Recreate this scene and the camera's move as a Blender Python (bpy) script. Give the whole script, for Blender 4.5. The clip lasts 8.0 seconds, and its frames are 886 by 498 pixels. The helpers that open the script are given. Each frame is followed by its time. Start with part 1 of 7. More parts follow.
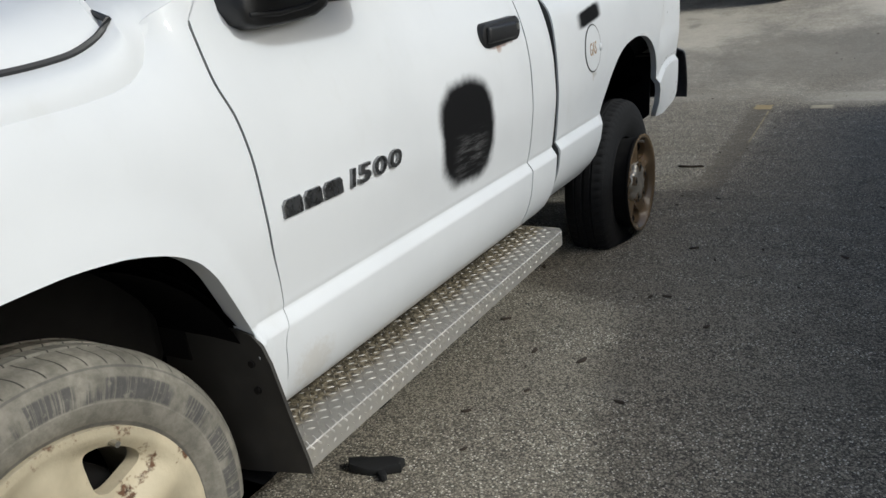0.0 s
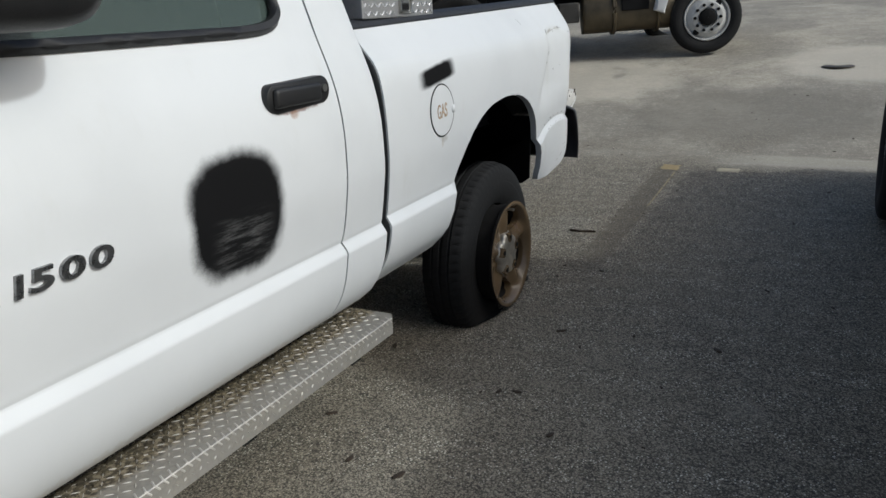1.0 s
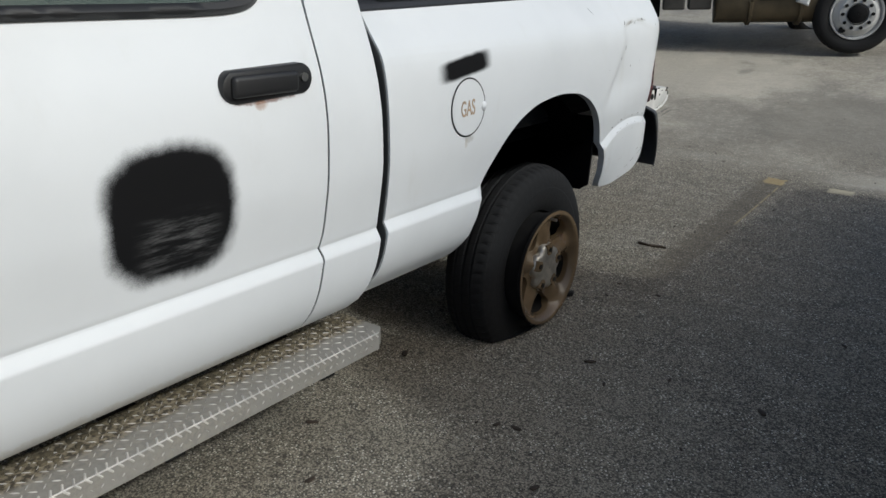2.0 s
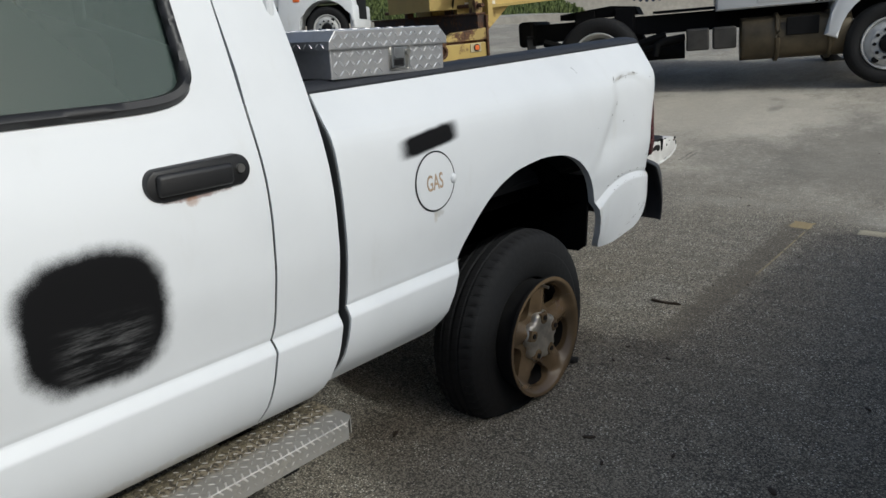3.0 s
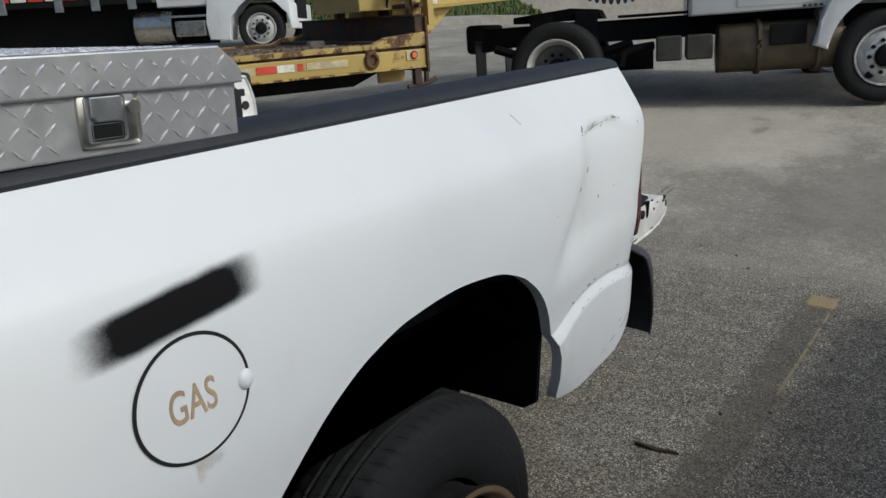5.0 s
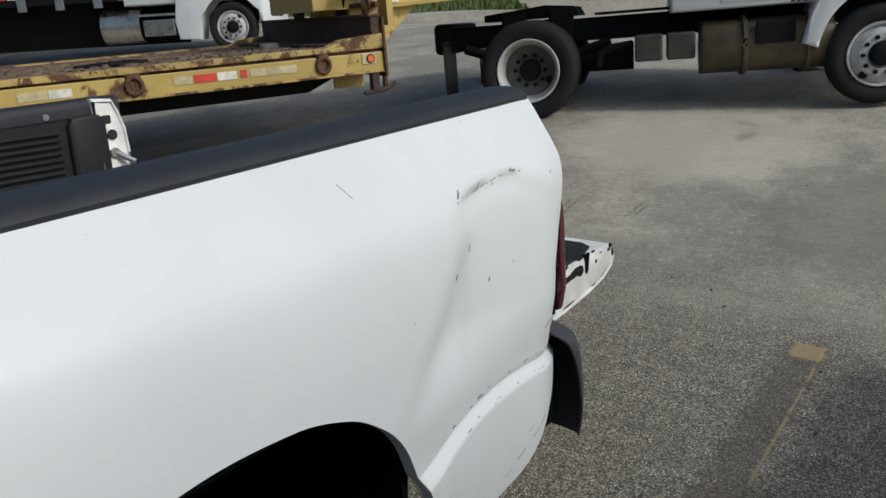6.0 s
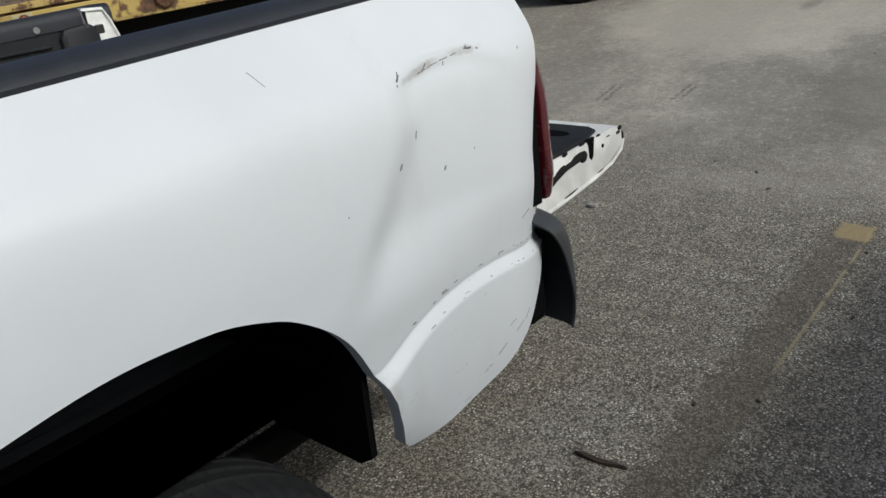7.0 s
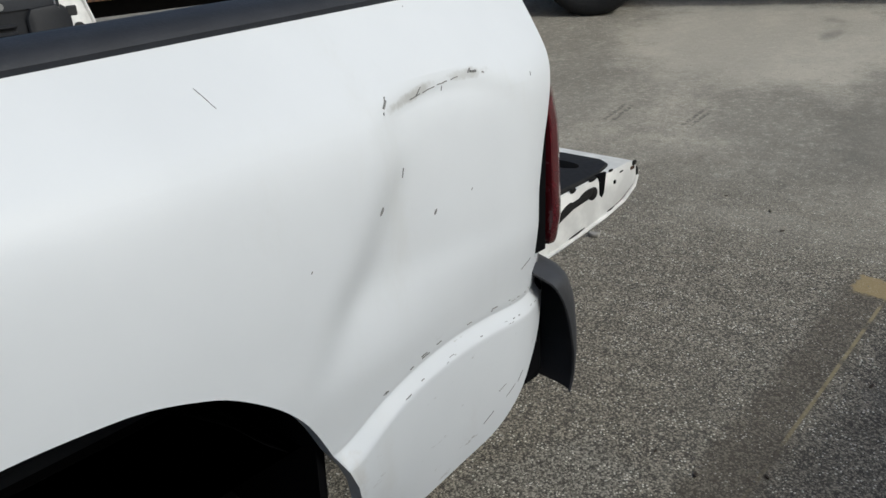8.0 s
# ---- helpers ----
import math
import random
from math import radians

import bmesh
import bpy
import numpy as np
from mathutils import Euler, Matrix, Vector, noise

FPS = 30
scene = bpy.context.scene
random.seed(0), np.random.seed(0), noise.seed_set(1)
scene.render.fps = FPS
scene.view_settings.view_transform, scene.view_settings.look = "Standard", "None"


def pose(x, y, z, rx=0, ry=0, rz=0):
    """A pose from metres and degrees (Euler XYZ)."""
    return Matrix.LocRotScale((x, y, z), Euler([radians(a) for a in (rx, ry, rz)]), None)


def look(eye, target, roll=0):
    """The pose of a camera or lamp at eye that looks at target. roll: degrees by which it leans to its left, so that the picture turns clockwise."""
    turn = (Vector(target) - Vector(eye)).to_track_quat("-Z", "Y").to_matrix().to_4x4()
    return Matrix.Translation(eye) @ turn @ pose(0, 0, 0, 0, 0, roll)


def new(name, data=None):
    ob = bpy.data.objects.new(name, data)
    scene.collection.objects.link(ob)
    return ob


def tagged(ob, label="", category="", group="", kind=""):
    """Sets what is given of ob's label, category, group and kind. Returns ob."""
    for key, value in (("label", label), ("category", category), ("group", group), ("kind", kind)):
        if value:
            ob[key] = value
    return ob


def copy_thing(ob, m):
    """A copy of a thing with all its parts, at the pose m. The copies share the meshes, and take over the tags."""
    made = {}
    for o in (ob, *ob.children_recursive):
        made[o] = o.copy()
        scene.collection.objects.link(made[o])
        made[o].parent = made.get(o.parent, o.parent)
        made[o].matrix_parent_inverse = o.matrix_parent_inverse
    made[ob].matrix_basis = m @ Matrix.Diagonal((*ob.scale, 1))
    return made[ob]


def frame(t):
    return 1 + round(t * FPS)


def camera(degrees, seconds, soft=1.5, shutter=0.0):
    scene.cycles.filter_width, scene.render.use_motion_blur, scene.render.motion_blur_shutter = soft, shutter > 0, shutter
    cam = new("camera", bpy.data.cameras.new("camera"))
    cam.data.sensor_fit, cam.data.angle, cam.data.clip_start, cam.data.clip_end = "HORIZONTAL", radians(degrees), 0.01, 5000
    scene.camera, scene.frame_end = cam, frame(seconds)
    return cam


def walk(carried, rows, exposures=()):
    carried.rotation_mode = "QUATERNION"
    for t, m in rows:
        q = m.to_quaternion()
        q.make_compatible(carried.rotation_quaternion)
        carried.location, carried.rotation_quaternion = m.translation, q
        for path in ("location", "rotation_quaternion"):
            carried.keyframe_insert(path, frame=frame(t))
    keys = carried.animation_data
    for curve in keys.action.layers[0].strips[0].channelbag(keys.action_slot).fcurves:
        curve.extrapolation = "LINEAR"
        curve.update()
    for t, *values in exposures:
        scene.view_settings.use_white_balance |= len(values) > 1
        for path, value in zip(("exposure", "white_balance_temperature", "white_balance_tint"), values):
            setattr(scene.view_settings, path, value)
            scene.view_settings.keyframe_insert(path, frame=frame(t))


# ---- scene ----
cam = camera(59.1, 8.0)
PATH = [
    (0, (2.041, -0.585, 1.274), (1.061, 1.033, 0.626), -6.0),
    (0.5, (2.166, -0.302, 1.307), (1.163, 1.335, 0.747), -5.2),
    (1, (2.23, -0.01, 1.305), (1.356, 1.69, 0.716), -2.5),
    (1.2, (2.225, 0.117, 1.299), (1.366, 1.818, 0.692), -1.1),
    (2.3, (2.487, 0.499, 1.384), (1.236, 1.933, 0.768), -1.1),
    (2.5, (2.531, 0.544, 1.403), (1.237, 1.962, 0.844), -3.6),
    (3, (2.505, 0.68, 1.405), (1.261, 2.15, 0.864), -2.5),
    (3.5, (2.265, 0.903, 1.41), (1.125, 2.465, 0.9), -2.8),
    (4, (2.109, 1.152, 1.416), (0.884, 2.656, 0.929), -3.9),
    (4.5, (1.993, 1.471, 1.433), (0.751, 2.942, 0.891), -2.0),
    (4.7, (1.901, 1.65, 1.427), (0.734, 3.186, 0.899), -1.0),
    (5.8, (1.776, 2.421, 1.476), (0.602, 3.924, 0.871), -3.4),
    (6, (1.748, 2.54, 1.482), (0.593, 4.074, 0.922), -2.2),
    (6.5, (1.774, 2.686, 1.487), (0.512, 4.121, 0.898), -4.8),
    (7, (1.873, 2.735, 1.419), (0.609, 4.073, 0.637), -7.2),
    (7.5, (1.887, 2.755, 1.424), (0.605, 4.089, 0.665), -6.6),
    (8, (1.721, 2.924, 1.414), (0.472, 4.274, 0.63), -2.9),
]
walk(cam, [(t, look(eye, target, roll)) for t, eye, target, roll in PATH], [(0.0, -0.35, 5930, 3), (3.2, -0.39, 5900, 3), (4.5, -0.47, 5870, 3), (6.5, -0.41, 5930, 3), (8.0, -0.39, 5930, 3)])

# ---- daylight ----
world = bpy.data.worlds.new("daylight")
scene.world = world
world.use_nodes = True
SUN_WAY = Vector((1.0, 0.08, 0.80)).normalized()  # towards the sun
wn = world.node_tree.nodes
sky = wn.new("ShaderNodeTexSky")
sky.sky_type, sky.sun_disc = "NISHITA", False
sky.sun_elevation = math.asin(SUN_WAY.z)
sky.sun_rotation = math.atan2(SUN_WAY.x, SUN_WAY.y)
sky.air_density, sky.dust_density = 0.88, 5.6
wn["Background"].inputs["Strength"].default_value = 0.143
world.node_tree.links.new(sky.outputs[0], wn["Background"].inputs["Color"])
sun = new("sun", bpy.data.lights.new("sun", "SUN"))
sun.data.energy, sun.data.angle, sun.data.color = 1.75, radians(3.2), (1.0, 0.98, 0.95)
sun.matrix_world = SUN_WAY.to_track_quat("Z", "Y").to_matrix().to_4x4()


# ---- materials ----
class Nodes:
    """Small helper to write node graphs."""

    def __init__(self, name):
        self.mat = bpy.data.materials.new(name)
        self.mat.use_nodes = True
        self.tree = self.mat.node_tree
        self.bsdf = self.tree.nodes["Principled BSDF"]
        self.coord = self.tree.nodes.new("ShaderNodeTexCoord").outputs["Object"]

    def put(self, socket, value):
        if isinstance(value, bpy.types.NodeSocket):
            self.tree.links.new(value, socket)
        elif isinstance(value, (tuple, list)) and len(value) == 3 and socket.type == "RGBA":
            socket.default_value = (*value, 1)
        else:
            socket.default_value = value

    def set(self, **values):
        for key, value in values.items():
            self.put(self.bsdf.inputs[key.replace("_", " ")], value)
        return self

    def math(self, op, a, b=0.0, c=0.0, clamp=False):
        n = self.tree.nodes.new("ShaderNodeMath")
        n.operation, n.use_clamp = op, clamp
        for s, v in zip(n.inputs, (a, b, c)):
            self.put(s, v)
        return n.outputs[0]

    def vmath(self, op, a, b=(0, 0, 0)):
        n = self.tree.nodes.new("ShaderNodeVectorMath")
        n.operation = op
        self.put(n.inputs[0], a), self.put(n.inputs[1], b)
        return n.outputs["Value"] if op in ("LENGTH", "DISTANCE", "DOT_PRODUCT") else n.outputs[0]

    def xyz(self, v=None):
        n = self.tree.nodes.new("ShaderNodeSeparateXYZ")
        self.put(n.inputs[0], v or self.coord)
        return n.outputs

    def combine(self, x, y, z):
        n = self.tree.nodes.new("ShaderNodeCombineXYZ")
        for s, v in zip(n.inputs, (x, y, z)):
            self.put(s, v)
        return n.outputs[0]

    def noise(self, scale, detail=4, rough=0.55, v=None, stretch=None):
        n = self.tree.nodes.new("ShaderNodeTexNoise")
        v = v or self.coord
        if stretch:
            v = self.vmath("MULTIPLY", v, stretch)
        self.put(n.inputs["Vector"], v)
        n.inputs["Scale"].default_value, n.inputs["Detail"].default_value, n.inputs["Roughness"].default_value = scale, detail, rough
        return n.outputs[0]

    def voronoi(self, scale, feature="F1", out="Distance", v=None):
        n = self.tree.nodes.new("ShaderNodeTexVoronoi")
        n.feature = feature
        self.put(n.inputs["Vector"], v or self.coord)
        n.inputs["Scale"].default_value = scale
        return n.outputs[out]

    def ramp(self, v, lo, hi):
        n = self.tree.nodes.new("ShaderNodeMapRange")
        n.interpolation_type = "SMOOTHSTEP"
        self.put(n.inputs[0], v)
        n.inputs[1].default_value, n.inputs[2].default_value = (lo, hi) if lo < hi else (hi, lo)
        n.inputs[3].default_value, n.inputs[4].default_value = (0, 1) if lo < hi else (1, 0)
        return n.outputs[0]

    def mix(self, f, a, b):
        n = self.tree.nodes.new("ShaderNodeMix")
        n.data_type = "RGBA"
        self.put(n.inputs[0], f), self.put(n.inputs[6], a), self.put(n.inputs[7], b)
        return n.outputs[2]

    def random(self):
        return self.tree.nodes.new("ShaderNodeObjectInfo").outputs["Random"]

    def bump(self, height, strength=0.3, distance=0.002):
        n = self.tree.nodes.new("ShaderNodeBump")
        n.inputs["Strength"].default_value, n.inputs["Distance"].default_value = strength, distance
        self.put(n.inputs["Height"], height)
        self.put(self.bsdf.inputs["Normal"], n.outputs[0])
        return self


def plain(name, colour, rough=0.5, metal=0.0, vary=0.25, scale=30, bump=0.15, dark=None, coat=0.0, spec=0.5):
    """A surface of one colour with grain and a little wear."""
    m = Nodes(name)
    fine, broad = m.noise(scale, 5), m.noise(scale * 0.12, 4)
    f = m.math("MULTIPLY", m.math("ADD", fine, broad), 0.5)
    low = dark or tuple(c * (1 - vary) for c in colour)
    col = m.mix(m.ramp(f, 0.35, 0.65), low, colour)
    m.set(Base_Color=col, Roughness=m.math("ADD", m.math("MULTIPLY", fine, 0.25), rough - 0.12), Metallic=metal, Coat_Weight=coat, Specular_IOR_Level=spec)
    m.bump(fine, bump, 0.002)
    return m.mat


def white_paint(name, sprays=(), dirt=0.22, scuff=None, stains=()):
    """Old white automotive paint. sprays: black spray marks as (y, z, half length, half height, slant, streaks)."""
    m = Nodes(name)
    p = m.xyz()
    fine, broad = m.noise(160, 3), m.noise(2.2, 5)
    base = m.mix(m.ramp(broad, 0.35, 0.7), (0.675, 0.690, 0.705), (0.635, 0.650, 0.665))
    grime = m.math("MULTIPLY", m.ramp(m.noise(7, 6, 0.65, stretch=(1, 1, 0.35)), 0.58, 0.8), dirt)
    base = m.mix(grime, base, (0.52, 0.51, 0.47))
    specks = m.ramp(m.voronoi(26), 0.035, 0.02)
    specks = m.math("MULTIPLY", specks, m.ramp(m.noise(3.1, 2), 0.6, 0.7))
    base = m.mix(m.math("MULTIPLY", specks, 0.6), base, (0.22, 0.2, 0.18))
    rough, sprayed = 0.44, None
    for y, z, hl, hh, slant, streaks in sprays:
        dy = m.math("SUBTRACT", p[1], y)
        dz = m.math("SUBTRACT", m.math("SUBTRACT", p[2], z), m.math("MULTIPLY", dy, slant))
        wob = m.math("MULTIPLY", m.math("SUBTRACT", m.noise(16 if hl < 0.13 else 11, 4, 0.6), 0.5), 0.24)
        power = 2.9 if streaks else 6.0
        r = m.math("ADD", m.math("POWER", m.math("ABSOLUTE", m.math("DIVIDE", dy, hl)), power),
                   m.math("POWER", m.math("ABSOLUTE", m.math("DIVIDE", dz, hh)), power))
        r = m.math("ADD", m.math("POWER", r, 1 / power), wob)
        mist = m.math("MULTIPLY", m.math("SUBTRACT", m.noise(420, 2), 0.5), 0.10)
        mask = m.ramp(m.math("ADD", r, mist), *((1.14, 0.86) if streaks else (1.30, 0.80)))
        black = (0.007, 0.007, 0.0075)
        if streaks:
            # pale streaks low in the patch: its sheen, put into the colour
            s = m.noise(48, 5, 0.65, stretch=(1, 0.13, 1))
            low = m.math("MULTIPLY", m.ramp(dz, 0.02, -0.04), m.ramp(m.math("ABSOLUTE", m.math("SUBTRACT", dy, 0.01)), 0.125, 0.05))
            low = m.math("MULTIPLY", m.math("MULTIPLY", low, m.ramp(dz, -0.15, -0.09)), m.ramp(s, 0.42, 0.72))
            black = m.mix(m.math("MULTIPLY", low, 0.36), black, (0.33, 0.33, 0.33))
        base = m.mix(mask, base, black)
        rough = m.math("ADD", m.math("MULTIPLY", mask, 0.35), rough)
        sprayed = mask
    for y, z, hy, hz, tilt, colour, amount in stains:
        dy = m.math("SUBTRACT", p[1], y)
        dz = m.math("SUBTRACT", m.math("SUBTRACT", p[2], z), m.math("MULTIPLY", dy, tilt))
        q = m.math("ADD", m.math("POWER", m.math("DIVIDE", dy, hy), 2.0), m.math("POWER", m.math("DIVIDE", dz, hz), 2.0))
        q = m.math("ADD", q, m.math("MULTIPLY", m.math("SUBTRACT", m.noise(55, 4, 0.65), 0.5), 2.2))
        base = m.mix(m.math("MULTIPLY", m.ramp(q, 1.1, 0.0), amount), base, colour)
    if scuff:
        y0, y1, z0, z1, amount = scuff
        zone = m.math("MULTIPLY", m.math("MULTIPLY", m.ramp(p[1], y0, y0 + 0.12), m.ramp(p[1], y1, y1 - 0.12)),
                      m.math("MULTIPLY", m.ramp(p[2], z0, z0 + 0.08), m.ramp(p[2], z1, z1 - 0.08)))
        s = m.ramp(m.noise(38, 4, 0.7, stretch=(1, 0.35, 1.4)), 0.63, 0.72)
        base = m.mix(m.math("MULTIPLY", m.math("MULTIPLY", zone, s), amount), base, (0.34, 0.33, 0.31))
    m.set(Base_Color=base, Roughness=m.math("ADD", m.math("MULTIPLY", broad, 0.12), rough), Coat_Weight=0.30, Coat_Roughness=0.07, Specular_IOR_Level=0.22)
    if sprayed is not None:
        m.set(Coat_Weight=m.math("MULTIPLY", m.math("SUBTRACT", 1.0, sprayed), 0.30), Specular_IOR_Level=m.math("SUBTRACT", 0.22, m.math("MULTIPLY", sprayed, 0.10)))
    m.bump(m.math("ADD", m.math("MULTIPLY", fine, 0.15), m.noise(9, 2)), 0.05, 0.004)
    return m.mat


paint = white_paint("white car paint")
RUST, GREY, TAN = (0.30, 0.16, 0.09), (0.36, 0.35, 0.32), (0.42, 0.36, 0.27)
paint_door = white_paint("white door paint", [(1.372, 0.857, 0.160, 0.148, 0.0, True)], stains=[(1.655, 1.068, 0.105, 0.008, 0.02, (0.16, 0.07, 0.05), 0.75), (1.635, 1.060, 0.022, 0.014, 0.0, RUST, 0.6), (0.60, 0.50, 0.08, 0.07, 0.0, TAN, 0.3), (1.2, 0.435, 0.75, 0.03, 0.0, TAN, 0.35)])
paint_bed = white_paint("white bed paint", [(2.452, 1.089, 0.120, 0.028, 0.13, False)], scuff=(3.5, 4.2, 0.45, 0.82, 0.75), stains=[(2.470, 0.862, 0.030, 0.016, 0.0, GREY, 0.5), (2.455, 0.85, 0.010, 0.02, 0.0, TAN, 0.4), (3.72, 1.176, 0.065, 0.010, 0.18, GREY, 0.6), (3.85, 1.188, 0.05, 0.010, -0.05, GREY, 0.5), (3.50, 0.62, 0.05, 0.08, 0.0, TAN, 0.25)])
paint_other = white_paint("white truck paint", dirt=0.5)
black_plastic = plain("black plastic", (0.015, 0.015, 0.016), 0.48, scale=180, bump=0.25)
grey_plastic = plain("grey bumper plastic", (0.045, 0.045, 0.048), 0.5, scale=140, bump=0.2)
# near-black stands for deep shade in wheel wells, gaps and hollows
hollow_shade = plain("black of shaded hollows", (0.005, 0.005, 0.0055), 0.95, spec=0.05)
gate_black = plain("black gate liner", (0.013, 0.0125, 0.013), 0.6, scale=90, bump=0.3, spec=0.3)
liner_black = plain("black bed liner", (0.018, 0.019, 0.022), 0.5, scale=90, bump=0.3, spec=0.25)
rail_black = plain("black rail cap", (0.026, 0.028, 0.034), 0.55, scale=220, bump=0.35, spec=0.3)
dark_metal = plain("dark underbody metal", (0.014, 0.013, 0.012), 0.85, vary=0.5, scale=22, spec=0.2)
soot = plain("black chassis steel", (0.009, 0.009, 0.0095), 0.75, vary=0.4, scale=18, spec=0.15)
# grey that stands for the white bed edge in shade
edge_shade_grey = plain("grey shade of bed edge", (0.045, 0.048, 0.05), 0.6, vary=0.3, scale=30)
scrape_grey = plain("bare grey scrape", (0.26, 0.255, 0.245), 0.8, vary=0.5, scale=140)
cap_metal = plain("tarnished hub cap", (0.66, 0.62, 0.54), 0.33, 0.75, vary=0.45, scale=30, bump=0.1)
chrome = plain("worn chrome", (0.66, 0.65, 0.62), 0.32, 1.0, vary=0.3, scale=25, bump=0.08)
badge_metal = plain("dull dark chrome", (0.30, 0.305, 0.31), 0.28, 0.9, vary=0.5, scale=60)
steel = plain("galvanised steel", (0.42, 0.43, 0.44), 0.38, 0.85, vary=0.35, scale=30)
mat_rubber_piece = plain("torn rubber", (0.015, 0.015, 0.015), 0.75, vary=0.4, scale=70, bump=0.4)
flap_rubber = plain("dusty flap rubber", (0.055, 0.05, 0.044), 0.7, vary=0.5, scale=12)
red_lens = plain("red lamp lens", (0.085, 0.006, 0.010), 0.25, vary=0.3, scale=40, bump=0.05, coat=0.5)
orange_lens = plain("orange lamp lens", (0.75, 0.16, 0.03), 0.3, vary=0.2)
tape_red = plain("red reflective tape", (0.55, 0.05, 0.03), 0.45, vary=0.3)
tape_white = plain("white reflective tape", (0.72, 0.70, 0.62), 0.45, vary=0.35)
tape_worn = plain("worn pale tape", (0.55, 0.47, 0.28), 0.6, vary=0.4, scale=18)
dry_leaf = plain("dry leaf", (0.07, 0.05, 0.035), 0.8, vary=0.5)
letter_tan = plain("tan lettering", (0.45, 0.33, 0.22), 0.6, vary=0.3, scale=90)
sign_ink = plain("dark sign ink", (0.035, 0.03, 0.02), 0.6, vary=0.5, scale=25)
silver_tank = plain("polished aluminium tank", (0.50, 0.49, 0.46), 0.30, 1.0, vary=0.35, scale=10)
tank_brown = plain("dirty bronze fuel tank", (0.105, 0.083, 0.050), 0.5, 0.35, vary=0.65, scale=5)


def rusty(name, colour, rust=0.5, rough=0.6, scale=9, low=0.5):
    m = Nodes(name)
    patch = m.noise(scale, 7, 0.65)
    fine = m.noise(scale * 9, 4)
    mask = m.ramp(m.math("ADD", patch, m.math("MULTIPLY", m.math("SUBTRACT", fine, 0.5), 0.25)), 1.0 - rust - 0.06 * low, 1.06 - rust)
    rust_c = m.mix(m.ramp(fine, 0.35, 0.65), (0.045, 0.024, 0.014), (0.13, 0.062, 0.03))
    base = m.mix(m.ramp(m.noise(scale * 0.4, 4), 0.4, 0.65), tuple(c * 0.75 for c in colour), colour)
    m.set(Base_Color=m.mix(mask, base, rust_c), Roughness=m.math("ADD", m.math("MULTIPLY", mask, 0.25), rough - 0.1))
    m.bump(m.math("ADD", m.math("MULTIPLY", mask, 0.5), fine), 0.3, 0.003)
    return m.mat


rim_beige = rusty("beige rim primer with rust", (0.55, 0.48, 0.34), 0.385, 0.6, 13)
rim_brown = rusty("brown rusted rim", (0.185, 0.128, 0.072), 0.36, 0.32, 12)
yellow_steel = rusty("chipped yellow trailer paint", (0.47, 0.34, 0.095), 0.405, 0.6, 2.6)
yellow_clean = rusty("yellow trailer paint", (0.50, 0.36, 0.11), 0.34, 0.6, 1.6)
rust_steel = rusty("rusted steel", (0.11, 0.06, 0.035), 0.6, 0.8, 6)
rust_deck = rusty("rusted deck plate with dry soil", (0.20, 0.112, 0.072), 0.50, 0.9, 3)
yellow_rust = rusty("rust-eaten yellow paint", (0.44, 0.32, 0.10), 0.50, 0.7, 5)
rust_dark = rusty("dark rusted steel", (0.045, 0.026, 0.018), 0.45, 0.85, 6)
white_chipped = rusty("chipped white steel", (0.78, 0.77, 0.74), 0.27, 0.45, 22)


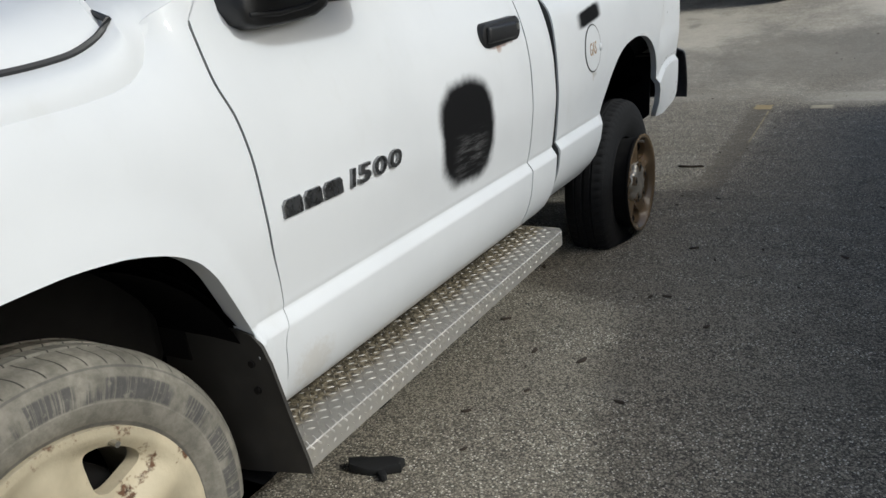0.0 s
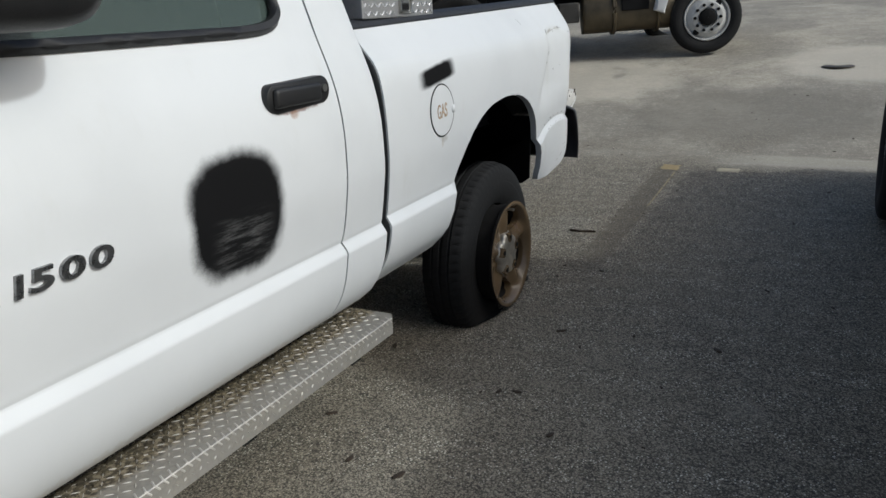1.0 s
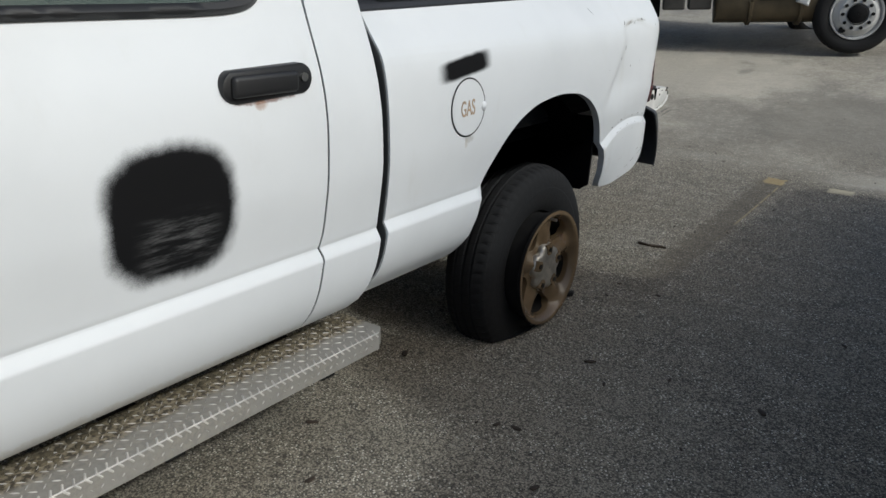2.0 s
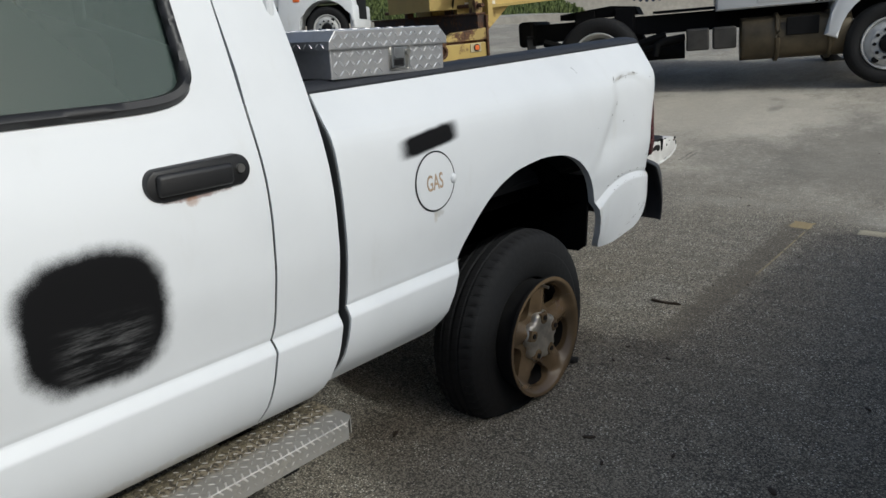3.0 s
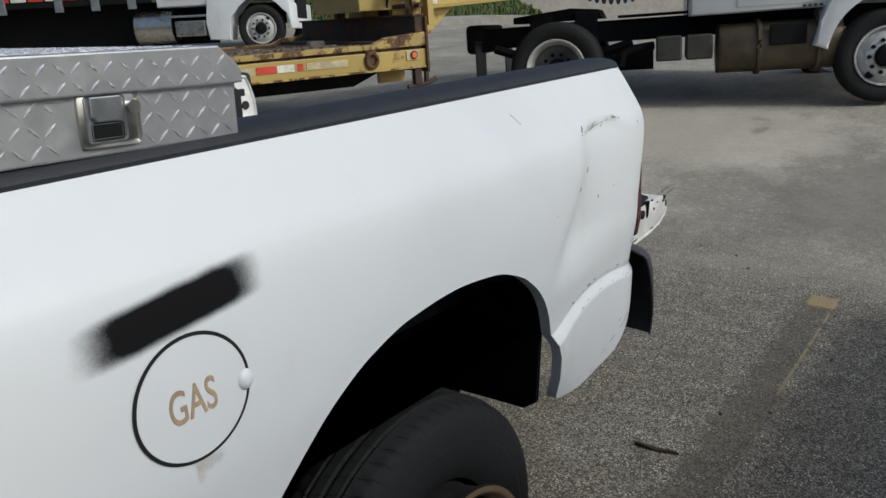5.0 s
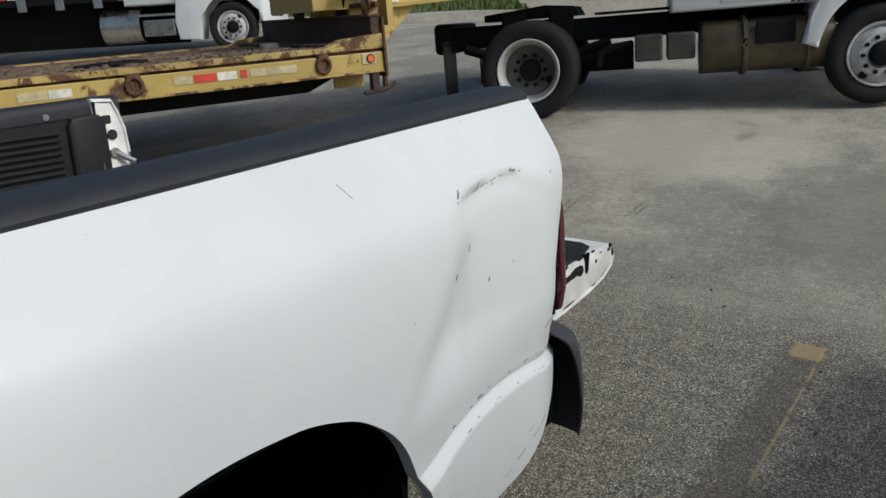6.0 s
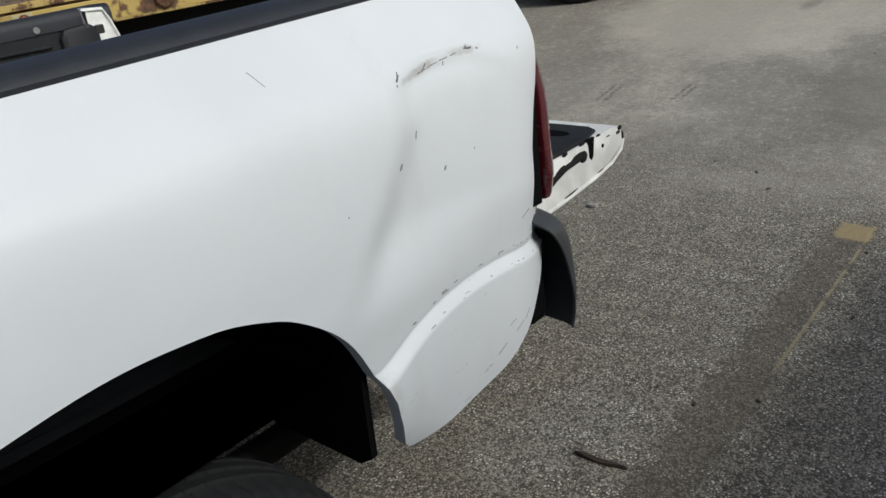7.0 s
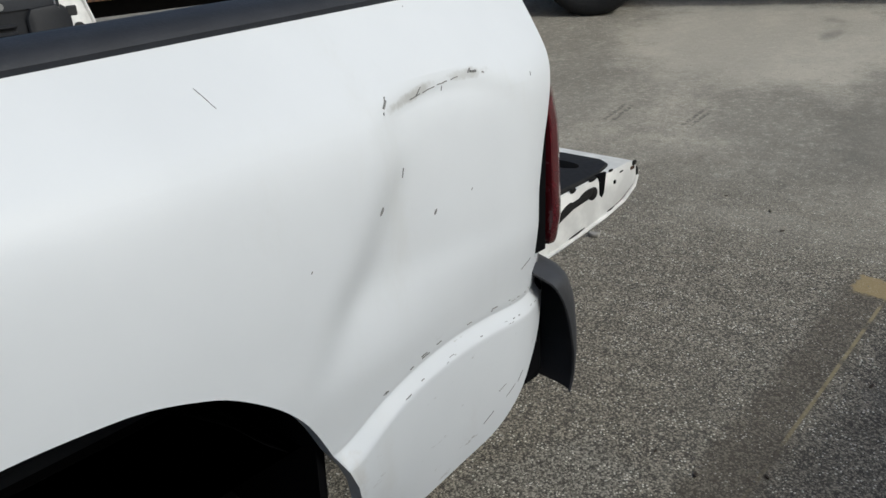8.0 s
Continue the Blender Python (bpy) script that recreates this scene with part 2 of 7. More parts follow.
def make_tyre(name, dust):
    """Tyre rubber. dust: 0 clean black, 1 chalky grey sidewall."""
    m = Nodes(name)
    p = m.xyz()
    n1, n2 = m.noise(60, 5), m.noise(9, 5, 0.6)
    r = m.math("SQRT", m.math("ADD", m.math("MULTIPLY", p[1], p[1]), m.math("MULTIPLY", p[2], p[2])))
    ang = m.math("ARCTAN2", p[2], p[1])
    ring = m.math("MULTIPLY", m.ramp(m.math("ADD", r, m.math("MULTIPLY", m.math("SUBTRACT", n2, 0.5), 0.016)), 0.314, 0.319), m.ramp(r, 0.357, 0.352))
    c, d = m.math("COSINE", ang), m.math("SINE", ang)
    around = m.combine(m.math("MULTIPLY", r, 0.9), c, d)
    blocks = m.math("MULTIPLY", m.ramp(m.noise(4.2, 3, 0.6, v=around), 0.42, 0.50), m.ramp(m.noise(90, 3), 0.25, 0.45))
    hairs = m.ramp(m.noise(60, 4, 0.7, v=m.combine(m.math("MULTIPLY", r, 0.04), c, d)), 0.50, 0.58)
    band = m.math("MULTIPLY", m.math("MULTIPLY", ring, blocks), m.math("SUBTRACT", 1.0, m.math("MULTIPLY", hairs, 0.8)))
    lines = m.math("MAXIMUM", m.ramp(m.math("ABSOLUTE", m.math("SUBTRACT", r, 0.273)), 0.0045, 0.0020), m.ramp(m.math("ABSOLUTE", m.math("SUBTRACT", r, 0.372)), 0.0026, 0.0010))
    lines = m.math("MULTIPLY", lines, 0.5)
    chalk = m.math("MULTIPLY", m.math("SUBTRACT", 1.0, m.math("MULTIPLY", m.ramp(n2, 0.62, 0.40), 0.30)), dust)
    col = m.mix(chalk, m.mix(n1, (0.007, 0.007, 0.0075), (0.017, 0.017, 0.0175)), m.mix(m.ramp(m.noise(30, 6, 0.7), 0.3, 0.7), (0.20, 0.188, 0.155), (0.33, 0.308, 0.26)))
    col = m.mix(m.math("MULTIPLY", m.math("MAXIMUM", m.math("MULTIPLY", band, 0.85), lines), dust), col, (0.05, 0.05, 0.055))
    slit = m.math("PINGPONG", m.math("ADD", m.math("MULTIPLY", ang, 10.2), m.math("MULTIPLY", p[0], 9.0)), 0.5)
    slit = m.math("MULTIPLY", m.math("MULTIPLY", m.ramp(slit, 0.055, 0.02), m.ramp(r, 0.374, 0.379)), 0.9)
    col = m.mix(slit, col, (0.03, 0.029, 0.026) if dust > 0.5 else (0.004, 0.004, 0.004))
    rib = m.math("MULTIPLY", m.math("ADD", m.ramp(r, 0.374, 0.378), m.ramp(r, 0.316, 0.312)), 0.5)
    m.set(Base_Color=col, Roughness=0.82, Specular_IOR_Level=0.3)
    m.bump(m.math("SUBTRACT", m.math("ADD", m.math("MULTIPLY", n1, 0.4), rib), slit), 0.5, 0.004)
    return m.mat


tyre_black = make_tyre("black tyre rubber", 0.0)
tyre_dusty = make_tyre("dusty tyre rubber", 0.85)


def diamond_plate_base(name, dirt):
    m = Nodes(name)
    n1, n2 = m.noise(45, 5), m.noise(5, 4)
    p = m.xyz()
    col = m.mix(n1, (0.34, 0.325, 0.295), (0.50, 0.48, 0.44)) if dirt else m.mix(n1, (0.36, 0.36, 0.37), (0.58, 0.58, 0.59))
    grime = m.ramp(m.math("ADD", n2, m.math("MULTIPLY", n1, 0.4)), 0.62, 0.85)
    if dirt:
        near = m.ramp(m.math("ADD", p[0], m.math("MULTIPLY", m.math("SUBTRACT", m.noise(11, 4), 0.5), 0.07)), 0.925, 0.885)
        grime = m.math("MAXIMUM", m.math("MULTIPLY", grime, 0.3), near)
    soil = m.mix(m.ramp(m.noise(75, 4), 0.4, 0.6), (0.06, 0.05, 0.035), (0.27, 0.23, 0.16))
    if not dirt:
        grime = m.math("MULTIPLY", grime, 0.25)
    m.set(Base_Color=m.mix(grime, col, soil), Metallic=m.math("SUBTRACT", 0.45 if dirt else 0.72, m.math("MULTIPLY", grime, 0.45 if dirt else 0.5)),
          Roughness=m.math("ADD", 0.42 if dirt else 0.38, m.math("MULTIPLY", grime, 0.4)))
    m.bump(n1, 0.12, 0.002)
    return m.mat


# paler than the plate below: the bars' glint is put into the colour
bar_glint_metal = plain("worn aluminium bars, glint in colour", (0.82, 0.82, 0.83), 0.25, 0.6, vary=0.15, scale=40)
plate_bar_dull = plain("dull dusty aluminium bars", (0.66, 0.63, 0.58), 0.40, 0.35, vary=0.35, scale=40)
step_metal = plain("dusty aluminium bars", (0.80, 0.77, 0.72), 0.38, 0.35, vary=0.35, scale=40)
plate_step = diamond_plate_base("weathered aluminium tread plate", True)
plate_box = diamond_plate_base("aluminium diamond plate", False)


def glass_material(name, tint, rough=0.02):
    m = Nodes(name)
    m.set(Base_Color=tint, Roughness=rough, Transmission_Weight=0.45, IOR=1.5, Specular_IOR_Level=0.6)
    film = m.noise(3, 5, stretch=(1, 0.25, 1.5))
    m.put(m.bsdf.inputs["Roughness"], m.math("ADD", m.math("MULTIPLY", film, 0.05), rough))
    return m.mat


glass = glass_material("tinted green glass", (0.11, 0.145, 0.13))
glass_dark = glass_material("dark glass", (0.03, 0.035, 0.035))


def ground_material():
    m = Nodes("worn asphalt")
    p = m.xyz()
    x, y = p[0], p[1]
    warp = m.math("MULTIPLY", m.math("SUBTRACT", m.noise(1.1, 4), 0.5), 1.1)
    grit, mid, broad = m.noise(210, 3, 0.7), m.noise(9, 5, 0.6), m.noise(0.9, 5, 0.6)
    # the stones lie on a turned and warped grid, so that no rows show
    c, d = math.cos(0.6), math.sin(0.6)
    wx, wy = m.math("MULTIPLY", m.noise(9, 2), 0.03), m.math("MULTIPLY", m.noise(11, 2), 0.03)
    sx = m.math("ADD", m.math("SUBTRACT", m.math("MULTIPLY", x, c), m.math("MULTIPLY", y, d)), wx)
    sy = m.math("ADD", m.math("ADD", m.math("MULTIPLY", x, d), m.math("MULTIPLY", y, c)), wy)
    grid = m.combine(sx, sy, p[2])
    stones = m.voronoi(165, "F1", "Distance", grid)
    big, small = m.xyz(m.voronoi(165, "F1", "Color", grid)), m.xyz(m.voronoi(330, "F1", "Color", grid))
    tone = m.math("ADD", m.math("MULTIPLY", big[0], 0.6), m.math("MULTIPLY", small[1], 0.4))
    tone = m.math("ADD", tone, m.math("MULTIPLY", m.math("SUBTRACT", mid, 0.5), 0.30))
    chip = m.math("MULTIPLY", m.ramp(m.math("ADD", big[2], m.math("MULTIPLY", m.math("SUBTRACT", mid, 0.5), 0.25)), 0.90, 0.96), m.ramp(stones, 0.58, 0.30))
    asphalt = m.mix(m.ramp(tone, 0.20, 0.84), (0.068, 0.059, 0.047), (0.445, 0.392, 0.315))
    asphalt = m.mix(m.math("MULTIPLY", m.ramp(broad, 0.45, 0.72), 0.30), asphalt, (0.26, 0.228, 0.178))
    # the driving lane: pale, sandy and polished, with dusty patches
    far = m.ramp(m.math("ADD", m.math("ADD", y, warp), m.math("MULTIPLY", x, -0.06)), 5.5, 7.2)
    edge = m.math("MULTIPLY", m.ramp(m.math("ADD", y, m.math("MULTIPLY", warp, 0.15)), 5.80, 5.98), m.ramp(m.math("ADD", x, warp), 0.9, 2.0))
    lane = m.math("MAXIMUM", m.math("MULTIPLY", far, 0.97), m.math("MULTIPLY", edge, 0.9))
    dust = m.ramp(m.math("ADD", m.math("MULTIPLY", m.noise(1.4, 8, 0.72), 0.65), m.math("MULTIPLY", m.noise(14, 6, 0.75, stretch=(1.2, 0.8, 1)), 0.35)), 0.40, 0.62)
    sand = m.mix(dust, (0.32, 0.288, 0.243), (0.52, 0.472, 0.400))
    damp = m.ramp(m.noise(0.5, 6, 0.6, stretch=(1.3, 0.8, 1)), 0.44, 0.56)
    sand = m.mix(m.math("MULTIPLY", damp, 0.55), sand, (0.185, 0.168, 0.145))
    sand = m.mix(m.math("MULTIPLY", m.ramp(m.noise(5.5, 8, 0.8), 0.56, 0.70), 0.5), sand, (0.66, 0.62, 0.54))
    sand = m.mix(m.math("MULTIPLY", m.ramp(tone, 0.55, 0.15), 0.40), sand, (0.14, 0.128, 0.108))
    sand = m.mix(m.math("MULTIPLY", chip, 0.6), sand, (0.70, 0.65, 0.56))
    sand = m.mix(m.math("MULTIPLY", m.ramp(m.noise(60, 4, 0.7), 0.56, 0.66), 0.45), sand, (0.16, 0.15, 0.13))
    sand = m.mix(m.math("MULTIPLY", grit, 0.22), sand, (0.12, 0.11, 0.10))
    mott = m.noise(26, 6, 0.75)
    sand = m.mix(m.math("MULTIPLY", m.ramp(mott, 0.54, 0.64), 0.5), sand, (0.17, 0.158, 0.138))
    sand = m.mix(m.math("MULTIPLY", m.ramp(mott, 0.46, 0.36), 0.4), sand, (0.62, 0.575, 0.50))
    # broad areas: sunlight beside the step put into the colour, a pale apron, a grey damp bay, and the pale patch round
    # the manhole
    def area(cx, cy, a, b, turn, rough=0.55):
        c, d = math.cos(turn), math.sin(turn)
        dx, dy = m.math("SUBTRACT", x, cx), m.math("SUBTRACT", y, cy)
        u = m.math("DIVIDE", m.math("ADD", m.math("MULTIPLY", dx, c), m.math("MULTIPLY", dy, d)), a)
        v = m.math("DIVIDE", m.math("SUBTRACT", m.math("MULTIPLY", dy, c), m.math("MULTIPLY", dx, d)), b)
        q = m.math("SQRT", m.math("ADD", m.math("MULTIPLY", u, u), m.math("MULTIPLY", v, v)))
        q = m.math("ADD", q, m.math("MULTIPLY", m.math("SUBTRACT", m.noise(2.6, 7, 0.68), 0.5), rough * 2))
        return m.ramp(q, 1.15, 0.75)

    # pale blob stands for the sunlit patch beside the step
    asphalt = m.mix(m.math("MULTIPLY", area(1.25, 1.85, 0.75, 1.45, 0.1), m.math("MULTIPLY", m.ramp(tone, 0.1, 0.8), 0.45)), asphalt, (0.44, 0.395, 0.32))
    asphalt = m.mix(m.math("MULTIPLY", area(0.80, 4.25, 0.16, 0.30, -0.3, 0.9), m.math("MULTIPLY", m.ramp(tone, 0.2, 0.8), 0.5)), asphalt, (0.45, 0.42, 0.37))
    asphalt = m.mix(m.math("MULTIPLY", m.ramp(stones, 0.42, 0.64), 0.52), asphalt, (0.034, 0.030, 0.025))
    asphalt = m.mix(m.math("MULTIPLY", chip, 0.95), asphalt, (0.84, 0.79, 0.70))
    sand = m.mix(m.math("MULTIPLY", area(1.55, 7.7, 1.15, 1.1, 0.0), 0.60), sand, (0.165, 0.150, 0.128))
    sand = m.mix(m.math("MULTIPLY", area(-0.55, 9.2, 1.15, 1.25, 0.2), 0.55), sand, (0.53, 0.485, 0.415))
    sand = m.mix(m.math("MULTIPLY", area(2.45, 10.2, 0.95, 1.15, 0.15, 0.25), 0.65), sand, (0.58, 0.53, 0.46))
    sand = m.mix(m.math("MULTIPLY", area(1.7, 6.12, 1.6, 0.17, 0.0), 0.55), sand, (0.50, 0.46, 0.40))
    col = m.mix(lane, asphalt, sand)
    # pale wear marks and oil stains
    wear = m.math("MULTIPLY", m.ramp(m.noise(2.3, 6, 0.7, stretch=(1.2, 0.9, 1)), 0.58, 0.75), 0.40)
    col = m.mix(wear, col, (0.34, 0.315, 0.275))
    # chain marks of a tyre tread
    for cx, y0, y1, lean in ((-0.655, 7.02, 7.42, -0.11), (-0.71, 7.02, 7.42, -0.11), (-0.205, 7.12, 7.50, -0.03), (-0.25, 7.12, 7.50, -0.03)):
        off = m.math("SUBTRACT", m.math("SUBTRACT", x, cx), m.math("MULTIPLY", m.math("SUBTRACT", y, y0), lean))
        ends = m.math("MULTIPLY", m.ramp(y, y0, y0 + 0.08), m.ramp(y, y1, y1 - 0.08))
        links = m.math("MULTIPLY", m.ramp(m.noise(42, 3, 0.6), 0.40, 0.56), m.ramp(m.math("ABSOLUTE", off), 0.020, 0.008))
        col = m.mix(m.math("MULTIPLY", m.math("MULTIPLY", links, ends), 0.75), col, (0.10, 0.092, 0.078))
    oil = m.math("MULTIPLY", m.ramp(m.noise(1.3, 4, 0.5, stretch=(1.3, 0.8, 1)), 0.67, 0.80), 0.4)
    col = m.mix(oil, col, (0.04, 0.038, 0.036))
    # worn stall line: a brown dirt strip with a thread of yellow
    dx = m.math("SUBTRACT", x, m.math("ADD", 1.150, m.math("MULTIPLY", warp, 0.02)))
    along = m.math("MULTIPLY", m.ramp(y, 3.3, 4.1), m.ramp(y, 5.92, 5.84))
    strip = m.math("MULTIPLY", m.math("MULTIPLY", m.ramp(m.math("ADD", m.math("ABSOLUTE", dx), m.math("MULTIPLY", m.math("SUBTRACT", mid, 0.5), 0.10)), 0.112, 0.045), along), 0.55)
    col = m.mix(strip, col, (0.080, 0.062, 0.043))
    thread = m.math("MULTIPLY", m.ramp(m.math("ABSOLUTE", m.math("SUBTRACT", dx, 0.062)), 0.008, 0.003), m.math("MULTIPLY", m.ramp(y, 4.2, 5.2), m.ramp(y, 5.9, 5.85)))
    col = m.mix(m.math("MULTIPLY", thread, m.math("MULTIPLY", m.ramp(mid, 0.38, 0.58), 0.8)), col, (0.36, 0.29, 0.16))
    for cx, cy, a, b, c in ((1.155, 5.80, 0.065, 0.075, (0.42, 0.31, 0.15)), (1.565, 5.80, 0.075, 0.055, (0.58, 0.51, 0.37))):
        q = m.math("MAXIMUM", m.math("DIVIDE", m.math("ABSOLUTE", m.math("SUBTRACT", x, cx)), a), m.math("DIVIDE", m.math("ABSOLUTE", m.math("SUBTRACT", y, cy)), b))
        q = m.math("ADD", q, m.math("MULTIPLY", m.math("SUBTRACT", m.noise(24, 4), 0.5), 0.9))
        col = m.mix(m.math("MULTIPLY", m.ramp(q, 1.05, 0.8), 0.7), col, c)
    col = m.vmath("MULTIPLY", col, (0.995, 1.0, 0.965))
    m.set(Base_Color=col, Roughness=m.math("SUBTRACT", 0.76, m.math("MULTIPLY", chip, 0.35)), Specular_IOR_Level=0.5)
    m.bump(m.math("ADD", m.math("MULTIPLY", m.ramp(stones, 0.5, 0.1), 0.8), grit), 0.5, 0.003)
    return m.mat


asphalt_mat = ground_material()
grass_mat = plain("grass", (0.10, 0.13, 0.035), 0.9, vary=0.5, scale=14, bump=0.5)
concrete_mat = plain("pale concrete", (0.36, 0.34, 0.30), 0.85, vary=0.25, scale=8)
wall_far_mat = plain("pale far wall", (0.42, 0.43, 0.42), 0.85, vary=0.2, scale=2)


# ---- mesh helpers ----
def part(name, bm, material, parent, label="", smooth=None):
    """Links a bmesh as one mesh object under a thing or under a part. smooth: angle in degrees."""
    me = bpy.data.meshes.new(name)
    bmesh.ops.recalc_face_normals(bm, faces=bm.faces) if smooth != -1 else None
    bm.to_mesh(me)
    bm.free()
    me.materials.append(material)
    if smooth is not None:
        me.polygons.foreach_set("use_smooth", [True] * len(me.polygons))
        if smooth > 0:
            me.set_sharp_from_angle(angle=radians(smooth))
    ob = new(name, me)
    if parent:
        ob.parent = parent
    if label:
        ob["label"] = label
    return ob


def empty(name, m=None):
    ob = new(name)
    ob.empty_display_size = 0.2
    if m is not None:
        ob.matrix_world = m
    return ob


def box(lo, hi, bevel=0.0, seg=2, bm=None):
    bm = bm or bmesh.new()
    lo, hi = Vector(lo), Vector(hi)
    r = bmesh.ops.create_cube(bm, size=1.0, matrix=Matrix.Translation((lo + hi) / 2) @ Matrix.Diagonal((*(hi - lo), 1)))
    if bevel:
        edges = list({e for v in r["verts"] for e in v.link_edges})
        bmesh.ops.bevel(bm, geom=edges, offset=bevel, segments=seg, profile=0.5, affect="EDGES")
    return bm


def rod(a, b, r, seg=12, bm=None, r2=None):
    bm = bm or bmesh.new()
    a, b = Vector(a), Vector(b)
    m = Matrix.Translation((a + b) / 2) @ (b - a).to_track_quat("Z", "Y").to_matrix().to_4x4()
    bmesh.ops.create_cone(bm, cap_ends=True, segments=seg, radius1=r, radius2=r if r2 is None else r2, depth=(b - a).length, matrix=m)
    return bm


def tube(points, r, seg=8, bm=None):
    """A round bar along points."""
    bm = bm or bmesh.new()
    rings = []
    pts = [Vector(p) for p in points]
    for i, p in enumerate(pts):
        t = (pts[min(i + 1, len(pts) - 1)] - pts[max(i - 1, 0)]).normalized()
        q = t.to_track_quat("Z", "Y")
        rings.append([bm.verts.new(p + q @ Vector((r * math.cos(2 * math.pi * k / seg), r * math.sin(2 * math.pi * k / seg), 0))) for k in range(seg)])
    for A, B in zip(rings, rings[1:]):
        for k in range(seg):
            bm.faces.new((A[k], A[(k + 1) % seg], B[(k + 1) % seg], B[k]))
    bm.faces.new(rings[0][::-1]), bm.faces.new(rings[-1])
    return bm


def extrude_outline(points, axis, lo, hi, bevel=0.0, bm=None):
    """A flat outline (pairs of the two other axes, in order) made solid between lo and hi along an axis."""
    bm = bm or bmesh.new()
    i = "xyz".index(axis)

    def place(p, d):
        c = list(p)
        c.insert(i, d)
        return bm.verts.new(c)

    A, B = [place(p, lo) for p in points], [place(p, hi) for p in points]
    n = len(points)
    faces = [bm.faces.new(A), bm.faces.new(B[::-1])]
    for k in range(n):
        faces.append(bm.faces.new((A[k], B[k], B[(k + 1) % n], A[(k + 1) % n])))
    if bevel:
        edges = list({e for f in faces[:2] for e in f.edges})
        bmesh.ops.bevel(bm, geom=edges, offset=bevel, segments=2, profile=0.5, affect="EDGES")
    return bm


def lathe(profile, seg=64, axis="x", bm=None, shape=None):
    """A profile of (offset along the axis, radius) spun round the x axis. shape(angle, i, point) may move a vertex."""
    bm = bm or bmesh.new()
    rings = []
    for k in range(seg):
        a = 2 * math.pi * k / seg
        ring = []
        for i, (x, r) in enumerate(profile):
            p = Vector((x, r * math.cos(a), r * math.sin(a)))
            ring.append(bm.verts.new(shape(a, i, p) if shape else p))
        rings.append(ring)
    for k in range(seg):
        A, B = rings[k], rings[(k + 1) % seg]
        for i in range(len(profile) - 1):
            bm.faces.new((A[i], A[i + 1], B[i + 1], B[i]))
    return bm


def curve_fn(pts):
    """A smooth monotone curve through (t, value) points."""
    t = np.array([p[0] for p in pts], float)
    v = np.array([p[1] for p in pts], float)
    h = np.diff(t)
    d = np.diff(v) / h
    m = np.zeros(len(t))
    m[0], m[-1] = d[0], d[-1]
    for i in range(1, len(t) - 1):
        m[i] = 0 if d[i - 1] * d[i] <= 0 else 2 * d[i - 1] * d[i] / (d[i - 1] + d[i])

    def f(x):
        x = min(max(x, t[0]), t[-1])
        i = min(int(np.searchsorted(t, x, side="right")) - 1, len(h) - 1)
        s = (x - t[i]) / h[i]
        return float(v[i] * (1 + 2 * s) * (1 - s) ** 2 + m[i] * h[i] * s * (1 - s) ** 2 + v[i + 1] * s * s * (3 - 2 * s) + m[i + 1] * h[i] * s * s * (s - 1))

    return f


def step(a, b, x):
    s = min(max((x - a) / (b - a), 0.0), 1.0)
    return s * s * (3 - 2 * s)


def words(text, size, depth, material, parent, m, name="lettering", squeeze=1.0, bold=0.0, slant=0.0):
    """Raised lettering in the built-in font, as a mesh."""
    cu = bpy.data.curves.new(name, "FONT")
    cu.body, cu.size, cu.extrude, cu.align_x, cu.align_y = text, size, depth, "CENTER", "CENTER"
    cu.offset, cu.shear = bold, slant
    tmp = bpy.data.objects.new(name, cu)
    scene.collection.objects.link(tmp)
    me = bpy.data.meshes.new_from_object(tmp.evaluated_get(bpy.context.evaluated_depsgraph_get()))
    bpy.data.objects.remove(tmp)
    bpy.data.curves.remove(cu)
    me.transform(m @ Matrix.Diagonal((squeeze, 1, 1, 1)))
    me.materials.clear()
    me.materials.append(material)
    ob = new(name, me)
    ob.parent = parent
    return ob


def scatter(name, spots, material, parent, flat=0.4, sides=5):
    """Many small stones as one joined mesh. spots: (x, y, z, size, long)."""
    verts, faces = [], []
    for k, (x, y, z, size, long) in enumerate(spots):
        n, turn = len(verts), k * 2.4
        for lift, q in ((-0.3, 1.0), (flat, 0.62)):
            for i in range(sides):
                a = turn + 2 * math.pi * i / sides
                u, v = size * q * long * math.cos(a), size * q * math.sin(a)
                c, d = math.cos(turn), math.sin(turn)
                verts.append((x + u * c - v * d, y + u * d + v * c, z + lift * size))
        for i in range(sides):
            j = (i + 1) % sides
            faces.append((n + i, n + j, n + sides + j, n + sides + i))
        faces.append(tuple(n + sides + i for i in range(sides)))
    me = bpy.data.meshes.new(name)
    me.from_pydata(verts, [], faces)
    me.materials.append(material)
    ob = new(name, me)
    if parent:
        ob.parent = parent
    return ob


# ---- ground ----
def ground_z(x, y):
    """The lot lies level under the pickup and climbs gently towards the lane and the far trucks, a slope fitted to the
    camera's view.
    """
    def soft(v, k=1.2):
        return k * math.log1p(math.exp(min(v / k, 40.0)))
    return -0.03 + 0.031 * soft(y - 2.0, 0.4) + 0.085 * (soft(y - 6.5, 0.8) - soft(y - 12, 1.0)) + 0.04 * (soft(y - 12, 1.0) - soft(y - 19, 1.5)) + 0.035 * (soft(-x - 1.5) - soft(-x - 14)) - 0.031 * soft(y - 22, 2)


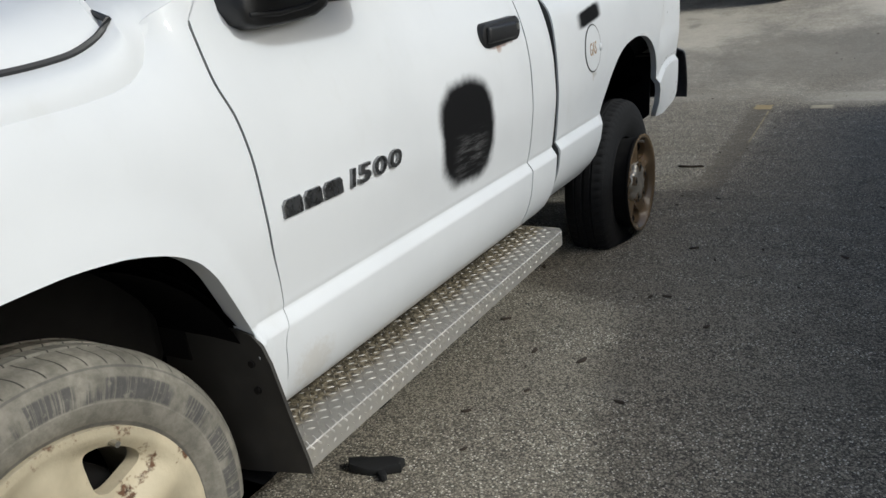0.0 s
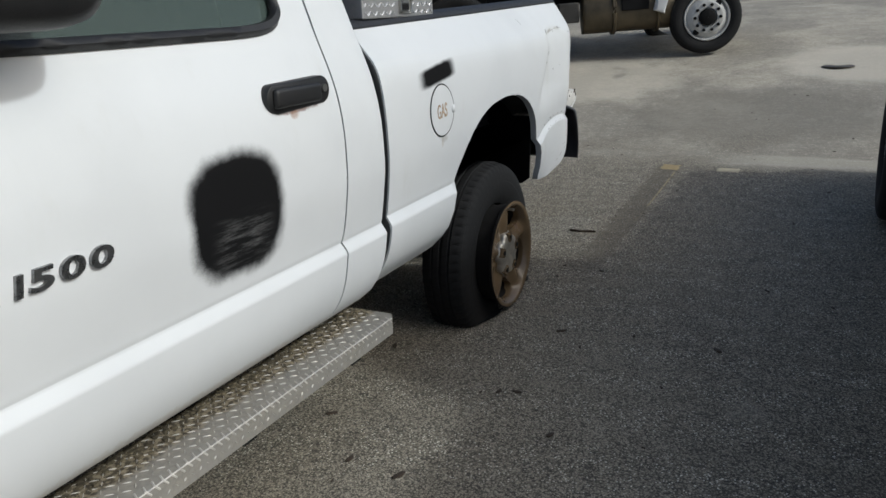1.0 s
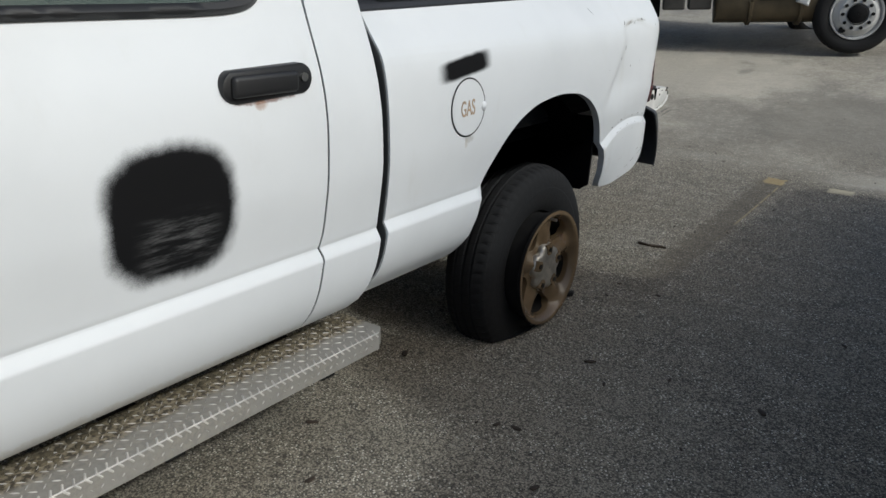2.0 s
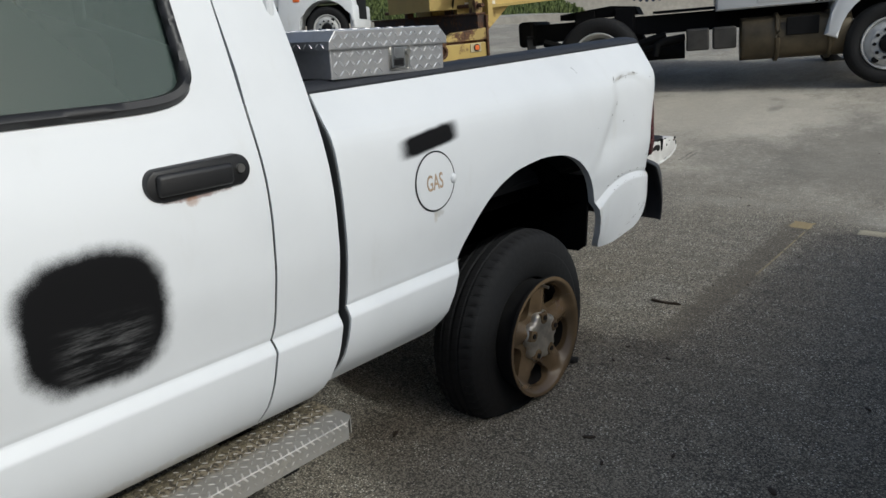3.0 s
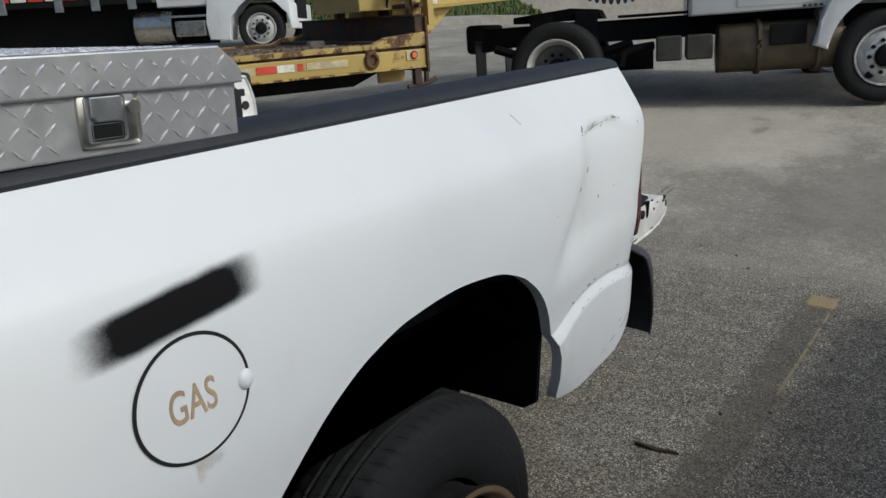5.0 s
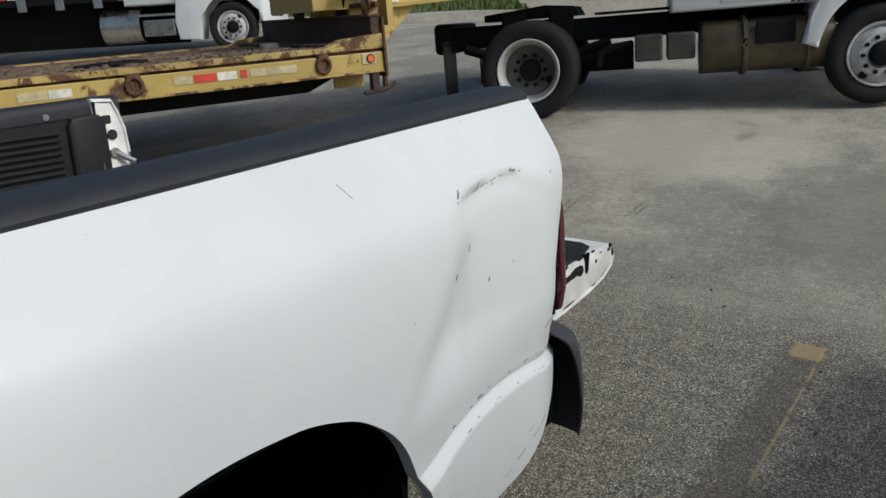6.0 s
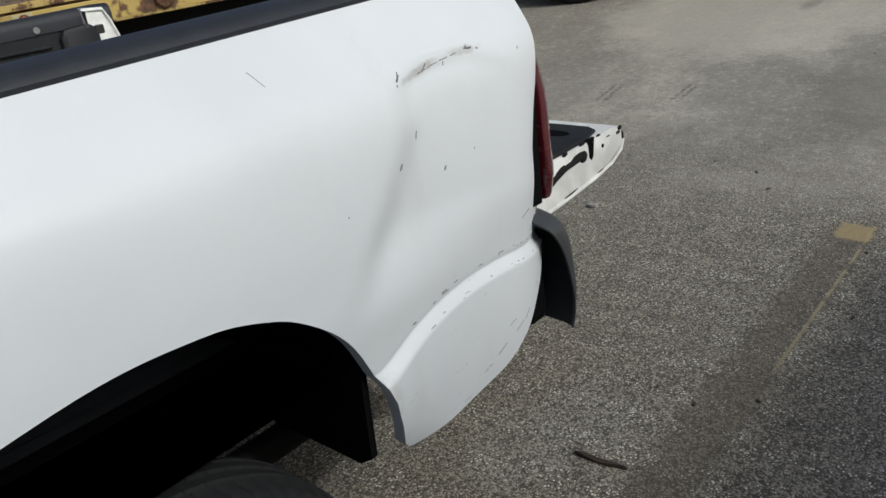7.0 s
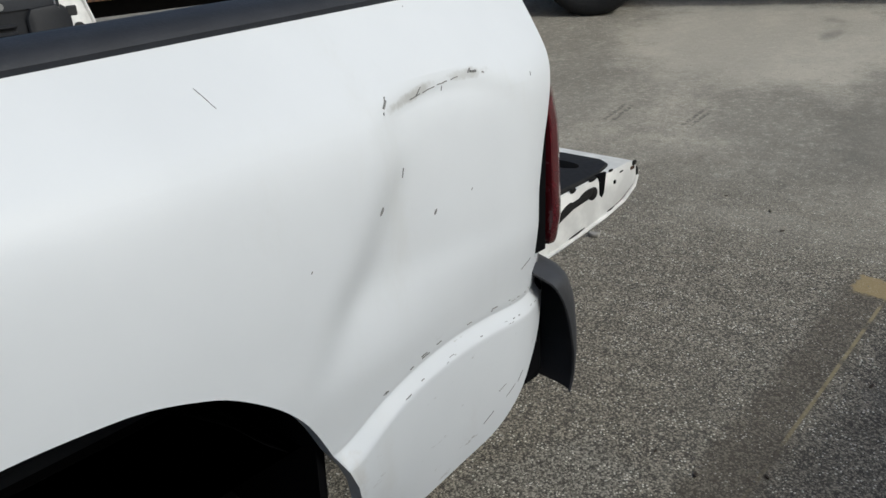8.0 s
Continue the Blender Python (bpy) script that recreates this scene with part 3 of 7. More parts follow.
def build_ground():
    bm = bmesh.new()

    def spread(lo, hi, fine_lo, fine_hi, fine):
        out, v, s = [], fine_lo, fine
        mids = list(np.arange(fine_lo, fine_hi, fine))
        left, v, s = [], fine_lo, fine
        while v > lo:
            s *= 1.25
            v -= s
            left.append(v)
        right, v, s = [], mids[-1], fine
        while v < hi:
            s *= 1.25
            v += s
            right.append(v)
        return left[::-1] + mids + right

    xs, ys = spread(-900, 900, -9, 4, 0.25), spread(-900, 900, -2, 14, 0.25)
    rows = [[bm.verts.new((x, y, ground_z(x, y))) for x in xs] for y in ys]
    for a, b in zip(rows, rows[1:]):
        for i in range(len(xs) - 1):
            bm.faces.new((a[i], a[i + 1], b[i + 1], b[i]))
    ob = part("ground", bm, asphalt_mat, None, smooth=0)
    tagged(ob, "worn grey asphalt lot with pale dusty lane and stains", "ground", kind="structure")


build_ground()


# ---- the white pickup ----
cab_z_x = curve_fn([(0.41, 0.872), (0.44, 0.912), (0.50, 0.944), (0.56, 0.957), (0.62, 0.961), (0.66, 0.962), (0.75, 0.975),
                  (0.86, 0.987), (0.96, 0.985), (1.04, 0.975), (1.12, 0.955), (1.19, 0.928), (1.25, 0.902), (1.34, 0.868), (1.50, 0.805), (1.70, 0.725), (1.78, 0.67)])
bed_z_x = curve_fn([(0.42, 0.872), (0.44, 0.888), (0.47, 0.917), (0.52, 0.943), (0.58, 0.957), (0.62, 0.960), (0.66, 0.961), (0.75, 0.972),
                    (0.86, 0.982), (0.96, 0.983), (1.05, 0.979), (1.10, 0.973), (1.135, 0.964), (1.16, 0.951), (1.18, 0.935), (1.22, 0.897), (1.25, 0.868), (1.27, 0.848)])
fender_x = curve_fn([(0.41, 0.90), (0.50, 0.955), (0.61, 0.975), (0.66, 0.962), (0.75, 0.980), (0.90, 0.988), (1.00, 0.982), (1.08, 0.966), (1.14, 0.940), (1.18, 0.905), (1.21, 0.85), (1.225, 0.80)])
crease_rear = curve_fn([(2.0, 0.672), (2.6, 0.676), (3.38, 0.672), (3.50, 0.688), (3.62, 0.733), (3.711, 0.754), (3.80, 0.762), (3.861, 0.761), (4.03, 0.738), (4.2, 0.728)])


def fold_step(d, band=0.034, out=0.021):
    """d: height above the body line. Below it the sheet steps outwards over a band that faces up."""
    if d > 0:
        return -0.0035 * max(0.0, 1 - d / 0.016) ** 2
    t = min(1.0, -d / band)
    return -0.0035 + out * (0.55 * t + 0.45 * t * t * (3 - 2 * t))


def cab_x(z):
    return cab_z_x(z) + fold_step(z - 0.66)


def rail_z(y):
    return 1.257 + 0.029 * (y - 2.1)


def dent(y, z):
    """The pushed-in rear corner: a hard curved rim on top and a soft valley that runs down and forward from it."""
    top = 1.194 - (1.1 if y < 3.80 else 1.8) * (y - 3.80) ** 2
    valley = 3.695 - 0.72 * max(0.0, 1.10 - z)
    across = step(valley - 0.085, valley + 0.030, y) * (1 - 0.95 * step(valley + 0.05, 4.03, y))
    down = (1 - step(top - 0.030, top + 0.016, z)) * step(0.79, 0.95, z)
    ease = 1 - 0.40 * min(1.0, max(0.0, (z - 0.93) / (top - 0.93)))
    return 0.027 * across * down * ease


def bed_x(y, z):
    zc = crease_rear(y)
    zz = z + (0.66 - zc) * (1 - step(zc + 0.02, 1.02, z))
    if z < zc:
        zz = 0.66 - (zc - z) * (1 - 0.45 * step(3.45, 3.7, y))
    if zz > 1.04:
        zz = 1.04 + (zz - 1.04) * (1.27 - 1.04) / (rail_z(y) - 1.04)
    tail = max(0.0, y - 3.88)
    k = step(3.45, 3.7, y)
    corner = 1.35 * (1 - 0.9 * min(1.0, max(0.0, (z - 0.95) / 0.35)))
    return bed_z_x(zz) + fold_step(z - zc, 0.034 - 0.006 * k, 0.021 - 0.005 * k) - corner * tail * tail - 0.010 * step(2.9, 3.9, y) - dent(y, z)


def bed_row(y, z):
    """Rows of the bed side follow the body line where it climbs behind the wheel."""
    d = crease_rear(y) - 0.66
    return z + d * (step(0.48, 0.60, z) if z < 0.66 else 1 - step(0.69, 1.0, z))


def side_panel(ys, zs, xf, bottom, top, ymap=None, sign=1, hem=0.03, zmap=None):
    """A body panel as a sheet of columns, with its edges folded inwards."""
    bm = bmesh.new()
    cols = []
    for y in ys:
        lo, hi = bottom(y), top(y)
        col = []
        for z in zs:
            zz = min(max(zmap(y, z) if zmap else z, lo), hi)
            yy = ymap(y, zz) if ymap else y
            col.append(bm.verts.new((sign * xf(yy, zz), yy, zz)))
        cols.append(col)
    for a, b in zip(cols, cols[1:]):
        for i in range(len(zs) - 1):
            bm.faces.new((a[i], b[i], b[i + 1], a[i + 1]))
    bmesh.ops.remove_doubles(bm, verts=bm.verts, dist=1e-5)
    bmesh.ops.dissolve_degenerate(bm, dist=1e-5, edges=bm.edges)
    edges = [e for e in bm.edges if e.is_boundary]
    for depth in (0.004, hem):
        r = bmesh.ops.extrude_edge_only(bm, edges=edges)
        for v in (g for g in r["geom"] if isinstance(g, bmesh.types.BMVert)):
            v.co.x -= sign * depth
        edges = [e for e in r["geom"] if isinstance(e, bmesh.types.BMEdge) and e.is_boundary]
    return bm


def rows_z(lo, hi, marks=(0.616, 0.622, 0.626, 0.630, 0.636, 0.642, 0.648, 0.654, 0.6595, 0.6605, 0.664, 0.669, 0.678), n=34):
    base = list(np.linspace(lo, hi, n))
    return sorted(base + [m for m in marks if lo < m < hi])


bed_bottom = curve_fn([(2.0, 0.44), (2.49, 0.44), (2.515, 0.46), (2.54, 0.56), (2.578, 0.69), (2.64, 0.77), (2.72, 0.845), (2.81, 0.895), (2.92, 0.928), (3.07, 0.942), (3.20, 0.932), (3.31, 0.898),
                       (3.385, 0.848), (3.44, 0.79), (3.49, 0.70), (3.525, 0.62), (3.555, 0.50), (3.58, 0.475), (3.85, 0.500), (3.95, 0.545), (4.03, 0.625), (4.10, 0.72), (4.15, 0.74)])
bed_front = curve_fn([(0.42, 2.020), (0.46, 2.035), (0.53, 2.058), (0.60, 2.070), (0.66, 2.079), (0.72, 2.082), (0.85, 2.080), (1.00, 2.075), (1.12, 2.071), (1.17, 2.075), (1.22, 2.090), (1.28, 2.112)])
cab_back = curve_fn([(0.41, 1.965), (0.49, 2.006), (0.58, 2.037), (0.66, 2.050), (0.80, 2.050), (0.95, 2.050), (1.12, 2.054), (1.20, 2.058), (1.26, 2.060), (1.50, 2.050), (1.78, 2.015)])
door_back = curve_fn([(0.41, 1.755), (0.50, 1.785), (0.60, 1.805), (0.645, 1.812), (0.66, 1.810), (0.70, 1.820), (0.83, 1.826), (0.96, 1.832), (1.05, 1.837), (1.19, 1.843), (1.34, 1.852), (1.78, 1.85)])
door_front = curve_fn([(0.41, 0.505), (0.59, 0.507), (0.66, 0.536), (0.82, 0.512), (1.00, 0.502), (1.07, 0.494), (1.145, 0.476), (1.22, 0.482), (1.25, 0.487), (1.29, 0.525), (1.40, 0.64)])
fender_arch = curve_fn([(-0.95, 0.50), (-0.56, 0.50), (-0.50, 0.52), (-0.46, 0.64), (-0.36, 0.80), (-0.24, 0.882), (-0.10, 0.912), (0.05, 0.916), (0.15, 0.908), (0.24, 0.886), (0.30, 0.856), (0.35, 0.806),
                        (0.39, 0.738), (0.415, 0.690), (0.436, 0.645), (0.447, 0.60), (0.455, 0.50), (0.462, 0.43), (0.55, 0.42)])
hood_seam_z = curve_fn([(-0.95, 1.103), (-0.6, 1.163), (-0.2, 1.190), (0.14, 1.201), (0.242, 1.211), (0.302, 1.231), (0.336, 1.256), (0.355, 1.278), (0.39, 1.30), (0.6, 1.34)])
fender_top = curve_fn([(-0.95, 1.045), (-0.6, 1.105), (-0.2, 1.133), (0.17, 1.144), (0.272, 1.153), (0.332, 1.170), (0.364, 1.190), (0.39, 1.215), (0.44, 1.26), (0.55, 1.315)])


def fender_side(y, z):
    k = step(0.28, 0.47, y)
    x = fender_x(z) * (1 - k) + cab_x(z) * k
    return x - 0.16 * step(0.5, 0.95, -y) + 0.010 * max(0.0, 1 - abs(z - fender_arch(y)) / 0.10)


def shoulder(y):
    """Points from the fender's top edge inwards to the hood's seam, which turns in towards the cowl at its rear."""
    xo, z = fender_side(y, fender_top(y)) - 0.002, fender_top(y) - 0.001
    xi = min(0.87 - 0.12 * step(0.338, 0.368, y) - 0.05 * step(0.1, 0.6, -y), xo - 0.01)
    return [(xi + (xo - xi) * math.cos(t), z + (hood_seam_z(y) - z) * math.sin(t) / math.sin(1.25)) for t in np.linspace(0, 1.25, 6)][:5] + [(xi, hood_seam_z(y) + 0.002)]


truck = empty("pickup_truck")
tagged(truck, "white single-cab pickup with black spray paint and flat rear tyre", "pickup truck")


def edge_map(back, front, y0, y1):
    """Stretches columns between y0 and y1 to the curved edges front(z) and back(z)."""
    return lambda y, z: front(z) + (back(z) - front(z)) * (y - y0) / (y1 - y0)


def pickup_shell():
    for s in (1, -1):
        near = s == 1
        # bed side
        ys = sorted(set(list(np.linspace(2.1, 2.5, 10)) + list(np.linspace(2.5, 3.6, 74)) + list(np.linspace(3.6, 4.088, 44))))
        bm = side_panel(ys, rows_z(0.44, 1.33, (0.622, 0.626, 0.630, 0.634, 0.640, 0.647, 0.654, 0.6595, 0.6605, 0.664, 0.669, 0.676, 0.775, 0.785, 0.795, 1.12, 1.14, 1.155, 1.162, 1.168, 1.174, 1.18, 1.186, 1.192, 1.2), 42), bed_x, bed_bottom, rail_z if near else lambda y: rail_z(y) - 0.058,
                        lambda y, z: y + (bed_front(z) - 2.1) * max(0.0, 1 - (y - 2.1) / 0.3) + 0.05 * step(4.0, 4.088, y) * (1 - step(0.785, 0.80, z)) - 0.056 * step(3.85, 4.088, y) * step(0.785, 0.80, z) * (1 - step(0.94, 1.20, z)), s, 0.024, bed_row)
        side = part("bed_side", bm, paint_bed if near else paint, truck, "white bed side with dented rear corner" if near else "", smooth=38)
        if near:
            bed_near = side
            # bed side's front strip, set back from the painted edge; grey stands for shade
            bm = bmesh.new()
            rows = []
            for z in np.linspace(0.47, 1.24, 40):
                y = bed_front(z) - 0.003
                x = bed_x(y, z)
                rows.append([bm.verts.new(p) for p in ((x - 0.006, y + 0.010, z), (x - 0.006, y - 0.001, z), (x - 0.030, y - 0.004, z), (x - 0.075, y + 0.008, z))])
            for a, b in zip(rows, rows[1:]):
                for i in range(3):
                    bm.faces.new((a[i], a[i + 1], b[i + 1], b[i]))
            part("front_flange", bm, edge_shade_grey, side, "grey strip standing for the shaded front edge", smooth=40)
        # rail cap, a rounded black strip
        bm = bmesh.new()
        prof = [(0.005, -0.009), (0.009, 0.001), (0.004, 0.010), (-0.012, 0.019), (-0.045, 0.024), (-0.080, 0.022), (-0.098, 0.012), (-0.104, -0.01), (-0.104, -0.05)]
        rows = []
        for y in np.linspace(2.07, 4.08, 40):
            drop, out, slim = (0.0, 0.0, 1.0) if near else (0.058, 0.035, 0.68)
            rows.append([bm.verts.new((s * (bed_x(y, rail_z(y)) + out + dx * slim), y, rail_z(y) - drop + dz * (slim if dz < 0 else 1) - (0.003 if y > 4.07 else 0))) for dx, dz in prof])
        for a, b in zip(rows, rows[1:]):
            for i in range(len(prof) - 1):
                bm.faces.new((a[i], a[i + 1], b[i + 1], b[i]))
        bm.faces.new(rows[0]), bm.faces.new(rows[-1][::-1])
        part("rail_cap", bm, rail_black, truck, "black plastic bed rail cap", smooth=45)
        # cab corner behind the door
        bm = side_panel(np.linspace(1.9, 2.05, 12), rows_z(0.42, 1.76, n=44), lambda y, z: cab_x(z) - 0.35 * max(0, y - 1.99) ** 2 * 4, lambda y: 0.42, lambda y: 1.76,
                        edge_map(cab_back, lambda z: door_back(z) + 0.007, 1.9, 2.05), s, 0.05)
        part("cab_corner", bm, paint, truck, smooth=38)
        # front fender
        ys = sorted(set(list(np.linspace(-0.95, -0.5, 14)) + list(np.linspace(-0.5, 0.54, 90))))
        bm = side_panel(ys, rows_z(0.42, 1.34, n=46), fender_side, fender_arch, fender_top,
                        lambda y, z: y if y < 0.3 else y + (door_front(z) - 0.002 - 0.0045 * step(0.66, 0.85, z) - 0.54) * step(0.3, 0.54, y), s, 0.045)
        part("fender", bm, paint, truck, smooth=38)
        bm = bmesh.new()
        rows = []
        for y in np.linspace(-0.60, 0.60, 60):
            edge = shoulder(y)
            x, z = edge[-1]
            rows.append([bm.verts.new((s * x, y, z)) for x, z in edge + [(x - 0.004, z - 0.004), (x - 0.006, z - 0.035)]])
        for a, b in zip(rows, rows[1:]):
            for i in range(7):
                bm.faces.new((a[i], a[i + 1], b[i + 1], b[i]))
        part("fender_shoulder", bm, paint, truck, smooth=38)
        # door with its window frame
        door = part("door", side_panel(np.linspace(0.5, 1.85, 60), rows_z(0.42, 1.25, n=40), lambda y, z: cab_x(z), lambda y: 0.42, lambda y: 1.25,
                                       edge_map(door_back, door_front, 0.5, 1.85), s, 0.03), paint_door if near else paint, truck,
                    "white door with a black sprayed patch" if near else "", smooth=38)

        def corners(pts, n):
            out = []
            for a, b in zip(pts, pts[1:] + pts[:1]):
                out += [(a[0] + (b[0] - a[0]) * t, a[1] + (b[1] - a[1]) * t) for t in np.arange(n) / n]
            return out

        inner = corners([(0.66, 1.268), (1.715, 1.268), (1.735, 1.72), (1.10, 1.72)], 44)
        for _ in range(26):
            inner = [((inner[i - 1][0] + inner[i][0] + inner[(i + 1) % len(inner)][0]) / 3, (inner[i - 1][1] + inner[i][1] + inner[(i + 1) % len(inner)][1]) / 3) for i in range(len(inner))]
        outer = corners([(0.485, 1.25), (door_back(1.25), 1.25), (1.862, 1.765), (1.03, 1.765)], 44)
        bm = bmesh.new()
        rings = []
        for t in np.linspace(0, 1, 8):
            rings.append([bm.verts.new((s * cab_x(a[1] + (b[1] - a[1]) * t), a[0] + (b[0] - a[0]) * t, a[1] + (b[1] - a[1]) * t)) for a, b in zip(outer, inner)])
        for a, b in zip(rings, rings[1:]):
            for i in range(len(inner)):
                j = (i + 1) % len(inner)
                bm.faces.new((a[i], a[j], b[j], b[i]))
        edges = [e for e in bm.edges if e.is_boundary and e.verts[0] in rings[-1]]
        r = bmesh.ops.extrude_edge_only(bm, edges=edges)
        for v in (g for g in r["geom"] if isinstance(g, bmesh.types.BMVert)):
            v.co.x -= s * 0.03
        part("window_frame", bm, paint, door, smooth=38)
        # painted jamb behind the gap between fender and door frame
        bm = bmesh.new()
        rows = []
        for z in np.linspace(1.18, 1.36, 10):
            y = door_front(z)
            rows.append([bm.verts.new((s * (cab_x(z) - d), y + w, z)) for w, d in ((-0.035, 0.020), (-0.004, 0.006), (0.010, 0.006), (0.035, 0.020))])
        for a, b in zip(rows, rows[1:]):
            for i in range(3):
                bm.faces.new((a[i], a[i + 1], b[i + 1], b[i]))
        part("door_jamb", bm, paint, truck, smooth=38)
        loop = [(s * (cab_x(z) + 0.002), y, z) for y, z in inner]
        bm = tube(loop + loop[:2], 0.0165, 6)
        part("window_seal", bm, black_plastic, door, "black rubber window seal", smooth=60)
        bm = bmesh.new()
        rows = []
        for z in np.linspace(1.262, 1.73, 8):
            f = 0.655 + (z - 1.262) * 0.95
            rows.append([bm.verts.new((s * (cab_x(z) - 0.012), y, z)) for y in np.linspace(f, 1.735, 10)])
        for a, b in zip(rows, rows[1:]):
            for i in range(9):
                bm.faces.new((a[i], a[i + 1], b[i + 1], b[i]))
        bmesh.ops.solidify(bm, geom=bm.faces[:], thickness=0.005)
        pane = part("window_pane", bm, glass, door, "tinted greenish side window glass", smooth=30)
        pane.visible_shadow = False
        if not near:
            continue
        # black tubes behind the door seams stand for the shade in them
        for name, edge, shift, z0 in (("front_door_seal", door_front, -0.0035, 0.70), ("rear_door_seal", door_back, 0.0035, 0.44)):
            pts = [(cab_x(z) - 0.0105, edge(z) + shift, z) for z in np.linspace(z0, 1.245, 50)]
            part(name, tube(pts, 0.0075, 6), black_plastic, door, smooth=60)
        door_parts(door)
        bed_parts(bed_near)


def door_parts(door):
    # handle: black bezel and lever
    zc, y0, y1 = 1.107, 1.526, 1.797
    out = []
    for k in range(28):
        a = 2 * math.pi * k / 28
        cy = y0 + 0.036 if math.cos(a) < 0 else y1 - 0.036
        out.append((cy + 0.036 * math.cos(a), zc + 0.037 * math.sin(a) + 0.02 * (cy - 1.66)))
    handle = part("door_handle", extrude_outline(out, "x", 0.935, 0.975, 0.007), black_plastic, door, "black plastic door handle", smooth=40)
    bm = box((0.966, y0 + 0.022, zc - 0.026), (0.990, y1 - 0.055, zc + 0.024), 0.0115, 4)
    part("lever", bm, black_plastic, handle, smooth=40)
    part("key_lock", rod((0.97, 1.766, zc + 0.006), (0.981, 1.766, zc + 0.006), 0.0105, 16), chrome, handle, "small round chrome key lock", smooth=40)
    # badge: three solid block shapes and a number, dull dark chrome
    xs = cab_x(0.87)
    def glyph(pts, y, w):
        return extrude_outline([(y + px * w, 0.8525 + pz * 0.037) for px, pz in pts], "x", xs - 0.004, xs + 0.006, 0.0015)
    block = [(0, 0), (0.0, 0.75), (0.16, 1), (0.9, 1), (1, 0.8), (1, 0)]
    for i, (y, w) in enumerate(((0.552, 0.060), (0.620, 0.058), (0.686, 0.066))):
        part("badge_block", glyph(block, y, w), badge_metal, door, "dull chrome badge block")
    for k, ch in enumerate("1500"):
        m = Matrix.Translation((xs + 0.003, 0.806 + (0.0, 0.046, 0.110, 0.176)[k] - 0.018, 0.8725 + 0.001 * k)) @ Matrix.Rotation(radians(90), 4, "Z") @ Matrix.Rotation(radians(90), 4, "X")
        words(ch, 0.056, 0.005, badge_metal, door, m, "badge_digit", 1.95 if ch != "1" else 1.7, 0.0014, 0.12)
    # mirror: foot on the belt line, arm and large black head
    foot = [(0.571, 1.292), (0.566, 1.262), (0.576, 1.232), (0.600, 1.220), (0.66, 1.219), (0.73, 1.222), (0.80, 1.228), (0.842, 1.244), (0.862, 1.264), (0.856, 1.280), (0.82, 1.290), (0.75, 1.296), (0.702, 1.305), (0.692, 1.34), (0.700, 1.40), (0.680, 1.425), (0.650, 1.42), (0.62, 1.37)]
    bm = bmesh.new()
    rings = []
    for x, k in ((0.875, 1.0), (0.925, 1.0), (0.944, 0.975), (0.955, 0.93), (0.960, 0.84)):
        rings.append([bm.verts.new((x, 0.67 + (y - 0.67) * k, 1.27 + (z - 1.27) * k)) for y, z in foot])
    for a, b in zip(rings, rings[1:]):
        for i in range(len(foot)):
            bm.faces.new((a[i], a[(i + 1) % len(foot)], b[(i + 1) % len(foot)], b[i]))
    bm.faces.new(rings[0][::-1]), bm.faces.new(rings[-1])
    bmesh.ops.triangulate(bm, faces=[f for f in bm.faces if len(f.verts) > 4])
    mirror = part("door_mirror", bm, black_plastic, door, "large black plastic door mirror folded back", smooth=60)
    bm = extrude_outline([(0.615, 1.29), (0.74, 1.29), (0.76, 1.38), (0.775, 1.52), (0.755, 1.52), (0.665, 1.40)], "x", 0.845, 0.895, 0.010)
    part("mirror_sail", bm, black_plastic, mirror, smooth=50)
    part("mirror_rib", tube([(0.957, 0.585, 1.248), (0.962, 0.66, 1.244), (0.960, 0.76, 1.252), (0.950, 0.84, 1.268)], 0.006, 8), black_plastic, mirror, smooth=60)
    part("mirror_arm", rod((0.93, 0.67, 1.36), (1.02, 0.70, 1.37), 0.035, 20), black_plastic, mirror, smooth=60)
    head = []
    for k in range(40):
        a = 2 * math.pi * k / 40
        c, sn = math.cos(a), math.sin(a)
        head.append((0.80 + 0.205 * math.copysign(abs(c) ** 0.42, c), 1.445 + 0.150 * math.copysign(abs(sn) ** 0.5, sn)))
    bm = bmesh.new()
    rings = []
    for x, k in ((0.985, 0.93), (0.975, 0.96), (0.98, 1.0), (1.05, 1.0), (1.085, 0.96), (1.105, 0.85), (1.115, 0.6), (1.118, 0.25)):
        rings.append([bm.verts.new((x, 0.80 + (y - 0.80) * k, 1.445 + (z - 1.445) * k)) for y, z in head])
    for a, b in zip(rings, rings[1:]):
        for i in range(40):
            bm.faces.new((a[i], a[(i + 1) % 40], b[(i + 1) % 40], b[i]))
    bm.faces.new(rings[0][::-1]), bm.faces.new(rings[-1])
    part("mirror_head", bm, black_plastic, mirror, smooth=40)


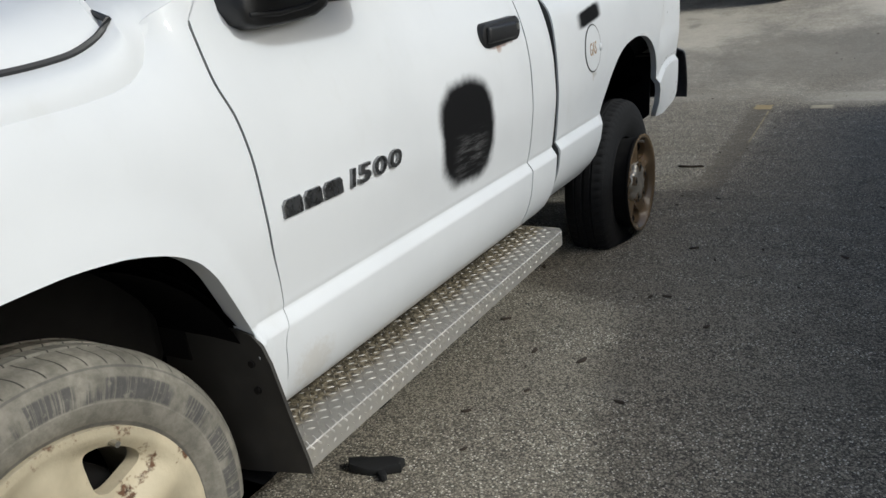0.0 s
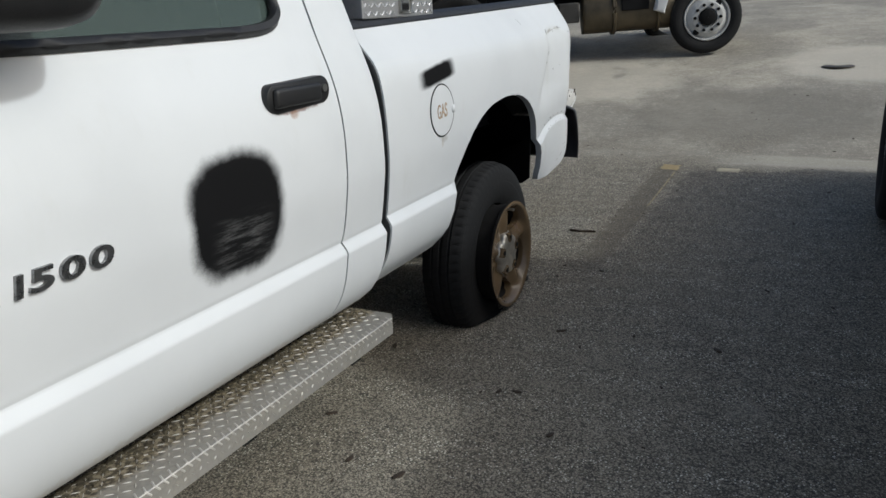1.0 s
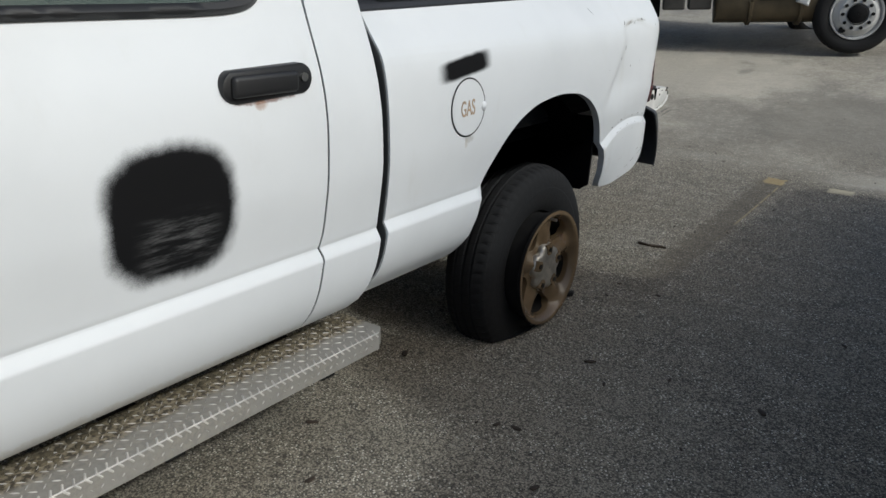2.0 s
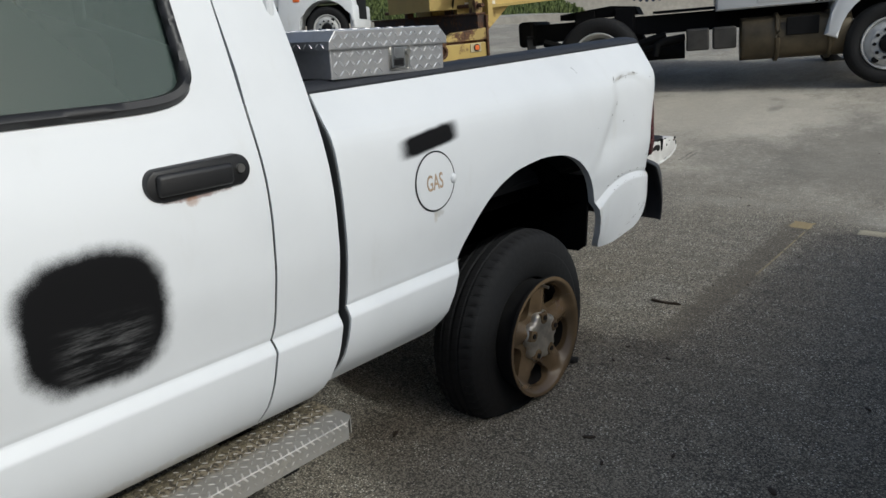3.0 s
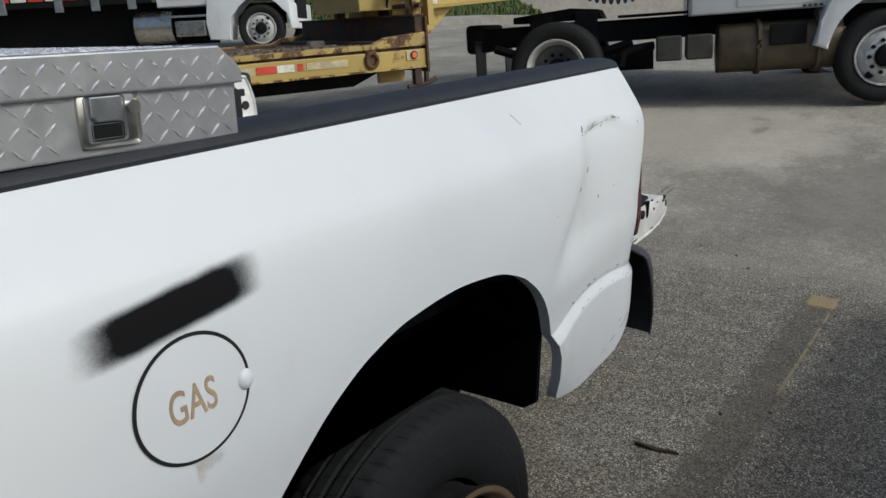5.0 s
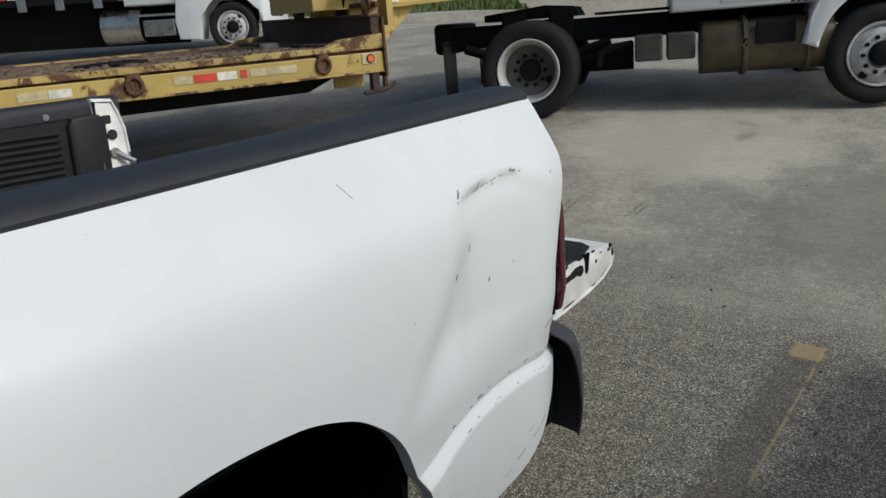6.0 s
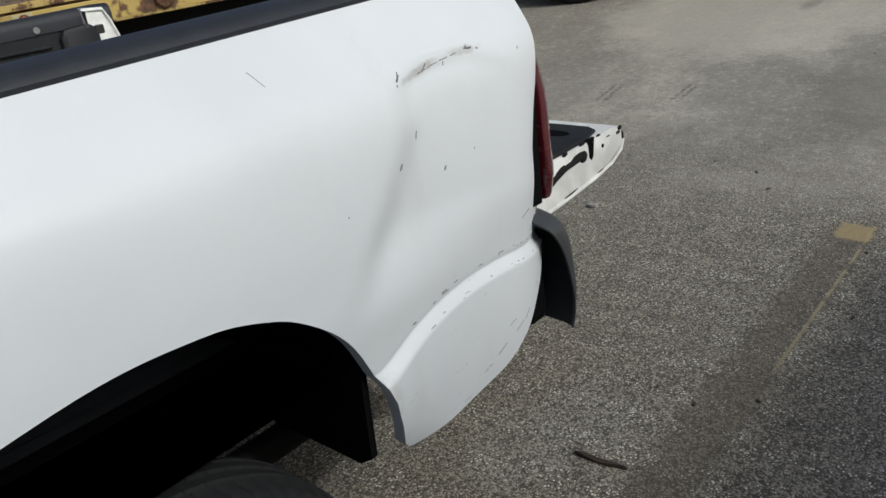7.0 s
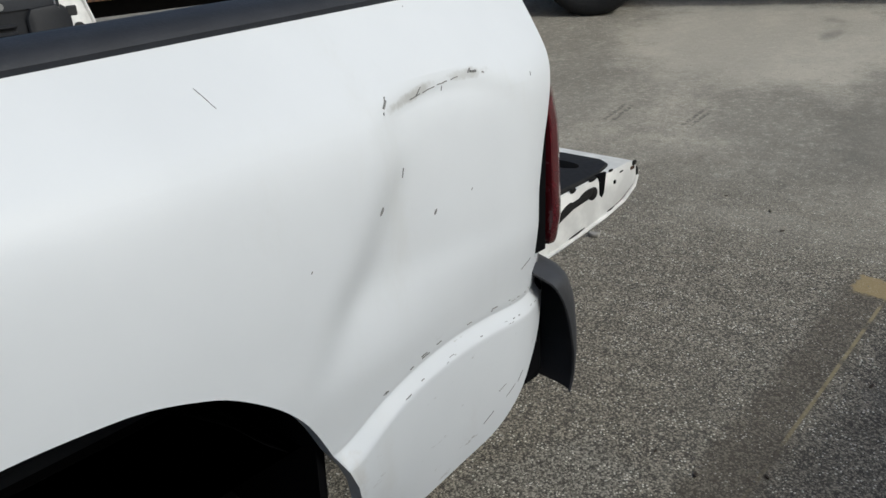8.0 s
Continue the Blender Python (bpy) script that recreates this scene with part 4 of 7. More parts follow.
def bed_parts(side):
    # round fuel door with its gap ring and finger bump
    cy, cz, r = 2.456, 0.962, 0.0905
    def ring_sheet(r0, r1, lift, seg=56):
        bm = bmesh.new()
        rings = [[bm.verts.new((bed_x(cy + q * math.cos(a), cz + q * math.sin(a)) + lift, cy + q * math.cos(a), cz + q * math.sin(a))) for a in np.linspace(0, 2 * math.pi, seg, endpoint=False)] for q in np.linspace(r0, r1, 6)]
        for A, B in zip(rings, rings[1:]):
            for i in range(seg):
                bm.faces.new((A[i], A[(i + 1) % seg], B[(i + 1) % seg], B[i]))
        return bm
    part("fuel_door_gap", ring_sheet(r - 0.003, r + 0.0025, 0.0015), black_plastic, side, smooth=0)
    fuel = part("fuel_door", ring_sheet(0.001, r - 0.003, 0.0025), paint, side, "round white fuel door", smooth=0)
    m = Matrix.Translation((bed_x(cy, cz) + 0.0028, cy - 0.004, cz - 0.004)) @ Matrix.Rotation(radians(90), 4, "Z") @ Matrix.Rotation(radians(90), 4, "X") @ Matrix.Rotation(radians(3), 4, "Z")
    words("GAS", 0.069, 0.0006, letter_tan, fuel, m, "lettering", 0.60, 0.0006)
    bm = bmesh.new()
    bmesh.ops.create_uvsphere(bm, u_segments=16, v_segments=10, radius=0.013, matrix=Matrix.Translation((bed_x(cy, cz), cy + r - 0.006, cz - 0.004)) @ Matrix.Diagonal((0.8, 1.1, 1.25, 1)))
    part("finger_bump", bm, paint, fuel, smooth=0)
    # scratches on the dent's rim, paint chips and scrapes on the lower corner
    def stroke(y0, z0, y1, z1, r):
        pts = [(bed_x(y0 + (y1 - y0) * t, z0 + (z1 - z0) * t) + 0.0004, y0 + (y1 - y0) * t, z0 + (z1 - z0) * t + 0.0003 * math.sin(7 * t + y0 * 90)) for t in np.linspace(0, 1, 7)]
        part("scratch", tube(pts, r, 5), scrape_grey, side)

    for q in ((3.658, 1.173, 3.667, 1.182, 0.0019), (3.655, 1.165, 3.657, 1.168, 0.0010), (3.664, 1.180, 3.668, 1.187, 0.0011), (3.722, 1.172, 3.745, 1.176, 0.0009), (3.735, 1.174, 3.748, 1.186, 0.0008), (3.752, 1.177, 3.778, 1.181, 0.0009), (3.785, 1.182, 3.806, 1.184, 0.0009),
              (3.815, 1.185, 3.830, 1.187, 0.0008), (3.792, 1.172, 3.794, 1.179, 0.0007), (3.858, 1.190, 3.870, 1.189, 0.0021), (3.882, 1.186, 3.886, 1.185, 0.0012), (3.678, 1.070, 3.681, 1.084, 0.0010), (4.004, 1.160, 4.006, 1.166, 0.0006),
              (3.880, 0.604, 3.902, 0.610, 0.0005), (3.905, 0.578, 3.935, 0.590, 0.0005), (3.84, 0.552, 3.868, 0.566, 0.0006), (3.945, 0.590, 3.965, 0.604, 0.0005), (3.407, 1.242, 3.420, 1.218, 0.0005),
              (3.96, 0.82, 4.0, 0.826, 0.0007), (4.072, 0.765, 4.074, 0.80, 0.0012)):
        stroke(*q)
    rng = random.Random(5)
    for lift, count in ((0.013, 14), (-0.022, 12)):
        for _ in range(count):
            y = rng.uniform(3.60, 4.04)
            z = crease_rear(y) + lift + rng.uniform(-0.003, 0.003)
            w = rng.uniform(0.004, 0.018)
            stroke(y, z, y + w, crease_rear(y + w) - crease_rear(y) + z, rng.uniform(0.0004, 0.0011))
    for y, z, q in ((3.624, 1.036, 0.0056), (3.744, 0.997, 0.0042), (3.856, 1.191, 0.0045), (3.826, 1.012, 0.0022), (3.48, 1.0, 0.0018), (3.80, 1.29, 0.0015)):
        bm = bmesh.new()
        bmesh.ops.create_uvsphere(bm, u_segments=8, v_segments=6, radius=q, matrix=Matrix.Translation((bed_x(y, z), y, z)) @ Matrix.Rotation(radians(-35), 4, "X") @ Matrix.Diagonal((0.2, 0.6, 1.3, 1)))
        part("paint_chip", bm, scrape_grey, side)


pickup_shell()


def pickup_rest():
    # cab tub, floor pan and dark inner structure, added so that no light leaks through
    part("cab_tub", box((-0.86, 0.55, 0.46), (0.86, 2.03, 1.0), 0.02), dark_metal, truck)
    part("firewall", box((-0.80, 0.42, 0.55), (0.80, 0.56, 1.22), 0.02), dark_metal, truck)
    bm = box((-0.72, 1.42, 0.95), (0.72, 1.62, 1.42), 0.05)
    box((-0.72, 1.05, 0.92), (0.72, 1.50, 1.06), 0.05, bm=bm)
    part("bench_seat", bm, plain("grey seat cloth", (0.10, 0.10, 0.10), 0.9), truck)
    part("dashboard", box((-0.76, 0.60, 1.02), (0.76, 0.86, 1.25), 0.05), black_plastic, truck)
    # roof and pillars
    bm = bmesh.new()
    prof = [(-0.70, 1.735), (-0.66, 1.785), (-0.55, 1.815), (-0.3, 1.835), (0, 1.842), (0.3, 1.835), (0.55, 1.815), (0.66, 1.785), (0.70, 1.735)]
    rows = [[bm.verts.new((x * (1 - 0.03 * k), y, z - d)) for x, z in prof] for y, d, k in ((0.99, 0.05, 1), (1.03, 0.025, 0.5), (1.2, 0.0, 0), (1.85, 0.0, 0), (1.98, 0.02, 0.4), (2.03, 0.05, 1))]
    for a, b in zip(rows, rows[1:]):
        for i in range(8):
            bm.faces.new((a[i], a[i + 1], b[i + 1], b[i]))
    bmesh.ops.solidify(bm, geom=bm.faces[:], thickness=0.02)
    part("roof", bm, paint, truck, smooth=40)
    for s in (1, -1):
        part("windshield_pillar", extrude_outline([(0.445, 1.29), (0.57, 1.29), (1.06, 1.765), (0.98, 1.775)], "x", *sorted((s * 0.70, s * 0.76)), 0.01), paint, truck, smooth=40)
        bm = bmesh.new()
        q = [bm.verts.new(c) for c in ((s * 0.885, 0.485, 1.262), (s * 0.868, 0.52, 1.34), (s * 0.72, 1.03, 1.765), (s * 0.70, 0.98, 1.775), (s * 0.74, 0.46, 1.30), (s * 0.80, 0.42, 1.268))]
        bm.faces.new(q[:4]), bm.faces.new((q[0], q[3], q[4], q[5]))
        bmesh.ops.solidify(bm, geom=bm.faces[:], thickness=0.012)
        part("pillar_skin", bm, paint, truck)
    bm = bmesh.new()
    q = [bm.verts.new(c) for c in ((-0.74, 0.44, 1.285), (0.74, 0.44, 1.285), (0.68, 0.985, 1.772), (-0.68, 0.985, 1.772))]
    bm.faces.new(q)
    bmesh.ops.solidify(bm, geom=bm.faces[:], thickness=0.006)
    ws = part("windshield", bm, glass, truck, "tinted greenish windshield glass")
    ws.visible_shadow = False
    part("cowl", box((-0.69, 0.35, 1.20), (0.69, 0.50, 1.300), 0.02), black_plastic, truck)
    bm = box((-0.80, 2.012, 0.46), (0.80, 2.04, 1.27), 0.01)
    for s in (1, -1):
        box((s * 0.76 - 0.06, 2.012, 1.2), (s * 0.76 + 0.06, 2.04, 1.74), 0.01, bm=bm)
    box((-0.70, 2.012, 1.66), (0.70, 2.04, 1.76), 0.01, bm=bm)
    part("cab_back", bm, paint, truck)
    # black strips fill the cab gap in place of its deep shade
    for s in (1, -1):
        bm = side_panel(np.linspace(2.035, 2.095, 5), rows_z(0.47, 1.235, n=30), lambda y, z: bed_x(2.12, z) - 0.045, lambda y: 0.47, lambda y: 1.235, None, s, 0.10)
        part("gap_seal", bm, black_plastic, truck, "black strip for the shade between cab and bed", smooth=38)
    bm = box((-0.71, 2.02, 1.26), (0.71, 2.028, 1.67))
    rw = part("rear_window", bm, glass_dark, truck)
    rw.visible_shadow = False
    # hood with raised middle and rounded shoulders
    bm = bmesh.new()
    prof = [(-0.775, -0.09), (-0.765, -0.02), (-0.73, 0.035), (-0.65, 0.065), (-0.40, 0.085), (0, 0.095), (0.40, 0.085), (0.65, 0.065), (0.73, 0.035), (0.765, -0.02), (0.775, -0.09)]
    rows = []
    for y, z, k in ((-1.02, 1.05, 0.87), (-0.98, 1.10, 0.91), (-0.6, 1.17, 0.99), (-0.2, 1.20, 1.015), (0.12, 1.210, 1.02), (0.24, 1.217, 1.025), (0.30, 1.234, 1.025), (0.334, 1.256, 1.02), (0.354, 1.272, 0.99)):
        rows.append([bm.verts.new((x * 1.09 * k, y, z + 0.010 + (d if y < 0.3 or d > 0 else d * 0.6))) for x, d in prof])
    for a, b in zip(rows, rows[1:]):
        for i in range(len(prof) - 1):
            bm.faces.new((a[i], a[i + 1], b[i + 1], b[i]))
    part("hood", bm, paint, truck, smooth=40)
    seam = [(shoulder(y)[-1][0] - 0.001, y, shoulder(y)[-1][1] + 0.005) for y in np.linspace(-0.58, 0.372, 60)]
    part("hood_seam", tube(seam, 0.006, 6), black_plastic, truck)
    part("engine_bay", box((-0.72, -0.9, 0.55), (0.72, 0.42, 1.12), 0.03), dark_metal, truck)
    bm = box((-0.80, -1.02, 0.66), (0.80, -0.93, 1.06), 0.03)
    part("grille", bm, black_plastic, truck)
    bm = box((-0.92, -1.12, 0.48), (0.92, -0.98, 0.68), 0.04, 3)
    part("front_bumper", bm, chrome, truck, smooth=40)
    for s in (1, -1):
        part("headlight", box((s * 0.80 - 0.12, -1.0, 0.80), (s * 0.80 + 0.05, -0.90, 1.02), 0.03, 3), chrome, truck, smooth=40)
    # bed tub with black liner: floor, walls, ribs, front wall
    part("bed_floor", box((-0.76, 2.10, 0.775), (0.76, 4.12, 0.80)), liner_black, truck, "black plastic bed liner floor")
    part("bed_front_wall", box((-0.80, 2.105, 0.78), (0.80, 2.135, 1.24), 0.008), liner_black, truck)
    for s, xw, z1 in ((1, 0.762, 1.262), (-1, 0.82, 1.252)):
        part("liner_wall", box((s * xw - 0.012, 2.12, 0.80), (s * xw + 0.012, 4.03, z1), 0.004), liner_black, truck, "ribbed black bed liner wall")
        for i in range(17):
            z = z1 - 0.078 - i * 0.0215
            lo, hi = sorted((s * (xw - 0.026), s * (xw - 0.010)))
            part("liner_rib", box((lo, 2.3, z - 0.007), (hi, 3.855, z + 0.005), 0.004, 1), liner_black, truck)
        lo, hi = sorted((s * (xw - 0.034), s * (xw - 0.010)))
        part("liner_corner", extrude_outline([(3.885, 0.82), (4.022, 0.82), (4.018, z1 - 0.045), (3.99, z1 - 0.026), (3.90, z1 - 0.034), (3.885, z1 - 0.06)], "x", lo, hi, 0.012), liner_black, truck, smooth=40)
        part("liner_bolt", rod((s * (xw - 0.022), 3.82, z1 - 0.022), (s * (xw - 0.008), 3.82, z1 - 0.022), 0.011, 12), steel, truck)
        # white end post with latch holes and a raised border
        o = 0.0 if s > 0 else -0.035
        face = xw - 0.030
        lo, hi = sorted((s * face, s * (xw + 0.045)))
        post = part("end_post", extrude_outline([(4.02 + o, 0.76), (4.118 + o, 0.76), (4.128 + o, 1.10), (4.122 + o, 1.17), (4.105 + o, 1.225), (4.085 + o, z1 + 0.016), (4.01 + o, z1 + 0.022)], "x", lo, hi, 0.005), white_chipped, truck, "white chipped steel end post with latch holes", smooth=40)
        rim_pts = [(4.024 + o, 0.80), (4.022 + o, 1.0), (4.016 + o, z1 + 0.012), (4.080 + o, z1 + 0.008), (4.098 + o, 1.222), (4.116 + o, 1.165), (4.122 + o, 1.08), (4.116 + o, 0.80)]
        part("post_border", tube([(s * face, y, z) for y, z in rim_pts], 0.006, 6), white_chipped, post, smooth=50)
        part("latch_hole", box((s * face - 0.004, 4.038 + o, 1.185), (s * face + 0.004, 4.072 + o, 1.215), 0.004, 1), black_plastic, post)
        part("latch_hole", rod((s * (face - 0.005), 4.068 + o, 1.147), (s * (face + 0.005), 4.068 + o, 1.147), 0.018, 16), black_plastic, post)
        part("striker_bolt", rod((s * (face - 0.045), 4.115 + o, 1.050), (s * face, 4.068 + o, 1.085), 0.010, 12), steel, post)
        part("bolt_head", rod((s * (face - 0.012), 4.066 + o, 1.086), (s * face, 4.066 + o, 1.086), 0.017, 12), chrome, post)
    # tailgate, lowered flat
    gate = part("tailgate", extrude_outline([(4.15, 0.782), (4.42, 0.792), (4.70, 0.799), (4.738, 0.792), (4.752, 0.772), (4.753, 0.748), (4.738, 0.726), (4.68, 0.700), (4.58, 0.682), (4.40, 0.666), (4.15, 0.652)], "x", -0.752, 0.752, 0.007), white_chipped, truck, "lowered white tailgate with chipped edge", smooth=30)
    liner = extrude_outline([(-0.735, 4.16), (0.744, 4.16), (0.744, 4.56), (0.725, 4.645), (0.69, 4.668), (-0.735, 4.668)], "z", 0.788, 0.806, 0.005)
    liner = part("gate_liner", liner, gate_black, gate, "black plastic tailgate liner with hollows", smooth=40)
    # flat black discs stand for the shade inside the liner's hollows
    for x in (0.63, 0.40, 0.15, -0.1, -0.35):
        for y, w in ((4.27, 0.050), (4.42, 0.062), (4.57, 0.042)):
            bm = rod((0, 0, 0.798), (0, 0, 0.8075), w, 24)
            bmesh.ops.transform(bm, verts=bm.verts, matrix=Matrix.Translation((x - 0.05 * (w > 0.06), y, 0)) @ Matrix.Diagonal((1.25, 0.62, 1, 1)))
            part("liner_hollow", bm, hollow_shade, liner)
    part("latch_notch", extrude_outline([(4.548, 0.801), (4.590, 0.801), (4.584, 0.775), (4.582, 0.748), (4.572, 0.738), (4.562, 0.748), (4.560, 0.780)], "x", 0.744, 0.7545, 0.002), hollow_shade, gate)
    bm = tube([(0.752, 4.34, 0.722), (0.755, 4.38, 0.742), (0.755, 4.43, 0.756), (0.755, 4.50, 0.762)], 0.008, 8)
    for y, z, a, b, c in ((4.50, 0.765, 0.036, 0.012, 8), (4.53, 0.760, 0.020, 0.017, 0), (4.41, 0.753, 0.030, 0.009, 20)):
        bmesh.ops.create_uvsphere(bm, u_segments=14, v_segments=8, radius=1, matrix=Matrix.Translation((0.752, y, z)) @ Matrix.Rotation(radians(c), 4, "X") @ Matrix.Diagonal((0.007, a, b, 1)))
    part("gate_latch", bm, dark_metal, gate, "greasy dark latch")
    part("latch_hole", rod((0.746, 4.635, 0.762), (0.7535, 4.635, 0.762), 0.006, 10), hollow_shade, gate)
    part("bottom_lip", tube([(0.754, 4.20, 0.653), (0.755, 4.40, 0.664), (0.755, 4.58, 0.680), (0.755, 4.68, 0.698), (0.754, 4.738, 0.724), (0.752, 4.754, 0.750)], 0.005, 8), white_chipped, gate)
    for y, z, a, b in ((4.36, 0.790, 0.020, 0.004), (4.44, 0.793, 0.014, 0.006), (4.53, 0.797, 0.018, 0.004), (4.615, 0.798, 0.010, 0.003), (4.667, 0.782, 0.010, 0.0016), (4.735, 0.788, 0.012, 0.007), (4.750, 0.762, 0.005, 0.014), (4.46, 0.676, 0.040, 0.0018), (4.62, 0.692, 0.02, 0.0016)):
        bm = bmesh.new()
        bmesh.ops.create_uvsphere(bm, u_segments=10, v_segments=6, radius=1, matrix=Matrix.Translation((0.7515, y, z)) @ Matrix.Rotation(radians(6), 4, "X") @ Matrix.Diagonal((0.0045, a, b, 1)))
        part("paint_chip", bm, dark_metal, gate)
    part("gate_corner_rust", box((0.748, 4.715, 0.772), (0.7545, 4.735, 0.782), 0.002, 1), rust_steel, gate)
    part("gate_cable", tube([(-0.735, 4.08, 1.05), (-0.745, 4.3, 0.90), (-0.74, 4.62, 0.80)], 0.006, 8), dark_metal, gate)
    # rear step bumper, an open dark shell that wraps round its ends
    outer = [(4.03, 0.745), (4.07, 0.782), (4.12, 0.780), (4.16, 0.745), (4.178, 0.69), (4.176, 0.62), (4.155, 0.55), (4.125, 0.487), (4.06, 0.50)]
    inner = [(4.06, 0.512), (4.112, 0.502), (4.138, 0.56), (4.158, 0.625), (4.158, 0.69), (4.145, 0.735), (4.115, 0.765), (4.075, 0.768), (4.035, 0.735)]
    bm = bmesh.new()
    rows = []
    for x in (-0.81, -0.75, -0.4, 0, 0.4, 0.75, 0.81):
        rows.append([bm.verts.new((x, y, z)) for y, z in outer + inner])
    n = len(outer) + len(inner)
    for a, b in zip(rows, rows[1:]):
        for i in range(n):
            bm.faces.new((a[i], a[(i + 1) % n], b[(i + 1) % n], b[i]))
    m = len(outer)
    for row in (rows[0], rows[-1]):
        for i in range(m - 1):
            bm.faces.new((row[i], row[i + 1], row[n - 2 - i], row[n - 1 - i]))
    bumper = part("rear_bumper", bm, grey_plastic, truck, "dark grey rear step bumper", smooth=40)
    edge_y = curve_fn([(0.487, 4.106), (0.52, 4.118), (0.56, 4.120), (0.62, 4.110), (0.67, 4.096), (0.71, 4.078), (0.74, 4.058), (0.785, 4.030)])
    back_y = curve_fn([(0.487, 4.128), (0.55, 4.157), (0.62, 4.177), (0.69, 4.179), (0.735, 4.166), (0.762, 4.146), (0.778, 4.118), (0.785, 4.085)])
    for s in (1, -1):
        bm = bmesh.new()
        rows = []
        for z in list(np.linspace(0.487, 0.73, 14)) + [0.745, 0.758, 0.768, 0.776, 0.781, 0.784]:
            reach = 0.168 - 0.05 * step(0.74, 0.785, z) ** 2
            e, b = edge_y(z), back_y(z)
            rows.append([bm.verts.new((s * (0.80 + reach * math.cos(t) ** 0.7), e + (b - e) * math.sin(t) ** 0.85, z)) for t in np.linspace(0.0, math.pi / 2, 14)])
        for a, b in zip(rows, rows[1:]):
            for i in range(13):
                bm.faces.new((a[i], a[i + 1], b[i + 1], b[i]))
        bm.faces.new(rows[-1])
        bmesh.ops.recalc_face_normals(bm, faces=bm.faces[:])
        bmesh.ops.solidify(bm, geom=bm.faces[:], thickness=0.005)
        bmesh.ops.recalc_face_normals(bm, faces=bm.faces[:])
        cap = part("end_cap", bm, grey_plastic, bumper, "rounded end of the step bumper", smooth=50)
        # black block stands for the shade inside the bumper's open end
        part("cavity", box((min(s * 0.82, s * 0.90), 4.03, 0.50), (max(s * 0.82, s * 0.90), 4.112, 0.735), 0.02), hollow_shade, cap)
    for i in range(4):
        part("tread_rib", box((0.60, 4.045 + i * 0.014, 0.781), (0.875 - i * 0.012, 4.051 + i * 0.014, 0.788), 0.002, 1), grey_plastic, bumper)
    part("bumper_bracket", box((-0.5, 3.95, 0.55), (0.5, 4.05, 0.68)), dark_metal, truck)
    # tail lamps and the panel ends behind them
    for s in (1,):
        lens = extrude_outline([(0.78, 4.13), (0.870, 4.125), (0.896, 4.135), (0.899, 4.152), (0.886, 4.178), (0.85, 4.194), (0.78, 4.198)], "z", 0.785, 1.20, 0.010)
        bmesh.ops.subdivide_edges(lens, edges=[e for e in lens.edges if abs((e.verts[0].co - e.verts[1].co).normalized().z) > 0.9], cuts=7, use_grid_fill=True)
        for v in lens.verts:
            v.co.x -= 0.022 * step(0.95, 1.22, v.co.z) ** 1.5 + 0.010 * (1 - step(0.78, 0.85, v.co.z))
            v.co.y -= 0.034 * step(0.98, 1.21, v.co.z) ** 1.6 - 0.010 * (1 - step(0.8, 1.0, v.co.z))
        lamp = part("tail_light", lens, red_lens, truck, "dusty dark red tail light", smooth=40)
        # black block fills the recess beside the lamp in place of its shade
        part("lamp_gap", extrude_outline([(0.70, 4.00), (0.872, 4.00), (0.888, 4.06), (0.8885, 4.128), (0.70, 4.128)], "z", 0.785, 1.12, 0.002), hollow_shade, truck)
        part("bed_end", box((0.745, 4.06, 0.66), (0.86, 4.14, 0.775), 0.01), paint, truck)
    # mud flaps and running board
    for s in (1, -1):
        flap = extrude_outline([(s * x, z) for x, z in ((0.70, 0.655), (0.86, 0.652), (0.932, 0.660), (0.966, 0.650), (0.988, 0.627), (1.004, 0.590), (1.018, 0.535), (1.030, 0.480), (1.042, 0.425), (1.051, 0.375), (1.053, 0.342), (0.88, 0.312), (0.70, 0.296))], "y", 0.424, 0.432)
        for v in flap.verts:
            v.co.y += 0.010 * math.sin(v.co.z * 9) + 0.010 * step(0.92, 1.03, abs(v.co.x))
        mf = part("mud_flap", flap, flap_rubber, truck, "dusty black rubber mud flap", smooth=30)
        if s > 0:
            for x, z in ((0.955, 0.585), (0.957, 0.525)):
                part("flap_bolt", rod((x, 0.420, z), (x, 0.440, z), 0.008, 10), dark_metal, mf)
    z1, y0, y1 = 0.345, 0.50, 2.055
    top = extrude_outline([(0.80, y0), (0.985, y0), (0.985, y1 - 0.03), (0.965, y1), (0.80, y1)], "z", z1 - 0.004, z1)
    board = part("running_board", top, plate_step, truck, "dirty aluminium tread plate running board")
    part("board_lip", box((0.981, y0, z1 - 0.055), (0.986, y1 - 0.03, z1 - 0.001)), plate_step, board)
    part("board_lip", box((0.80, y1 - 0.004, z1 - 0.055), (0.965, y1, z1 - 0.001)), plate_step, board)
    bm = bmesh.new()
    plate_bars(bm, Vector((0.806, y0 + 0.01, z1)), Vector((0, 1, 0)), Vector((1, 0, 0)), Vector((0, 0, 1)), 1.53, 0.150, 0.0245, 0.022, 0.0034, 0.0022)
    plate_bars(bm, Vector((0.986, y0 + 0.01, z1 - 0.052)), Vector((0, 1, 0)), Vector((0, 0, 1)), Vector((1, 0, 0)), 1.50, 0.036, 0.0245, 0.012, 0.0036, 0.0022)
    tagged(part("tread_pattern", bm, plate_bar_dull, board, "raised tread bars"), kind="stuff")
    bm = bmesh.new()
    for i in range(62):
        y = y0 + 0.012 + i * 0.0245
        rod((0.966, y + 0.010, z1), (0.9855, y, z1 - 0.0005), 0.0029, 5, bm)
        rod((0.9855, y, z1 - 0.001), (0.9862, y + 0.012, z1 - 0.014), 0.0029, 5, bm)
    rod((0.9845, y0, z1 - 0.002), (0.9845, y1 - 0.03, z1 - 0.002), 0.0022, 6, bm)
